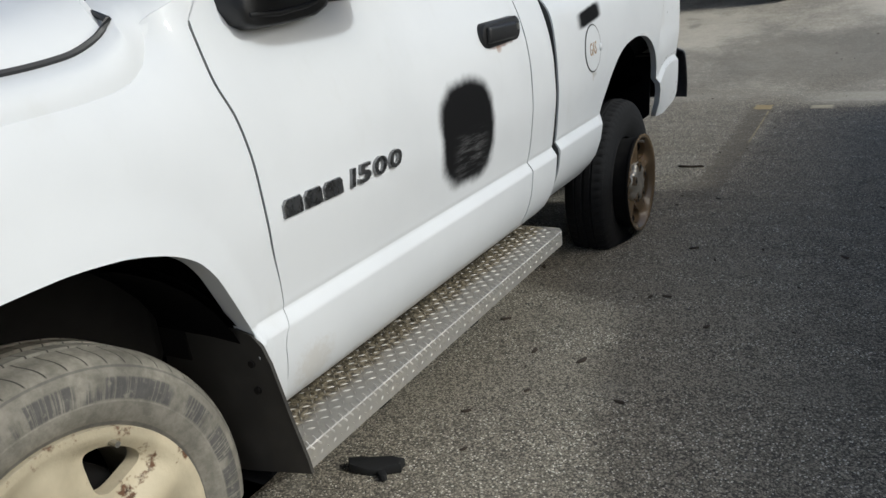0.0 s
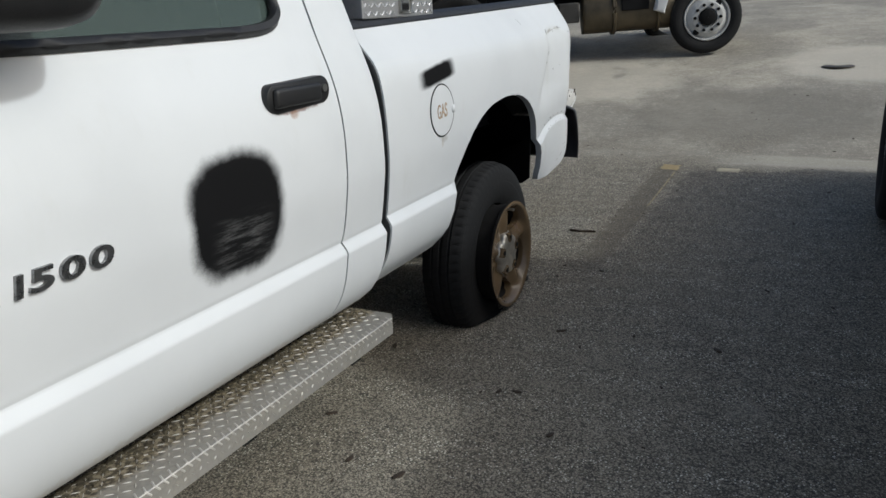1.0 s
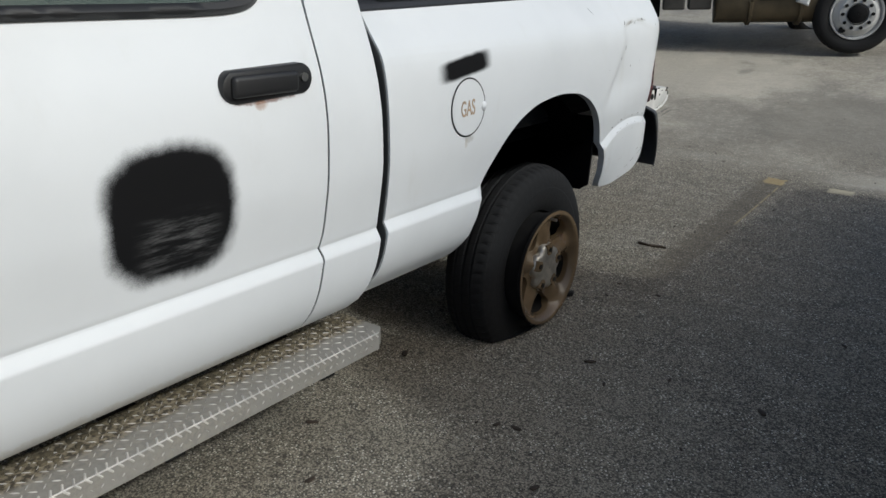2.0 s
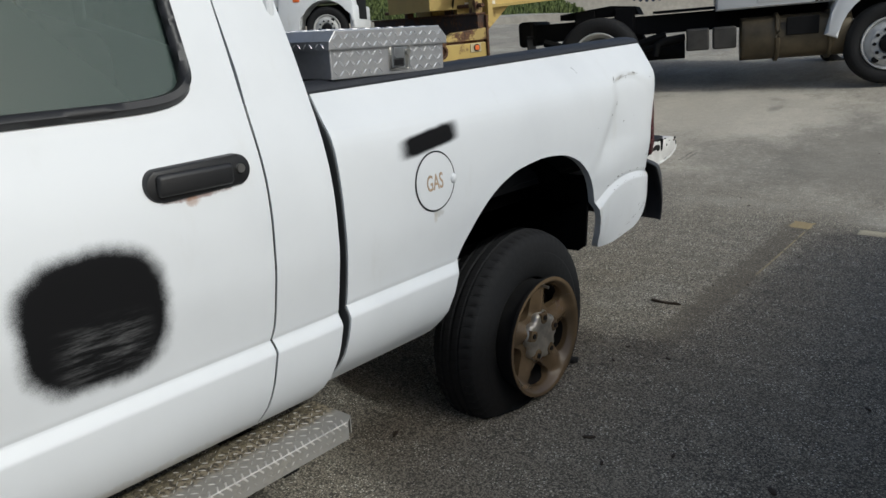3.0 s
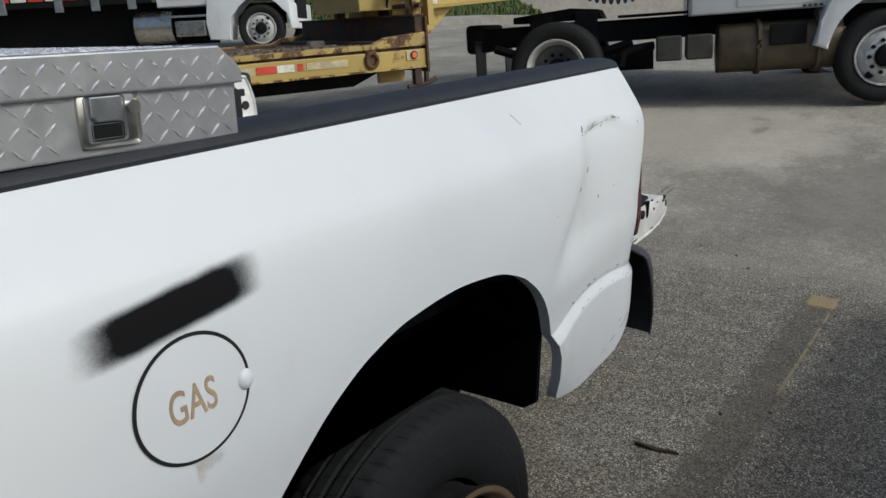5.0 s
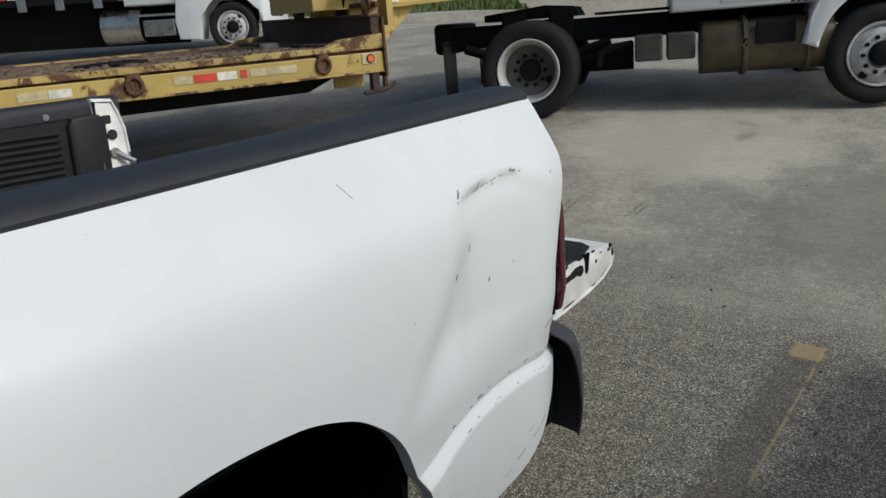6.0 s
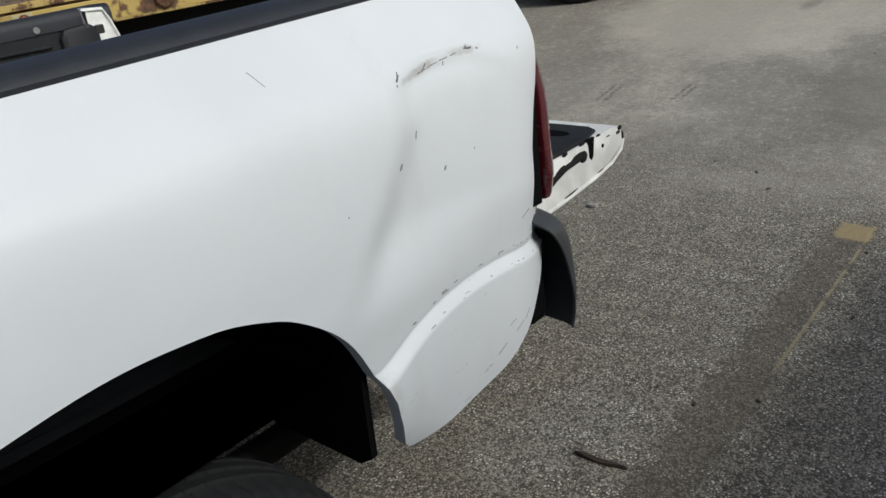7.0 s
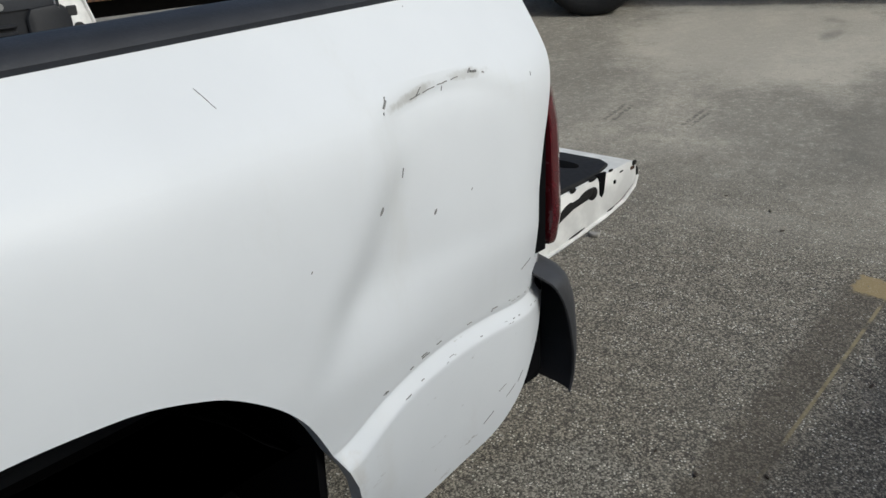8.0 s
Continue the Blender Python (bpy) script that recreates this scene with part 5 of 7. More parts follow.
    tagged(part("tread_edge", bm, step_metal, board, "bright worn tread edge"), kind="stuff")
    rng = random.Random(5)
    crumbs = [(0.803 + abs(rng.gauss(0, 0.028)), rng.uniform(y0 + 0.02, y1 - 0.03), z1 + 0.001, rng.uniform(0.003, 0.010), 1.4) for _ in range(420)]
    tagged(scatter("board_dirt", crumbs, plain("caked dirt", (0.15, 0.125, 0.08), 0.95, vary=0.6, scale=60), board), "caked dirt and leaf crumbs on the step", kind="stuff")
    for y in (0.8, 1.3, 1.8):
        part("board_bracket", box((0.55, y, 0.27), (0.97, y + 0.05, 0.335)), dark_metal, board)
    # chassis
    for s in (1, -1):
        part("frame_rail", box((s * 0.45 - 0.05, -0.9, 0.46), (s * 0.45 + 0.05, 4.05, 0.60), 0.01), dark_metal, truck)
        part("leaf_spring", box((s * 0.50 - 0.03, 2.45, 0.30), (s * 0.50 + 0.03, 3.7, 0.37), 0.02), dark_metal, truck)
        # well liners carry the shade in their colour and stay black in sun
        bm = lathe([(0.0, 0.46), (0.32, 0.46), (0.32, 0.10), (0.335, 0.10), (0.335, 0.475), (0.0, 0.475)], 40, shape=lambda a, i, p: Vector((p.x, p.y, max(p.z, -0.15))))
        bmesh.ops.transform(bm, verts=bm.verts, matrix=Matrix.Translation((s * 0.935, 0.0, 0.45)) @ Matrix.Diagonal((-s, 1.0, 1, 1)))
        part("wheel_well", bm, hollow_shade, truck, smooth=40)
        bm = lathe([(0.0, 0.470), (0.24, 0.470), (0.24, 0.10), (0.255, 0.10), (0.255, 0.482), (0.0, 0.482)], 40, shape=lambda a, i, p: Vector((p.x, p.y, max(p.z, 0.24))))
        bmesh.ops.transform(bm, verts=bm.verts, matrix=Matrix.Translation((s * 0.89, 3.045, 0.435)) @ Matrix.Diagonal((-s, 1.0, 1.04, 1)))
        part("wheel_well", bm, hollow_shade, truck, smooth=40)
    part("rear_axle", rod((-0.75, 3.06, 0.26), (0.75, 3.06, 0.26), 0.045), dark_metal, truck)
    part("front_axle", rod((-0.70, 0.0, 0.36), (0.70, 0.0, 0.36), 0.05), dark_metal, truck)
    part("gearbox", box((-0.25, 0.3, 0.34), (0.25, 1.7, 0.55), 0.06), dark_metal, truck)
    # unseen tank and pan, added to keep light from under the truck
    part("fuel_tank", box((0.12, 1.35, 0.34), (0.66, 2.62, 0.60), 0.05), dark_metal, truck)
    part("floor_pan", box((-0.78, 0.55, 0.44), (0.78, 2.03, 0.47), 0.01), dark_metal, truck)
    part("well_flap", extrude_outline([(0.55, 0.80), (0.93, 0.80), (0.915, 0.50), (0.88, 0.475), (0.55, 0.47)], "y", 3.485, 3.50), hollow_shade, truck)
    # black sheet added so that the rear well looks dark inside
    part("well_dark_sheet", extrude_outline([(2.50, 0.80), (2.50, 0.62), (2.80, 0.50), (3.20, 0.60), (3.30, 0.64), (3.36, 0.80)], "x", 0.60, 0.612), hollow_shade, truck)


def plate_bars(bm, o, u, v, n, length, width, pitch, bar, thick, lift):
    """Raised bars of tread plate, alternately slanted, on the sheet o + a u + b v with normal n."""
    nu, nv = int(length / pitch), max(1, int(width / pitch))
    for i in range(nu):
        for j in range(nv):
            c = o + u * ((i + 0.5) * pitch) + v * ((j + 0.5) * width / nv)
            d = (u + v).normalized() if (i + j) % 2 else (u - v).normalized()
            w = n.cross(d)
            a = [c - d * bar / 2, c + w * thick / 2, c + d * bar / 2, c - w * thick / 2]
            vs = [bm.verts.new(q) for q in a]
            t1, t2 = bm.verts.new(c - d * bar * 0.22 + n * lift), bm.verts.new(c + d * bar * 0.22 + n * lift)
            for f in ((vs[0], vs[1], t1), (vs[1], t2, t1), (vs[1], vs[2], t2), (vs[2], vs[3], t2), (vs[3], t1, t2), (vs[3], vs[0], t1)):
                bm.faces.new(f)


pickup_rest()


# ---- wheels ----
def tyre_mesh(name, R, r, half, seg=216, flat=None, lugs=64):
    """A tyre round the x axis. flat: height of the ground below its centre, for one without air."""
    k = half / 0.128
    pts = [(-0.092 * k, r), (-0.116 * k, r + 0.03), (-half, r + (R - r) * 0.45), (-0.124 * k, r + (R - r) * 0.72), (-0.111 * k, R - 0.020), (-0.092 * k, R - 0.007), (-0.05 * k, R - 0.001), (0, R)]
    fine = []
    for a, b in zip(pts, pts[1:]):
        fine += [(a[0] + (b[0] - a[0]) * t, a[1] + (b[1] - a[1]) * t) for t in (0, 0.33, 0.66)]
    for _ in range(3):
        fine = [fine[0]] + [((fine[i - 1][0] + 2 * fine[i][0] + fine[i + 1][0]) / 4, (fine[i - 1][1] + 2 * fine[i][1] + fine[i + 1][1]) / 4) for i in range(1, len(fine) - 1)] + [fine[-1]]
    crown = [(-0.052 * k, 0), (-0.047 * k, -0.008), (-0.042 * k, -0.008), (-0.037 * k, 0), (-0.010 * k, 0), (-0.006 * k, -0.008), (0.0, -0.008)]
    left = [p for p in fine if p[0] < -0.056 * k] + [(x, R + d) for x, d in crown]
    prof = left + [(-x, q) for x, q in left[-2::-1]]

    def shape(a, i, p):
        q = math.hypot(p.y, p.z)
        ax = abs(p.x)
        if q > R - 0.032 and ax > 0.055 * k:
            ph = (a * lugs / (2 * math.pi) + (0.5 if p.x > 0 else 0) + p.x * 3) % 1.0
            if ph < 0.25:
                p = Vector((p.x, p.y * (q - 0.004) / q, p.z * (q - 0.004) / q))
        if flat is not None and p.z < -flat:
            squash = -flat - p.z
            p = Vector((p.x + math.copysign(min(0.035, squash * 0.5), p.x), p.y, -flat + 0.0004 * i % 0.003))
        return p

    return lathe(prof, seg, shape=shape)


def rim_bm(R, windows, w0, w1, half_angle, phase, dish, lip=0.012):
    """A pressed wheel face with real window openings: each sector is a patch of rings round its hole."""
    bm = bmesh.new()
    r0, r1, half = w0 - 0.018, w1 + 0.012, math.pi / windows
    n, m = 12, 5

    def depth(r, near):
        """near: 0 in the middle of a window, 1 in the middle of a spoke."""
        d = -dish * (1 - step(R * 0.80, R * 0.955, r)) + 0.018 * (1 - step(0.05, w0, r))
        return d + 0.022 * step(0.40, 1.0, near) * step(0.06, w0, r) * (1 - step(w1 - 0.02, w1 + 0.02, r))

    def vert(r, a, c):
        return bm.verts.new((depth(r, abs(a) / half), r * math.cos(a + c), r * math.sin(a + c)))

    # the patch's outer border, counter-clockwise in (angle, radius), and the hole's outline at matching places
    ta = [half * (2 * k / n - 1) for k in range(n)]
    tr = [r0 + (r1 - r0) * k / n for k in range(n)]
    border = [(a, r0) for a in ta] + [(half, r) for r in tr] + [(-a, r1) for a in ta] + [(-half, r0 + r1 - r) for r in tr]
    hole = []
    for a, r in border:
        u, v = a / half, (r - (r0 + r1) / 2) / ((r1 - r0) / 2)
        q = (abs(u) ** 3.0 + abs(v) ** 3.0) ** (1 / 3.0)
        u, v = u / q, v / q
        hole.append((u * half_angle * (0.80 + 0.34 * v), (w0 + w1) / 2 + v * (w1 - w0) / 2))
    for s in range(windows):
        c = phase + 2 * half * s
        rings = []
        for k in range(m + 1):
            t = k / m
            rings.append([vert(br + (hr - br) * t, ba + (ha - ba) * t, c) for (ba, br), (ha, hr) in zip(border, hole)])
        deep = []
        for push in (0.005, 0.032):
            deep.append([bm.verts.new((v.co.x - push, v.co.y, v.co.z)) for v in rings[-1]])
        rings += deep
        for A, B in zip(rings, rings[1:]):
            for i in range(len(A)):
                j = (i + 1) % len(A)
                bm.faces.new((A[i], A[j], B[j], B[i]))
        inner, outer = [0.045, 0.06, 0.072, 0.09, r0], [float(q) for q in np.linspace(r1, R, 8)]
        for ra, rb in list(zip(inner, inner[1:])) + list(zip(outer, outer[1:])):
            angles = ta + [half]
            A, B = [vert(ra, a, c) for a in angles], [vert(rb, a, c) for a in angles]
            for i in range(n):
                bm.faces.new((A[i], A[i + 1], B[i + 1], B[i]))
    bmesh.ops.remove_doubles(bm, verts=bm.verts, dist=1e-5)
    edges = [e for e in bm.edges if e.is_boundary and all(math.hypot(v.co.y, v.co.z) > R * 0.98 for v in e.verts)]
    r = bmesh.ops.extrude_edge_only(bm, edges=edges)
    for v in (g for g in r["geom"] if isinstance(g, bmesh.types.BMVert)):
        v.co.x -= lip
    return bm


def pickup_wheel(loc, R, flat, tyre_mat, rim_mat, rim_out, phase, turn, label, cap, Q):
    w = empty("wheel", Matrix.Translation(loc) @ Matrix.Rotation(radians(turn), 4, "Z"))
    w.parent = truck
    w["label"] = label
    tyre = part("tyre", tyre_mesh("tyre", R, Q - 0.018, 0.106 if cap else 0.128, 256, flat=flat, lugs=64 if cap else 0), tyre_mat, w, smooth=32)
    tyre.location.x = -0.018 if cap else 0.0
    rim = part("rim", rim_bm(Q, 5, 0.114 if cap else 0.146, 0.203 if cap else 0.232, 0.41 if cap else 0.30, phase, 0.045 if cap else 0.022), rim_mat, w, smooth=40)
    rim.location = (rim_out, -0.014 if cap else 0.0, 0.0)
    bm = lathe([(x, q + Q - 0.247) for x, q in ((-0.24, 0.215), (-0.10, 0.20), (-0.03, 0.222), (0.0, 0.245), (-0.002, 0.2475), (-0.012, 0.2475), (-0.02, 0.236), (-0.09, 0.222), (-0.22, 0.236), (-0.235, 0.243), (-0.245, 0.243))], 96)
    part("barrel", bm, dark_metal if cap else rim_mat, rim, smooth=40)
    bm = lathe([(-0.10, 0.02), (-0.10, 0.185), (-0.125, 0.185), (-0.125, 0.02)], 48)
    part("brake", bm, dark_metal, rim, smooth=40)
    if cap:
        def star(a, i, p):
            k = 1 - 0.13 * max(0.0, math.cos(5 * (a - phase))) ** 2 if i < 5 else 1
            return Vector((p.x, p.y * k, p.z * k))
        bm = lathe([(-0.07, 0.098), (-0.034, 0.101), (-0.022, 0.097), (-0.016, 0.091), (-0.012, 0.080), (-0.008, 0.040), (-0.007, 0.002)], 100, shape=star)
        hub = part("hub_cap", bm, cap_metal, rim, "tarnished silver hub cap", smooth=40)
        for k in range(5):
            a = phase + math.pi / 5 + k * 2 * math.pi / 5
            c, d = math.cos(a), math.sin(a)
            u_shape = [(0.096, -0.021), (0.096, 0.021), (0.066, 0.021), (0.056, 0.016), (0.051, 0.0), (0.056, -0.016), (0.066, -0.021)]
            part("lug_pocket", extrude_outline([(r * c - w * d, r * d + w * c) for r, w in u_shape], "x", -0.045, -0.0085, 0.003), rim_brown, hub, "dark rusty lug pocket", smooth=40)
            part("lug_nut", rod((-0.03, 0.077 * c, 0.077 * d), (-0.0045, 0.077 * c, 0.077 * d), 0.0105, 6), dark_metal, hub)
    else:
        part("hub", lathe([(-0.04, 0.07), (0.01, 0.065), (0.02, 0.05), (0.024, 0.002)], 40), dark_metal, rim, smooth=40)
        for k in range(5):
            a = phase + math.pi / 5 + k * 2 * math.pi / 5
            c = (0.070 * math.cos(a), 0.070 * math.sin(a))
            part("lug_nut", rod((-0.03, *c), (0.012, *c), 0.011, 6), dark_metal, rim)
    valve = (0.0, 0.205, 0.201) if cap else (0.112, 0.214, 0.211)
    part("valve", rod((-0.05, valve[0], valve[1]), (0.010, valve[0], valve[2]), 0.006, 8), chrome, rim)
    return w


front_wheel = pickup_wheel((0.800, 0.004, 0.370), 0.397, 0.395, tyre_dusty, rim_beige, 0.119, radians(57), 0, "dusty tyre on beige rusted steel rim", False, 0.268)
rear_wheel = pickup_wheel((0.852, 3.06, 0.258), 0.397, 0.252, tyre_black, rim_brown, 0.150, radians(54), 0, "flat black tyre on brown rusted rim", True, 0.234)
for src, loc in ((front_wheel, (-0.80, 0.004, 0.370)), (rear_wheel, (-0.852, 3.06, 0.258))):
    copy_thing(src, Matrix.Translation(loc) @ Matrix.Rotation(math.pi, 4, "Z"))


# ---- tool box across the bed ----
def toolbox():
    t = empty("tool_box", Matrix.Translation((0, 2.43, 1.28)))
    tagged(t, "aluminium diamond plate tool box across the bed", "tool box")
    keep = Matrix.Translation((0, -2.43, -1.28))

    def add(name, bm, mat, label="", smooth=None, parent=None):
        bmesh.ops.transform(bm, verts=bm.verts, matrix=keep)
        return part(name, bm, mat, parent or t, label, smooth)

    y0, y1, x1, z0, z1 = 2.192, 2.682, 0.848, 1.281, 1.374
    body = add("body", box((-x1, y0, z0), (x1, y1, z1), 0.004), plate_box)
    add("lower_body", box((-0.70, y0 + 0.02, 0.95), (0.70, y1 - 0.02, z0), 0.004), plate_box)
    out = [(y0 - 0.010, z1 - 0.012), (y0 - 0.010, z1 + 0.012), (y0 + 0.014, z1 + 0.040), (y1 - 0.030, z1 + 0.044), (y1 + 0.008, z1 + 0.010), (y1 + 0.008, z1 - 0.012)]
    add("lid", extrude_outline(out, "x", -x1 - 0.010, x1 + 0.010, 0.003), plate_box, "hinged diamond plate lid")
    bm = bmesh.new()
    for ya, yb in ((y0 + 0.006, 2.405), (2.515, y1 - 0.004)):
        plate_bars(bm, Vector((x1, ya, z0 + 0.003)), Vector((0, 1, 0)), Vector((0, 0, 1)), Vector((1, 0, 0)), yb - ya, z1 - z0 - 0.014, 0.0225, 0.024, 0.0042, 0.0030)
    plate_bars(bm, Vector((x1 + 0.010, y0, z1 - 0.012)), Vector((0, 1, 0)), Vector((0, 0, 1)), Vector((1, 0, 0)), y1 - y0 - 0.015, 0.048, 0.0225, 0.021, 0.0042, 0.0030)
    plate_bars(bm, Vector((-x1, y0 + 0.015, z1 + 0.042)), Vector((1, 0, 0)), Vector((0, 1, 0)), Vector((0, 0, 1)), 2 * x1, y1 - y0 - 0.05, 0.0245, 0.025, 0.0052, 0.0030)
    plate_bars(bm, Vector((-x1, y0 - 0.010, z1 - 0.011)), Vector((1, 0, 0)), Vector((0, 0, 1)), Vector((0, -1, 0)), 2 * x1, 0.022, 0.0245, 0.021, 0.0052, 0.0030)
    tagged(add("plate_pattern", bm, bar_glint_metal, "raised diamond pattern"), kind="stuff")
    # recessed paddle latch with lock cylinder
    latch = add("latch_pan", box((x1 - 0.002, 2.425, 1.293), (x1 + 0.004, 2.512, 1.366), 0.008, 2), chrome, "recessed chrome paddle latch", 40)
    add("latch_pocket", box((x1 + 0.002, 2.434, 1.300), (x1 + 0.0055, 2.492, 1.361), 0.004, 1), steel, parent=latch)
    add("latch_shadow", box((x1 + 0.004, 2.440, 1.303), (x1 + 0.0062, 2.486, 1.326), 0.003, 1), soot, parent=latch)
    add("paddle", extrude_outline([(2.440, 1.334), (2.447, 1.327), (2.476, 1.327), (2.484, 1.334), (2.484, 1.360), (2.440, 1.360)], "x", x1 + 0.004, x1 + 0.010, 0.002), steel, parent=latch)
    add("lock_cylinder", rod((x1, 2.501, 1.343), (x1 + 0.014, 2.501, 1.343), 0.0095, 20), chrome, parent=latch, smooth=40)


toolbox()


# ---- other vehicles ----
def big_wheel(parent, x, y, z, R, rim_mat, out, label=""):
    """A heavy-truck wheel whose outer face looks along -y (out=-1) of its vehicle."""
    w = empty("wheel", Matrix.Translation((x, y, z)) @ Matrix.Rotation(radians(-90 if out < 0 else 90), 4, "Z"))
    w.parent = parent
    if label:
        w["label"] = label
    part("tyre", tyre_mesh("tyre", R, R * 0.63, 0.14, 120, lugs=40), tyre_black, w, smooth=32)
    return w


def front_disc(w, R, mat):
    """Convex steel disc with a ring of hand holes and nuts."""
    r = R * 0.645
    bm = lathe([(0.02, r), (0.115, r), (0.128, r * 0.98), (0.125, r * 0.93), (0.09, r * 0.88), (0.115, r * 0.80), (0.15, r * 0.66), (0.155, r * 0.42), (0.12, r * 0.40), (0.11, 0.01)], 64)
    rim = part("rim", bm, mat, w, "grey steel truck rim", smooth=35)
    part("hub", lathe([(0.10, r * 0.36), (0.19, r * 0.34), (0.20, r * 0.28), (0.20, 0.005)], 32), soot, rim, smooth=40)
    for k in range(10):
        a = 2 * math.pi * k / 10
        c = (r * 0.55 * math.cos(a), r * 0.55 * math.sin(a))
        part("lug_nut", rod((0.14, *c), (0.175, *c), 0.020, 6), soot, rim)
    for k in range(2):
        a = 0.9 + math.pi * k
        c = (r * 0.76 * math.cos(a), r * 0.76 * math.sin(a))
        part("hand_hole", rod((0.10, *c), (0.137, *c), 0.036, 14), soot, rim)


def dual_disc(w, R, mat):
    """Deep-set disc of a dual rear wheel."""
    r = R * 0.645
    bm = lathe([(0.02, r), (0.12, r), (0.128, r * 0.98), (0.122, r * 0.93), (0.05, r * 0.89), (0.0, r * 0.84), (-0.03, r * 0.80)], 64)
    rim = part("rim", bm, mat, w, "white steel dual rim", smooth=35)
    part("disc", lathe([(-0.03, r * 0.80), (-0.07, r * 0.74), (-0.075, r * 0.30), (-0.075, 0.01)], 64), rim_dirty, rim, "grimy dark wheel disc", smooth=35)
    part("hub", lathe([(-0.08, r * 0.34), (0.02, r * 0.32), (0.04, r * 0.26), (0.045, 0.005)], 32), soot, rim, smooth=40)
    for k in range(10):
        a = 2 * math.pi * k / 10
        c = (r * 0.48 * math.cos(a), r * 0.48 * math.sin(a))
        part("lug_nut", rod((-0.08, *c), (-0.02, *c), 0.02, 6), soot, rim)
    a = -0.5
    part("hand_hole", rod((-0.09, r * 0.70 * math.cos(a), r * 0.70 * math.sin(a)), (-0.060, r * 0.70 * math.cos(a), r * 0.70 * math.sin(a)), 0.04, 14), soot, rim)


rim_grey = plain("grey truck rim paint", (0.50, 0.50, 0.49), 0.5, vary=0.3, scale=12)
rim_dirty = plain("grimy truck rim", (0.16, 0.155, 0.145), 0.6, vary=0.6, scale=9)
rim_white = plain("white truck rim paint", (0.52, 0.52, 0.50), 0.55, vary=0.3, scale=12)


def frame_of(origin, forward, rise=0.0):
    """A pose with x forward, y to its left and z up."""
    f = Vector((*forward, 0)).normalized()
    m = Matrix((( f.x, -f.y, 0, origin[0]), (f.y, f.x, 0, origin[1]), (0, 0, 1, origin[2]), (0, 0, 0, 1)))
    return m @ Matrix.Rotation(-rise, 4, "Y")


def tractor():
    """White day-cab tractor. Local x runs forward from the rear axle, y = 0 is its near side."""
    t = empty("semi_tractor", frame_of((-2.26, 9.40, 0.488), (0.927, 0.376), 0.041))
    tagged(t, "white day cab tractor with brown fuel tank and black frame", "truck")
    R = 0.485
    w = big_wheel(t, 0.0, 0.13, R, R, rim_white, -1, "black dual tyre on white rim")
    dual_disc(w, R, rim_white)
    big_wheel(t, 0.0, 0.46, R, R, rim_white, -1)
    big_wheel(t, 0.0, 1.94, R, R, rim_white, 1)
    Q = 0.44
    w = big_wheel(t, 3.15, 0.13, R - 0.045, Q, rim_grey, -1, "black front tyre on grey rim")
    front_disc(w, Q, rim_grey)
    big_wheel(t, 3.15, 2.25, R - 0.045, Q, rim_grey, 1)
    for y in (0.72, 1.60):
        part("frame_rail", box((-1.02, y, 0.72), (4.1, y + 0.08, 0.95), 0.01), soot, t)
    part("cross_member", box((-1.07, 0.50, 0.68), (-0.86, 1.80, 1.0), 0.05), soot, t)
    part("axle", rod((0, 0.3, R), (0, 2.1, R), 0.09), soot, t)
    bm = lathe([(-0.2, 0.02), (-0.2, 0.15), (-0.08, 0.22), (0.08, 0.22), (0.2, 0.15), (0.2, 0.02)], 20)
    bmesh.ops.transform(bm, verts=bm.verts, matrix=Matrix.Translation((0, 1.15, R)) @ Matrix.Rotation(radians(90), 4, "Z"))
    part("differential", bm, soot, t, smooth=40)
    part("fifth_wheel", extrude_outline([(-0.55, 0.98), (0.45, 0.98), (0.40, 1.08), (0.1, 1.11), (-0.55, 1.05)], "y", 0.72, 1.68, 0.01), soot, t)
    for x in (-0.35, 0.15):
        part("saddle", box((x, 0.62, 0.72), (x + 0.25, 0.74, 1.07), 0.02), soot, t)
    part("deck_plate", box((0.62, 0.62, 0.97), (1.48, 1.78, 0.995)), soot, t)
    part("spring", tube([(-0.75, 0.60, 0.72), (-0.4, 0.60, 0.60), (0, 0.60, 0.55), (0.4, 0.60, 0.60), (0.78, 0.60, 0.70)], 0.05, 8), soot, t)
    part("torque_arm", rod((0.25, 0.55, 0.50), (0.95, 0.5, 0.62), 0.035), soot, t)
    part("air_tank", rod((0.5, 0.85, 0.50), (1.0, 0.85, 0.50), 0.11, 20), soot, t, smooth=40)
    for y in (0.20, 2.0):
        flap = part("mud_flap", extrude_outline([(y, 0.80), (y + 0.52, 0.80), (y + 0.50, 0.16), (y + 0.03, 0.14)], "x", -0.90, -0.885), black_plastic, t, "hanging torn black mud flap")
    part("flap_hanger", rod((-0.89, 0.15, 0.80), (-0.89, 2.25, 0.80), 0.02), soot, t)
    part("exhaust_tip", tube([(1.0, 0.42, 0.66), (0.80, 0.36, 0.64), (0.69, 0.34, 0.60), (0.66, 0.34, 0.46)], 0.045, 10), soot, t, smooth=50)
    # battery boxes and tank
    for x in (0.93, 1.23):
        part("battery_box", box((x + 0.095, 0.12, 0.50), (x + 0.355, 0.62, 0.75), 0.02), plain("dull grey box metal", (0.060, 0.056, 0.050), 0.55, 0.3, vary=0.4, scale=12), t)
    out = []
    for k in range(32):
        a = 2 * math.pi * k / 32
        c, s = math.cos(a), math.sin(a)
        out.append((0.36 + 0.29 * math.copysign(abs(c) ** 0.75, c), 0.585 + 0.245 * math.copysign(abs(s) ** 0.75, s)))
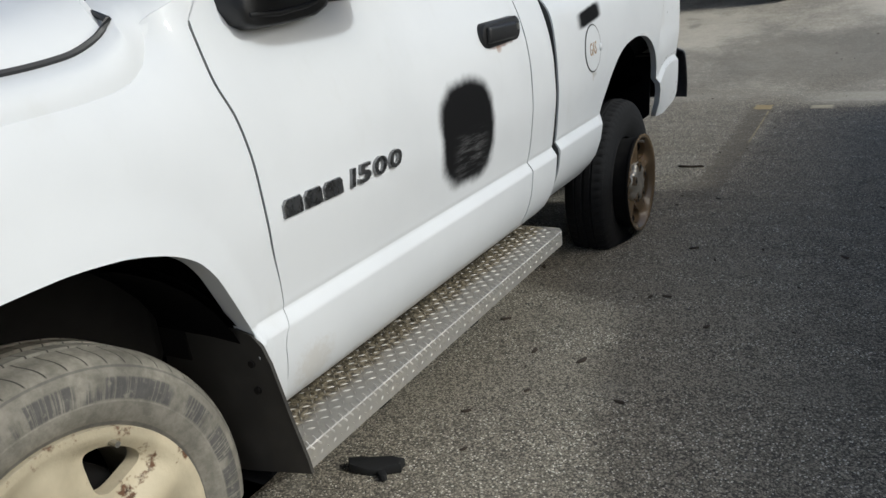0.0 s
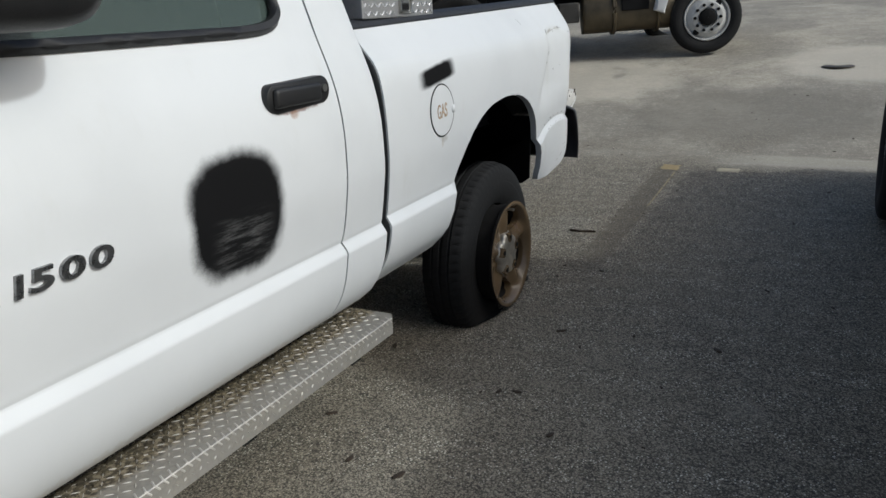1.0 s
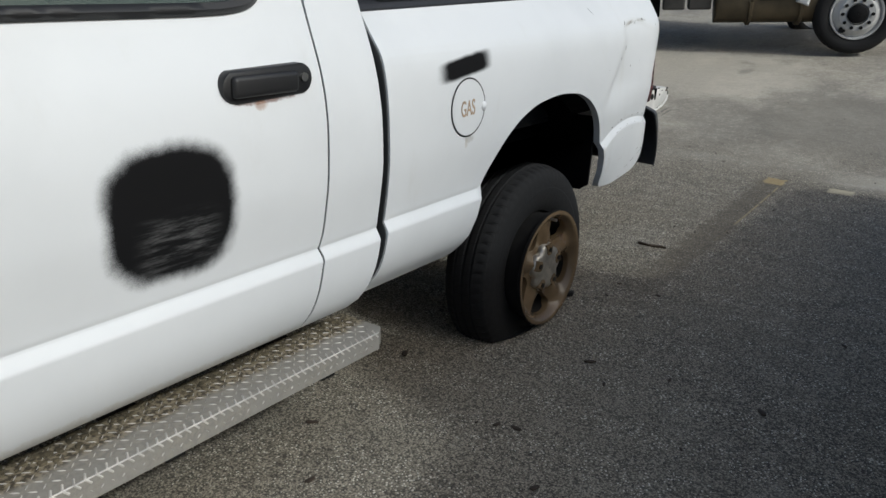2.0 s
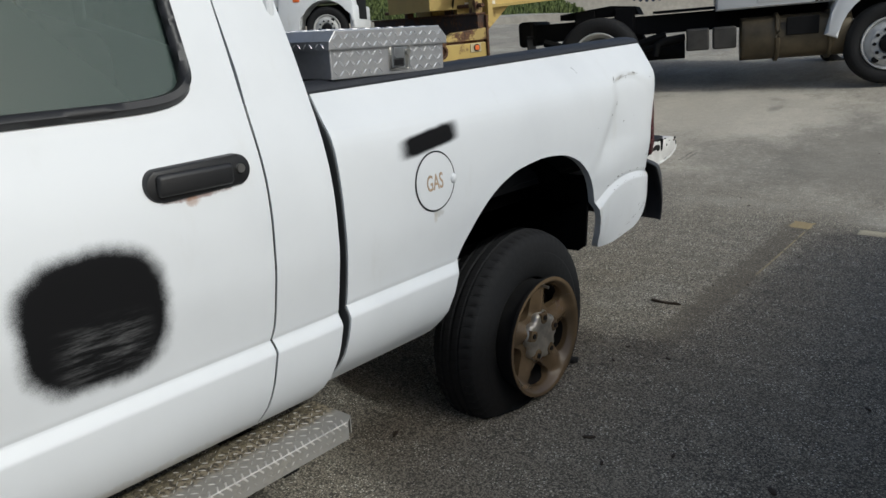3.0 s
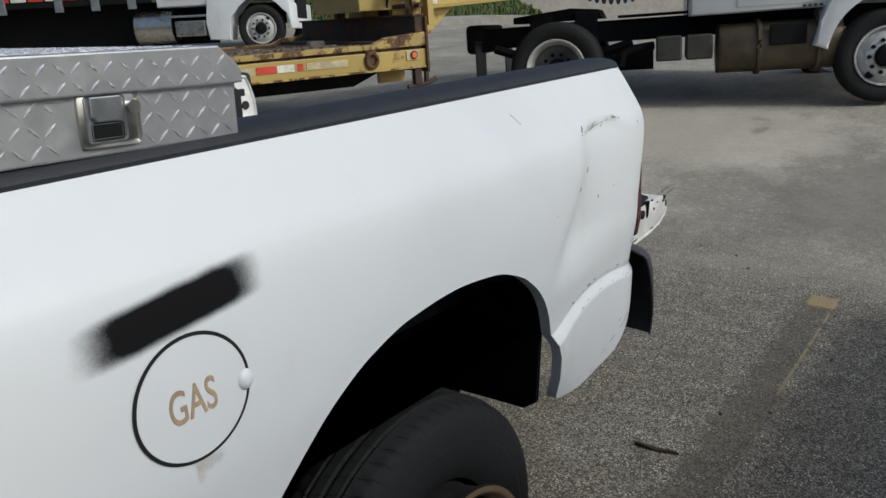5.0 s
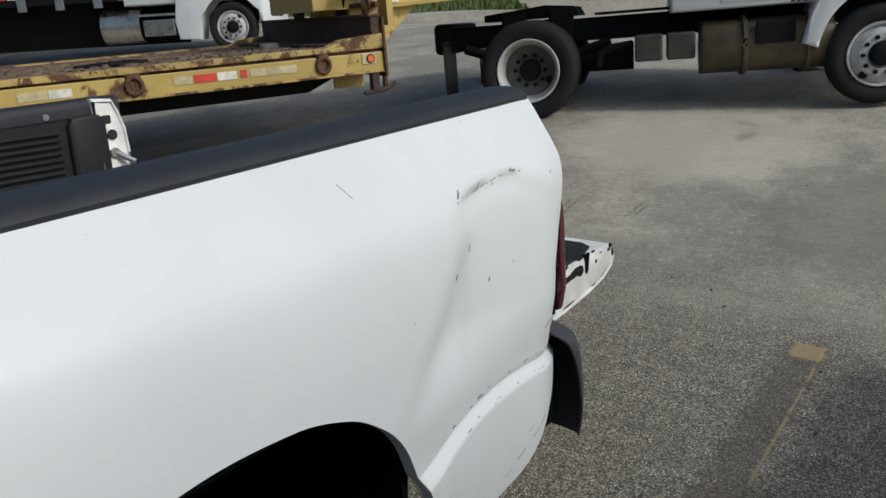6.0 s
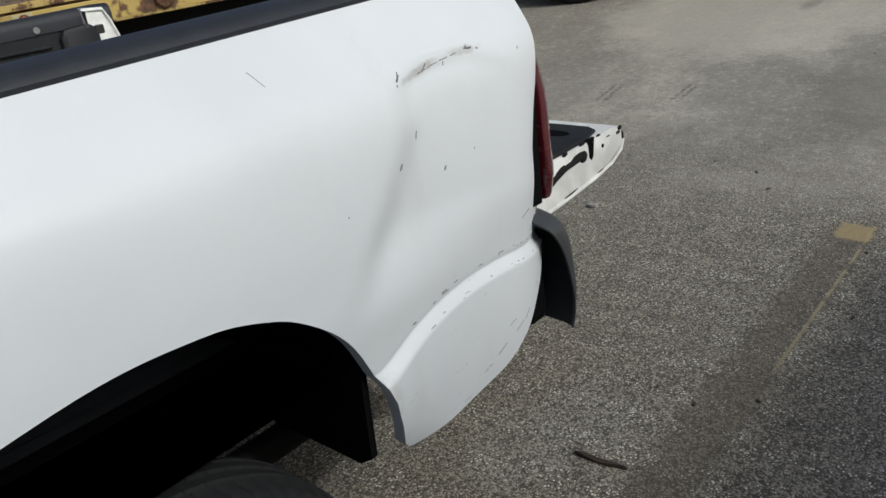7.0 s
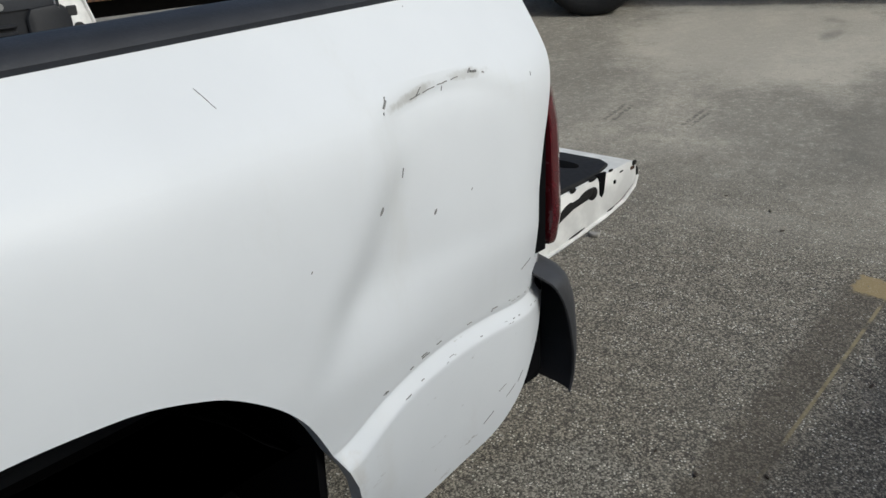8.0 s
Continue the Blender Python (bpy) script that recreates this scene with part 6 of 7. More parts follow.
    tank = part("fuel_tank", extrude_outline(out, "x", 1.63, 2.80, 0.05), tank_brown, t, "dirty bronze coloured fuel tank", smooth=40)
    for x in (2.02, 2.57):
        loop = [(x, y + (y - 0.36) * 0.03, z + (z - 0.585) * 0.03) for y, z in out]
        bm = tube(loop + loop[:2], 0.028, 6)
        part("tank_strap", bm, tank_brown, tank, smooth=50)
    part("tank_step", box((2.11, 0.055, 0.60), (2.45, 0.10, 0.80), 0.01), soot, tank)
    part("filler_cap", rod((2.70, 0.20, 0.86), (2.70, 0.17, 0.94), 0.05, 16), chrome, tank)
    # cab, hood and fender
    cab = [(1.36, 0.93), (2.70, 0.93), (2.72, 1.35), (2.62, 1.55), (2.50, 2.25), (2.35, 2.60), (1.42, 2.62), (1.36, 2.50)]
    body = part("cab", extrude_outline(cab, "y", 0.10, 2.30, 0.05), paint_other, t, smooth=40)
    door = part("cab_door", extrude_outline([(1.80, 0.98), (2.50, 0.98), (2.64, 1.15), (2.56, 1.55), (2.42, 2.25), (1.80, 2.25)], "y", 0.085, 0.115, 0.012), paint_other, body, smooth=40)
    part("door_window", extrude_outline([(1.86, 1.60), (2.50, 1.60), (2.37, 2.18), (1.86, 2.18)], "y", 0.080, 0.090), glass_dark, door)
    for i in range(4):
        part("marking_bar", box((2.40 + i * 0.05, 0.080, 0.945), (2.43 + i * 0.05, 0.086, 0.968)), sign_ink, door)
    hood = [(2.70, 0.95), (3.75, 0.95), (3.95, 0.90), (4.05, 1.05), (4.02, 1.45), (3.85, 1.65), (2.72, 1.75)]
    part("hood", extrude_outline(hood, "y", 0.55, 1.85, 0.10), paint_other, t, smooth=40)
    arc = [(3.17 + 0.54 * math.cos(a), 0.48 + 0.56 * math.sin(a)) for a in np.linspace(radians(175), radians(12), 18)]
    outer = [(3.98, 0.72), (3.98, 1.05), (3.85, 1.20), (3.50, 1.32), (2.98, 1.33), (2.70, 1.20), (2.56, 0.80), (2.50, 0.58)]
    part("fender", extrude_outline(arc + outer, "y", -0.02, 0.60, 0.03), paint_other, t, smooth=40)
    part("bumper", box((3.96, -0.05, 0.62), (4.12, 2.45, 0.92), 0.05), chrome, t, smooth=40)
    part("air_hose_stand", rod((1.38, 0.70, 0.86), (1.38, 0.70, 1.9), 0.03), soot, t)
    for k, y in enumerate((0.62, 0.74)):
        pts = [(-0.05 + 1.35 * u, y + 0.05 * math.cos(u * 110), 1.42 + 0.08 * math.sin(u * 110) - 0.22 * math.sin(math.pi * u)) for u in np.linspace(0, 1, 160)]
        part("air_hose", tube(pts, 0.010, 5), soot if k else plain("blue hose", (0.03, 0.07, 0.16), 0.5), t, "coiled air hose")


tractor()


def trailer():
    """Yellow lowboy trailer. Local x runs forward, y = 0 is its near edge, x = 0 its deck's front."""
    t = empty("lowboy_trailer", frame_of((-2.704, 7.783, 0.502), (0.40, 0.917), 0.040))
    tagged(t, "rusty yellow lowboy trailer with dirt-strewn deck", "trailer")
    L, W, z1 = -9.0, 3.0, 0.905
    part("deck", box((L, 0.05, z1 - 0.16), (-0.02, W - 0.05, z1 - 0.100)), rust_deck, t, "rusted dirty steel deck")
    # side beam: rusted rub rail on top, a recess, and the yellow web below
    for y0, y1 in ((0.0, 0.10), (W - 0.10, W)):
        near = y0 == 0.0
        beam = part("side_beam", box((L, y0 + 0.012, z1 - 0.305), (-0.01, y1 - 0.012, z1 - 0.150), 0.008), yellow_steel, t, "chipped yellow side beam")
        part("rub_rail", extrude_outline([(L, z1 - 0.158), (-0.02, z1 - 0.120), (0.0, z1 - 0.118), (0.0, z1), (-0.40, z1 - 0.030), (-0.52, z1 - 0.088), (L, z1 - 0.098)], "y", y0, y1, 0.008), yellow_rust, beam, "yellow rub rail rusted along its top")
        part("bottom_flange", box((L, y0 + 0.004, z1 - 0.320), (-0.01, y1 - 0.004, z1 - 0.302), 0.004), yellow_rust, beam)
        if not near:
            continue
        for x, col, w in ((-0.985, tape_worn, 0.38), (-1.23, tape_red, 0.05), (-1.36, tape_white, 0.15), (-1.53, tape_red, 0.17), (-1.70, tape_worn, 0.14), (-2.55, tape_white, 0.16), (-2.72, tape_worn, 0.20), (-4.6, tape_red, 0.3), (-4.95, tape_white, 0.3)):
            part("reflective_tape", box((x - w / 2, 0.006, z1 - 0.245), (x + w / 2, 0.0095, z1 - 0.185)), col, beam)
        for x in (-0.565, -2.05, -3.7, -5.5):
            ring = [(x + 0.055 * math.cos(a), -0.006, z1 - 0.215 + 0.06 * math.sin(a)) for a in np.linspace(0, 2 * math.pi, 21)]
            part("tie_ring", tube(ring + ring[1:2], 0.017, 8), rust_steel, beam, "rusted tie-down ring", smooth=50)
            part("ring_lug", box((x - 0.045, -0.012, z1 - 0.175), (x + 0.045, 0.02, z1 - 0.125), 0.008), rust_steel, beam)
            part("rust_plate", box((x - 0.055, 0.004, z1 - 0.27), (x + 0.055, 0.0105, z1 - 0.13), 0.003, 1), rust_steel, beam)
        for x in (-0.14, -2.98, -6.9):
            lamp = part("side_lamp", box((x - 0.075, 0.002, z1 - 0.245), (x + 0.055, 0.012, z1 - 0.155), 0.004), tape_worn, beam)
            part("bezel", rod((x, 0.012, z1 - 0.20), (x, -0.004, z1 - 0.20), 0.038, 20), rust_steel, lamp)
            part("lens", rod((x, 0.004, z1 - 0.20), (x, -0.012, z1 - 0.20), 0.026, 18), orange_lens, lamp, "round orange marker lamp")
    part("end_plate", box((-0.012, -0.015, z1 - 0.36), (0.012, 0.62, z1 + 0.13), 0.004), rust_steel, t, "dark rusted end plate")
    part("under_panel", box((-0.30, 0.45, z1 - 0.46), (-0.02, 0.49, z1 - 0.30)), yellow_clean, t)
    for x in np.arange(L + 0.4, -0.3, 0.75):
        part("cross_beam", box((x, 0.06, z1 - 0.29), (x + 0.08, W - 0.06, z1 - 0.15)), rust_steel, t)
    for y in (0.62, W - 0.72):
        part("main_beam", extrude_outline([(L, z1 - 0.16), (-0.05, z1 - 0.16), (-0.05, z1 - 0.30), (-0.5, z1 - 0.48), (L, z1 - 0.48)], "y", y, y + 0.12), soot, t)
    part("front_apron", box((-0.10, 0.10, z1 - 0.32), (-0.012, W, z1 - 0.11), 0.008), yellow_steel, t)
    # corner leg with hooked foot
    leg = part("corner_leg", box((-0.13, 0.02, z1 - 0.47), (-0.06, 0.09, z1 - 0.30), 0.006), rust_dark, t, "dark rusted corner leg")
    part("leg_stay", box((0.0, 0.06, z1 - 0.47), (0.035, 0.10, z1 - 0.34), 0.004), rust_dark, leg)
    part("foot", tube([(-0.20, 0.05, z1 - 0.485), (-0.06, 0.05, z1 - 0.48), (0.04, 0.05, z1 - 0.46), (0.10, 0.05, z1 - 0.43)], 0.020, 8), rust_dark, leg)
    # clods and scraps on the deck
    rng = random.Random(11)
    clods = []
    for _ in range(900):
        x, y = -abs(rng.gauss(0, 2.8)) - 0.2, min(max(rng.gauss(0.95, 0.55), 0.14), 2.8)
        clods.append((x, y, z1 - 0.098, rng.uniform(0.01, 0.045), 1.8))
    tagged(scatter("deck_dirt", clods, plain("dry earth", (0.17, 0.125, 0.085), 0.95, vary=0.6, scale=20), t, 0.35), "dry clods and scraps on the deck", kind="stuff")
    part("scrap_bar", tube([(-2.35, 0.75, z1 - 0.085), (-2.2, 0.95, z1 - 0.085), (-1.95, 1.0, z1 - 0.08), (-1.8, 0.8, z1 - 0.085), (-2.1, 0.72, z1 - 0.085)], 0.022, 6), soot, t)
    part("concrete_lump", box((-0.66, 1.25, z1 - 0.104), (-0.50, 1.37, z1 - 0.045), 0.015), concrete_mat, t)
    # raised front: a low dark wall across the deck's end, posts, a rod and the valve gear behind
    part("front_pan", box((-0.42, 0.10, z1 - 0.102), (-0.10, W - 0.10, z1 - 0.070), 0.004), rust_dark, t)
    crib = part("front_wall", box((-0.10, 0.02, z1 - 0.10), (-0.012, W - 0.02, z1 + 0.150), 0.008), rust_dark, t, "low dark rusted wall across the deck")
    part("wall_lip", box((-0.125, 0.01, z1 + 0.138), (-0.005, W - 0.01, z1 + 0.158), 0.004), rust_steel, crib)
    for y, q, mat in ((0.20, 0.075, yellow_rust), (0.85, 0.05, rust_steel), (1.30, 0.045, yellow_steel), (2.0, 0.05, rust_steel)):
        part("post", box((-0.02, y, z1 + 0.10), (0.07, y + 2 * q, z1 + 0.50), 0.006), mat, crib)
    part("rod", rod((0.02, 0.10, z1 + 0.235), (0.02, W - 0.2, z1 + 0.235), 0.022), rust_steel, crib)
    part("crib_rail", box((-0.04, 0.22, z1 + 0.50), (0.05, W - 0.2, z1 + 0.54), 0.01), soot, crib)
    box_thing = part("valve_box", box((0.0, 0.30, z1 + 0.545), (0.30, 1.2, z1 + 0.76), 0.01), rim_white, crib, "pale painted valve box")
    part("gauge_panel", box((-0.006, 0.42, z1 + 0.60), (0.002, 0.52, z1 + 0.68), 0.003), steel, box_thing)
    part("hose", tube([(-0.03, 0.65, z1 + 0.55), (-0.06, 0.6, z1 + 0.38), (-0.05, 0.7, z1 + 0.16)], 0.012, 6), soot, crib)
    part("inner_wall", box((0.20, 0.30, z1 + 0.05), (0.26, 2.2, z1 + 0.50)), yellow_clean, crib)
    z1 -= 0.09
    neck = [(-0.35, z1 + 0.30), (0.35, z1 + 0.30), (3.45, z1 + 0.42), (3.45, z1 + 0.92), (-0.35, z1 + 0.95)]
    gn = part("gooseneck", extrude_outline(neck, "y", 0.66, 1.84, 0.01), yellow_clean, t, "yellow gooseneck with worn paint")
    part("neck_flange", extrude_outline([(0.30, z1 + 0.285), (3.45, z1 + 0.40), (3.45, z1 + 0.43), (0.30, z1 + 0.315)], "y", 0.60, 1.90), yellow_steel, gn)
    part("neck_brace", extrude_outline([(0.02, z1 - 0.25), (0.08, z1 - 0.25), (0.75, z1 + 0.33), (0.02, z1 + 0.33)], "y", 0.70, 0.78), yellow_clean, gn)
    part("worn_plate", box((0.10, 0.645, z1 + 0.33), (0.50, 0.66, z1 + 0.37)), tape_white, gn)
    # maker's plate as plain shapes
    sign = part("maker_sign", box((1.45, 0.650, z1 + 0.55), (2.30, 0.655, z1 + 0.575)), sign_ink, gn, "dark lettering frame drawn as plain bars")
    part("sign_bar", box((1.42, 0.650, z1 + 0.55), (1.45, 0.655, z1 + 0.78)), sign_ink, sign)
    for i in range(7):
        part("sign_block", box((1.50 + i * 0.112, 0.650, z1 + 0.60), (1.585 + i * 0.112, 0.655, z1 + 0.755)), sign_ink, sign)
    # rear bogie
    for x in (-8.2, -7.1):
        for y, o in ((0.2, -1), (2.3, 1)):
            w = big_wheel(t, x, y, 0.45, 0.43, rim_white, o)
            dual_disc(w, 0.43, rim_white)


trailer()


def roll_off_truck():
    """White truck with a black tipper body, seen past the trailer. Local origin under its near front wheel."""
    t = empty("tipper_truck", frame_of((-10.30, 12.35, 1.07), (0.80, 0.60), 0.02))
    tagged(t, "white truck with black tipper body and polished tank", "truck")
    w = big_wheel(t, 0, 0.14, 0.45, 0.45, rim_white, -1, "black front tyre on white rim")
    front_disc(w, 0.45, rim_white)
    big_wheel(t, 0, 2.2, 0.45, 0.45, rim_white, 1)
    for x in (-7.6, -9.0):
        for y, o in ((0.2, -1), (2.2, 1)):
            ww = big_wheel(t, x, y, 0.45, 0.45, rim_white, o)
            dual_disc(ww, 0.45, rim_white)
    arc = [(0.58 * math.cos(a), 0.47 + 0.60 * math.sin(a)) for a in np.linspace(radians(178), radians(5), 18)]
    outer = [(0.585, 0.45), (0.60, 0.50), (0.60, 0.95), (0.55, 1.20), (0.36, 1.36), (0.0, 1.47), (-0.42, 1.52), (-0.78, 1.40), (-0.98, 1.05), (-1.05, 0.60), (-1.0, 0.28), (-0.60, 0.26)]
    part("fender", extrude_outline(arc + outer, "y", -0.02, 0.55, 0.04), paint_other, t, smooth=40)
    part("hood", extrude_outline([(-0.80, 1.0), (0.56, 1.0), (0.52, 1.38), (0.18, 1.60), (-0.80, 1.80)], "y", 0.45, 1.95, 0.10), paint_other, t, smooth=40)
    part("grille", box((0.54, 0.6, 0.6), (0.62, 1.8, 1.36), 0.03), soot, t)
    part("bumper", box((0.50, 0.02, 0.42), (0.615, 2.4, 0.92), 0.05), paint_other, t, smooth=40)
    part("headlight", box((0.40, -0.035, 1.02), (0.60, 0.10, 1.22), 0.03), orange_lens, t, "orange corner lamp")
    part("marker_lamp", box((-0.66, -0.035, 1.02), (-0.52, -0.015, 1.08), 0.01), orange_lens, t)
    cab = part("cab", extrude_outline([(-1.98, 0.92), (-0.72, 0.92), (-0.76, 1.75), (-0.95, 2.60), (-1.90, 2.70), (-1.98, 2.6)], "y", 0.06, 2.34, 0.06), paint_other, t, smooth=40)
    door = part("cab_door", extrude_outline([(-1.88, 1.12), (-1.80, 1.05), (-1.12, 1.05), (-1.02, 1.15), (-1.02, 1.75), (-1.12, 2.45), (-1.88, 2.45)], "y", 0.045, 0.075, 0.02), paint_other, cab, smooth=40)
    part("door_window", extrude_outline([(-1.40, 1.24), (-1.36, 1.20), (-1.16, 1.20), (-1.12, 1.24), (-1.12, 1.66), (-1.18, 1.72), (-1.36, 1.72), (-1.40, 1.68)], "y", 0.038, 0.05, 0.004), glass_dark, door)
    part("door_handle", box((-1.78, 0.035, 1.22), (-1.68, 0.06, 1.40), 0.01), soot, door)
    part("grab_bar", rod((-0.92, 0.02, 1.30), (-0.92, 0.02, 1.46), 0.06), soot, cab)
    tank = part("fuel_tank", rod((-2.45, 0.32, 0.56), (-1.72, 0.32, 0.56), 0.31, 32), silver_tank, t, "polished aluminium fuel tank", smooth=40)
    part("step_box", box((-1.66, 0.02, 0.36), (-1.06, 0.6, 0.66), 0.03), silver_tank, t)
    part("step_tread", box((-1.72, 0.0, 0.72), (-1.02, 0.45, 0.76), 0.006), steel, t)
    part("frame", box((-10.2, 0.7, 0.55), (0.6, 1.6, 0.95), 0.02), soot, t)
    # black sheet added for the shade under the truck body
    part("under_panel", box((-6.9, 0.64, 0.22), (-1.0, 0.70, 1.05), 0.01), soot, t)
    body = part("tipper_body", box((-10.4, 0.02, 1.18), (-2.05, 2.38, 3.0), 0.04), soot, t, "black steel tipper body")
    part("body_skirt", box((-10.4, 0.03, 1.02), (-2.05, 0.09, 1.20), 0.01), soot, body)
    rng = random.Random(3)
    for i in range(24):
        x = -10.0 + i * 0.33
        part("reflective_tape", box((x, 0.012, 1.14), (x + 0.29, 0.02, 1.20)), tape_red if i % 2 else tape_white, body)
    for x in (-7.4, -6.2, -5.0, -3.9, -3.2, -2.5):
        part("body_bracket", box((x, 0.0, 0.92), (x + 0.16, 0.05, 1.24), 0.01), steel, body)
    part("side_board", box((-7.9, 0.005, 1.45), (-5.2, 0.015, 1.75)), tank_brown, body)


roll_off_truck()


def parked_pickup():
    """The dark pickup in the next stall, whose shadow lies across the asphalt."""
    t = empty("parked_pickup", Matrix.Translation((2.60, 4.85, 0)))
    tagged(t, "dark grey pickup parked in the next stall", "pickup truck")
    body_paint = plain("dark grey car paint", (0.05, 0.052, 0.055), 0.35, vary=0.2, scale=8, bump=0.03, coat=0.4)
    low = [(-4.05, 0.50), (-3.6, 0.48)] + [(-3.06 - 0.46 * math.cos(a), 0.46 + 0.46 * math.sin(a)) for a in np.linspace(0.1, math.pi - 0.1, 14)] + [(-2.5, 0.45), (-0.5, 0.45)] + \
          [(-0.46 * math.cos(a), 0.46 + 0.46 * math.sin(a)) for a in np.linspace(0.1, math.pi - 0.1, 14)] + [(0.5, 0.48), (1.02, 0.55), (1.04, 1.26), (-0.98, 1.26), (-2.55, 1.26), (-2.70, 1.20), (-3.10, 1.08), (-3.55, 0.95), (-3.95, 0.82), (-4.08, 0.70)]
    body = bmesh.new()
    rings = []
    secs = [(0.0, 0.90), (0.03, 1.0), (0.14, 1.0), (1.88, 1.0), (1.99, 1.0), (2.02, 0.90)]
    for x, k in secs:
        rings.append([body.verts.new((x + (0.13 if z > 1.15 and x < 0.1 else 0) - (0.13 if z > 1.15 and x > 1.9 else 0), y, z)) for y, z in low])
    n = len(low)
    for a, b in zip(rings, rings[1:]):
        for i in range(n):
            body.faces.new((a[i], a[(i + 1) % n], b[(i + 1) % n], b[i]))
    body.faces.new(rings[0][::-1]), body.faces.new(rings[-1])
    part("body", body, body_paint, t, smooth=30)
    bm = bmesh.new()
    a = [bm.verts.new(c) for c in ((0.13, -2.58, 1.24), (0.13, -0.94, 1.24), (1.89, -0.94, 1.24), (1.89, -2.58, 1.24))]
    b = [bm.verts.new(c) for c in ((0.24, -2.28, 1.91), (0.24, -1.02, 1.91), (1.78, -1.02, 1.91), (1.78, -2.28, 1.91))]
    for i in range(4):
        bm.faces.new((a[i], a[(i + 1) % 4], b[(i + 1) % 4], b[i]))
    bm.faces.new(b), bm.faces.new(a[::-1])
    bmesh.ops.bevel(bm, geom=bm.edges[:], offset=0.03, segments=2, affect="EDGES")
    part("cab", bm, body_paint, t, smooth=40)
    part("side_window", extrude_outline([(-2.25, 1.30), (-1.15, 1.30), (-1.18, 1.66), (-1.95, 1.66)], "x", 0.10, 0.20), glass_dark, t)
    part("rear_bumper", box((0.08, 0.98, 0.50), (1.94, 1.12, 0.70), 0.03), black_plastic, t)
    for x, y, o in ((-0.015, 0.03, -1), (0.04, -3.06, -1), (1.97, 0.03, 1), (1.97, -3.06, 1)):
        w = empty("wheel", Matrix.Translation((x, y, 0.40 + ground_z(2.6, 4.85 + y))) @ Matrix.Rotation(0 if o > 0 else math.pi, 4, "Z"))
        w.parent = t
        part("tyre", tyre_mesh("tyre", 0.40, 0.226, 0.128, 120, lugs=48), tyre_black, w, smooth=32)
        rim = part("rim", rim_bm(0.24, 5, 0.10, 0.20, 0.36, 0, 0.03), rim_grey, w, smooth=40)
        rim.location.x = 0.10


parked_pickup()


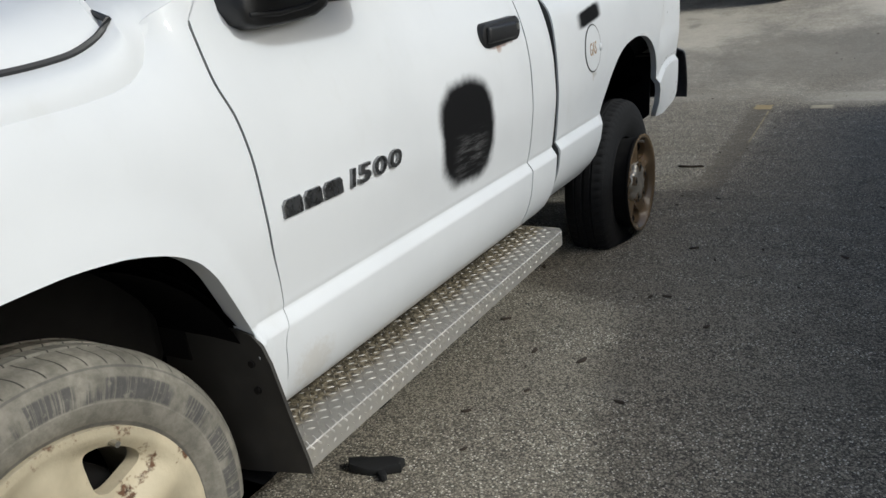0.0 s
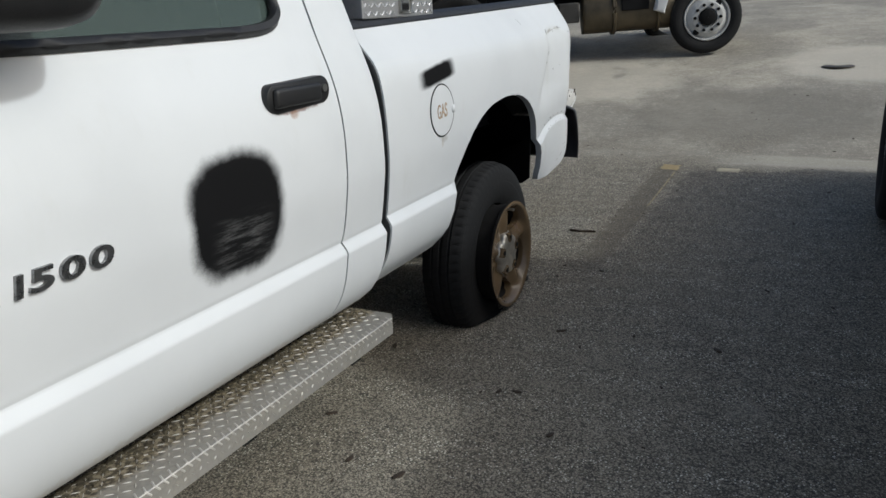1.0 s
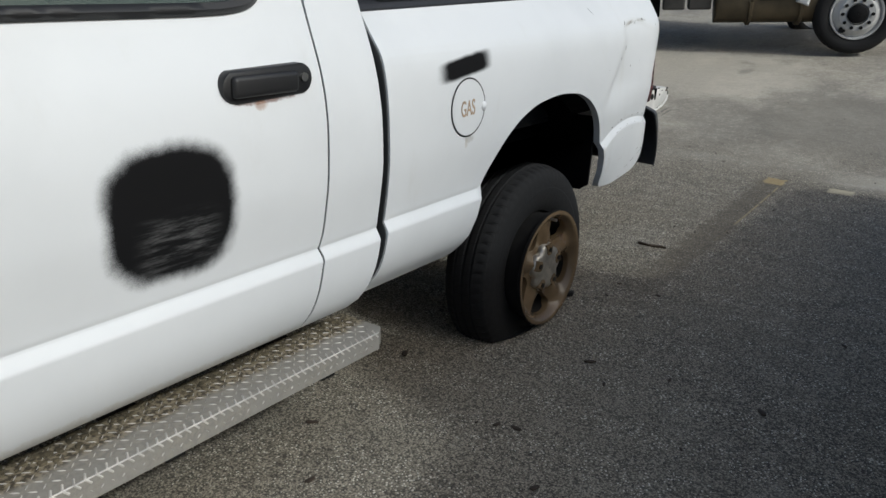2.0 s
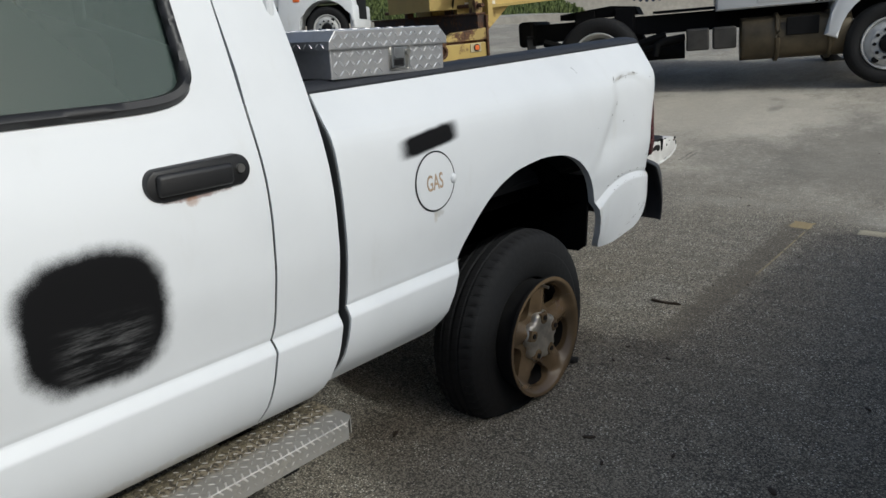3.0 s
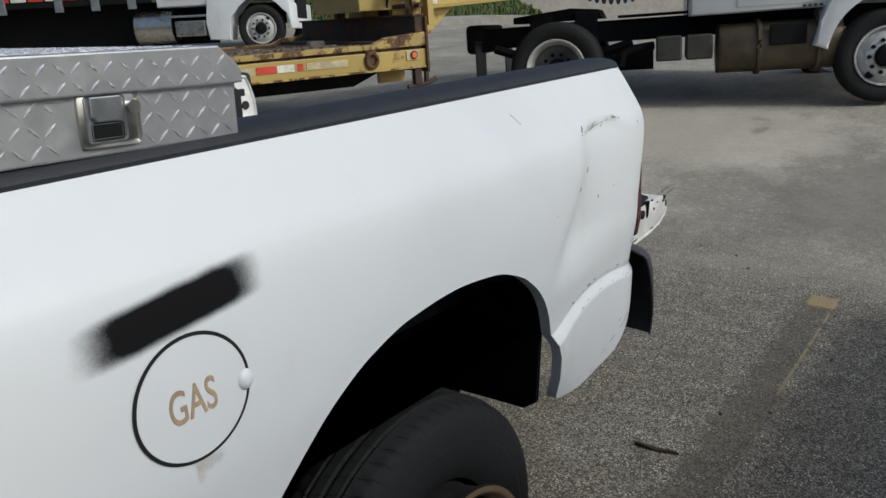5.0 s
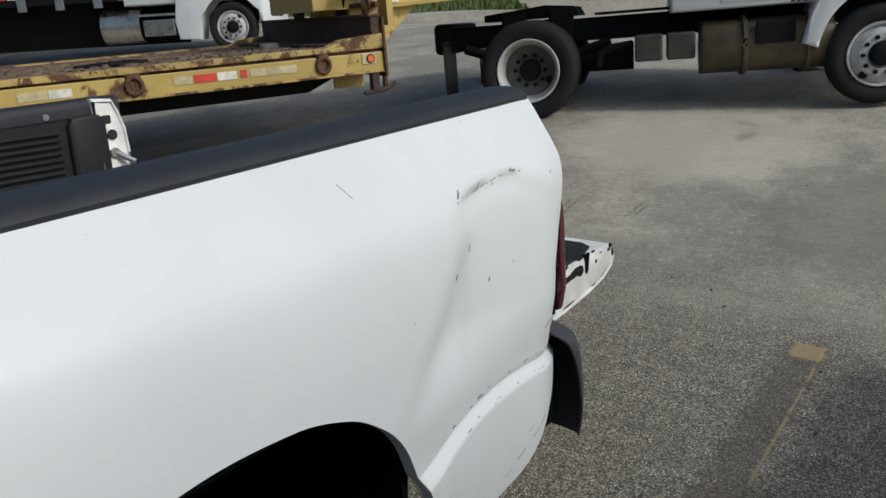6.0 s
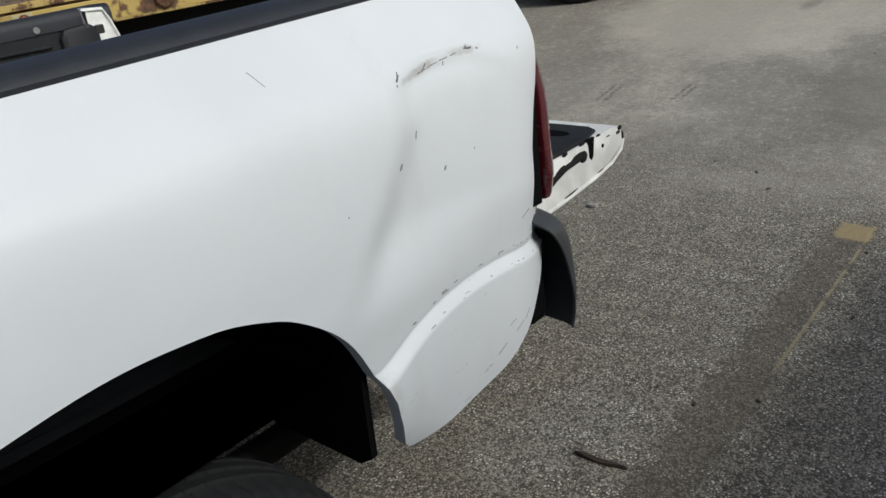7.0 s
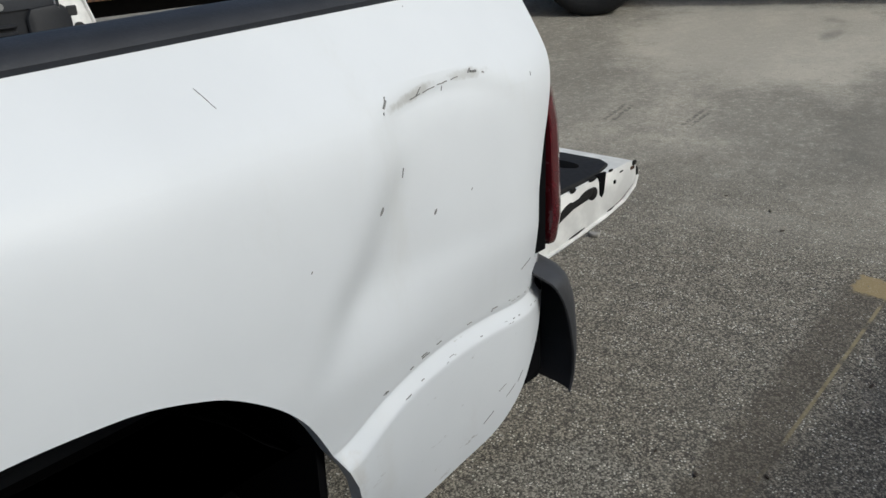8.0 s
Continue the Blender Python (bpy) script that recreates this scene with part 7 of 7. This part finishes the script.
# ---- far edge of the lot ----
def far_side():
    u, v = Vector((-0.72, 0.69)), Vector((0.69, 0.72))

    def strip(name, d0, d1, z0, z1, mat, label, cat, end=45):
        """A band across the far side of the lot, from distance d0 to d1, rising from z0 to z1, with a closed front edge."""
        bm = bmesh.new()
        rows = []
        for d, z in [(d0, z0 - 1.2)] + [(d0 + (d1 - d0) * t, z0 + (z1 - z0) * t) for t in np.linspace(0, 1, 10)] + [(d1, z1 - 1.2)]:
            rows.append([bm.verts.new((u.x * d + v.x * w, u.y * d + v.y * w, z + 0.03 * math.sin(w * 1.3 + d * 2) * (0 < z - z0 + 0.01))) for w in np.linspace(-60, end, 80)])
        for a, b in zip(rows, rows[1:]):
            for i in range(79):
                bm.faces.new((a[i], a[i + 1], b[i + 1], b[i]))
        tagged(part(name, bm, mat, None, smooth=30), label, cat, kind="structure")

    strip("kerb", 20.9, 21.3, 1.66, 1.70, concrete_mat, "pale concrete kerb along the grass", "kerb", 9)
    strip("grass_verge", 21.3, 26.2, 1.70, 2.42, grass_mat, "green grass verge behind the lot", "grass", 9)
    strip("pavement", 26.2, 62.0, 2.40, 4.9, concrete_mat, "pale concrete beyond the verge", "pavement")
    rng = random.Random(21)
    blades = []
    for _ in range(9000):
        d, w = rng.uniform(21.35, 26.2), rng.uniform(-9, 9)
        blades.append((u.x * d + v.x * w, u.y * d + v.y * w, 1.70 + 0.72 * (d - 21.3) / 4.9, rng.uniform(0.02, 0.06), 0.4))
    tagged(scatter("grass_tufts", blades, grass_mat, None, 2.2, 4), "rough grass tufts on the verge", "grass", kind="stuff")
    fence = empty("chain_fence", Matrix.Translation((u.x * 26.4, u.y * 26.4, 2.4)))
    tagged(fence, "grey chain link fence behind the grass", "fence")
    inv = fence.matrix_world.inverted()
    for i in range(26):
        p = u * 26.4 + v * (-26 + i * 2.0)
        part("post", rod(inv @ Vector((p.x, p.y, 2.3)), inv @ Vector((p.x, p.y, 4.3)), 0.035, 8), steel, fence)
    for h in (0.12, 1.0, 1.9):
        pts = [inv @ Vector((*(u * 26.4 + v * w), 2.4 + h)) for w in np.linspace(-26, 24, 30)]
        part("rail", tube(pts, 0.018, 6), steel, fence)
    hall = empty("warehouse", frame_of((u.x * 62, u.y * 62, 4.9), (v.x, v.y)))
    tagged(hall, "long pale warehouse far behind the lot", "building")
    part("wall", box((-45, 0, -1), (40, 12, 6.5)), wall_far_mat, hall)
    part("roof", box((-45.5, -0.5, 6.5), (40.5, 12.5, 6.9)), steel, hall)
    for i in range(12):
        part("dock_door", box((-40 + i * 6.5, -0.12, 0), (-36.5 + i * 6.5, 0, 3.6)), soot if i % 3 else steel, hall)

    def parked_car(d, w, turn, mat, label, tall):
        p = u * d + v * w
        z = 2.40 + (d - 26.2) * 2.5 / 35.8
        c = empty("parked_car", Matrix.Translation((p.x, p.y, z)) @ Matrix.Rotation(turn, 4, "Z"))
        tagged(c, label, "car")
        low = [(-2.3, 0.35), (2.3, 0.35), (2.35, 0.70), (2.2, 0.95), (1.1, 1.05), (-2.2, 1.08), (-2.35, 0.8)]
        part("body", extrude_outline(low, "y", -0.9, 0.9, 0.08), mat, c, smooth=40)
        part("cabin", extrude_outline([(-2.0 if tall else -0.6, 1.05), (1.05, 1.05), (0.55, 1.68), (-1.9 if tall else -0.5, 1.70)], "y", -0.78, 0.78, 0.08), mat, c, smooth=40)
        for s in (1, -1):
            part("side_window", extrude_outline([(-1.8 if tall else -0.45, 1.12), (0.85, 1.12), (0.48, 1.58), (-1.75 if tall else -0.42, 1.60)], "y", *sorted((s * 0.77, s * 0.795))), glass_dark, c)
            for x in (-1.45, 1.45):
                wheel = part("wheel", rod((x, s * 0.72, 0.36), (x, s * 0.93, 0.36), 0.36, 24), tyre_black, c, smooth=40)
                part("rim", rod((x, s * 0.90, 0.36), (x, s * 0.94, 0.36), 0.21, 20), rim_grey, wheel, smooth=40)

    dark = plain("dark blue car paint", (0.02, 0.024, 0.032), 0.35, vary=0.3, coat=0.4)
    across = math.atan2(v.y, v.x)
    parked_car(36.6, -0.2, across + 0.2, dark, "dark estate car parked behind the fence", True)
    parked_car(37.4, 5.2, across - 0.1, dark, "dark estate car parked behind the fence", True)
    parked_car(35.6, -5.6, across + 0.05, paint_other, "white pickup parked behind the fence", False)


far_side()


# ---- litter on the asphalt ----
def litter():
    rng = random.Random(8)

    def shard(name, x, y, size, turn, mat, label, cat, thick=0.006, aspect=0.35, n=9):
        pts = []
        for k in range(n):
            a = 2 * math.pi * k / n
            r = size * rng.uniform(0.75, 1.1)
            pts.append((r * math.cos(a), r * aspect * math.sin(a)))
        bm = extrude_outline(pts, "z", 0, thick, thick * 0.2)
        for v in bm.verts:
            v.co.z += 0.10 * size * math.sin(v.co.x / size * 2.0) ** 2 if v.co.z > thick * 0.5 else 0
        ob = part(name, bm, mat, None, smooth=35)
        ob.matrix_world = Matrix.Translation((x, y, ground_z(x, y) + 0.001)) @ Matrix.Rotation(radians(turn), 4, "Z")
        return tagged(ob, label, cat)

    shard("rubber_scrap", 0.83, 0.92, 0.085, 20, mat_rubber_piece, "flattened black rubber scrap on the asphalt", "scrap", 0.022, 0.42, 14)
    shard("rubber_scrap", 0.87, 0.895, 0.030, -40, mat_rubber_piece, "small torn rubber scrap beside the larger one", "scrap", 0.018, 0.5)
    shard("stick", 0.975, 4.18, 0.072, 5, dry_leaf, "dark flat strip lying on the asphalt", "scrap", 0.006, 0.12, 12)
    shard("rubber_scrap", 0.93, 3.36, 0.030, 30, mat_rubber_piece, "torn tyre shred against the flat wheel", "scrap", 0.020, 0.6)
    shard("pebble", 0.09, 5.65, 0.028, 10, concrete_mat, "pale stone chip behind the bumper", "pebble", 0.014, 0.6)
    spots = [(0.93, 1.29), (1.02, 1.10), (0.76, 1.95), (1.237, 2.305), (1.298, 2.325), (1.285, 2.87), (1.40, 2.75), (0.974, 1.735), (1.06, 1.47), (0.70, 2.5), (1.16, 1.72), (1.36, 1.5), (1.5, 2.1), (1.25, 3.6), (1.9, 2.9)]
    for i, (x, y) in enumerate(spots):
        shard("leaf", x, y, rng.uniform(0.014, 0.024), rng.uniform(0, 180), dry_leaf, "small dry brown leaf on the asphalt", "leaf", 0.003, 0.45)["group"] = "leaves on the asphalt"
    for _ in range(46):
        x, y = rng.uniform(0.3, 2.4), rng.uniform(0.8, 8.5)
        if not (x < 0.95 and y < 4.2):
            shard("leaf", x, y, rng.uniform(0.007, 0.016), rng.uniform(0, 180), dry_leaf, "small dry brown leaf on the asphalt", "leaf", 0.003, 0.4)["group"] = "leaves on the asphalt"
    # loose stones, too many to count
    stones = []
    for _ in range(5200):
        x, y = rng.uniform(-1.2, 2.8), rng.uniform(0.6, 8.6)
        stones.append((x, y, ground_z(x, y), rng.uniform(0.0012, 0.0032), 1.2))
    me_ob = scatter("loose_grit", stones, plain("pale grit", (0.30, 0.285, 0.25), 0.8, vary=0.5, scale=200), None, 0.8)
    tagged(me_ob, "pale loose grit scattered over the asphalt", "grit", kind="stuff")
    # manhole cover in the lane
    m = empty("manhole_cover", Matrix.Translation((2.17, 9.9, ground_z(2.17, 9.9) + 0.004)))
    tagged(m, "dark iron manhole cover in a pale patch", "manhole cover")
    bm = lathe([(0.0, 0.002), (0.008, 0.155), (0.0, 0.17)], 40)
    bmesh.ops.transform(bm, verts=bm.verts, matrix=Matrix.Rotation(radians(-90), 4, "Y"))
    part("lid", bm, plain("iron", (0.07, 0.06, 0.055), 0.7), m)


litter()
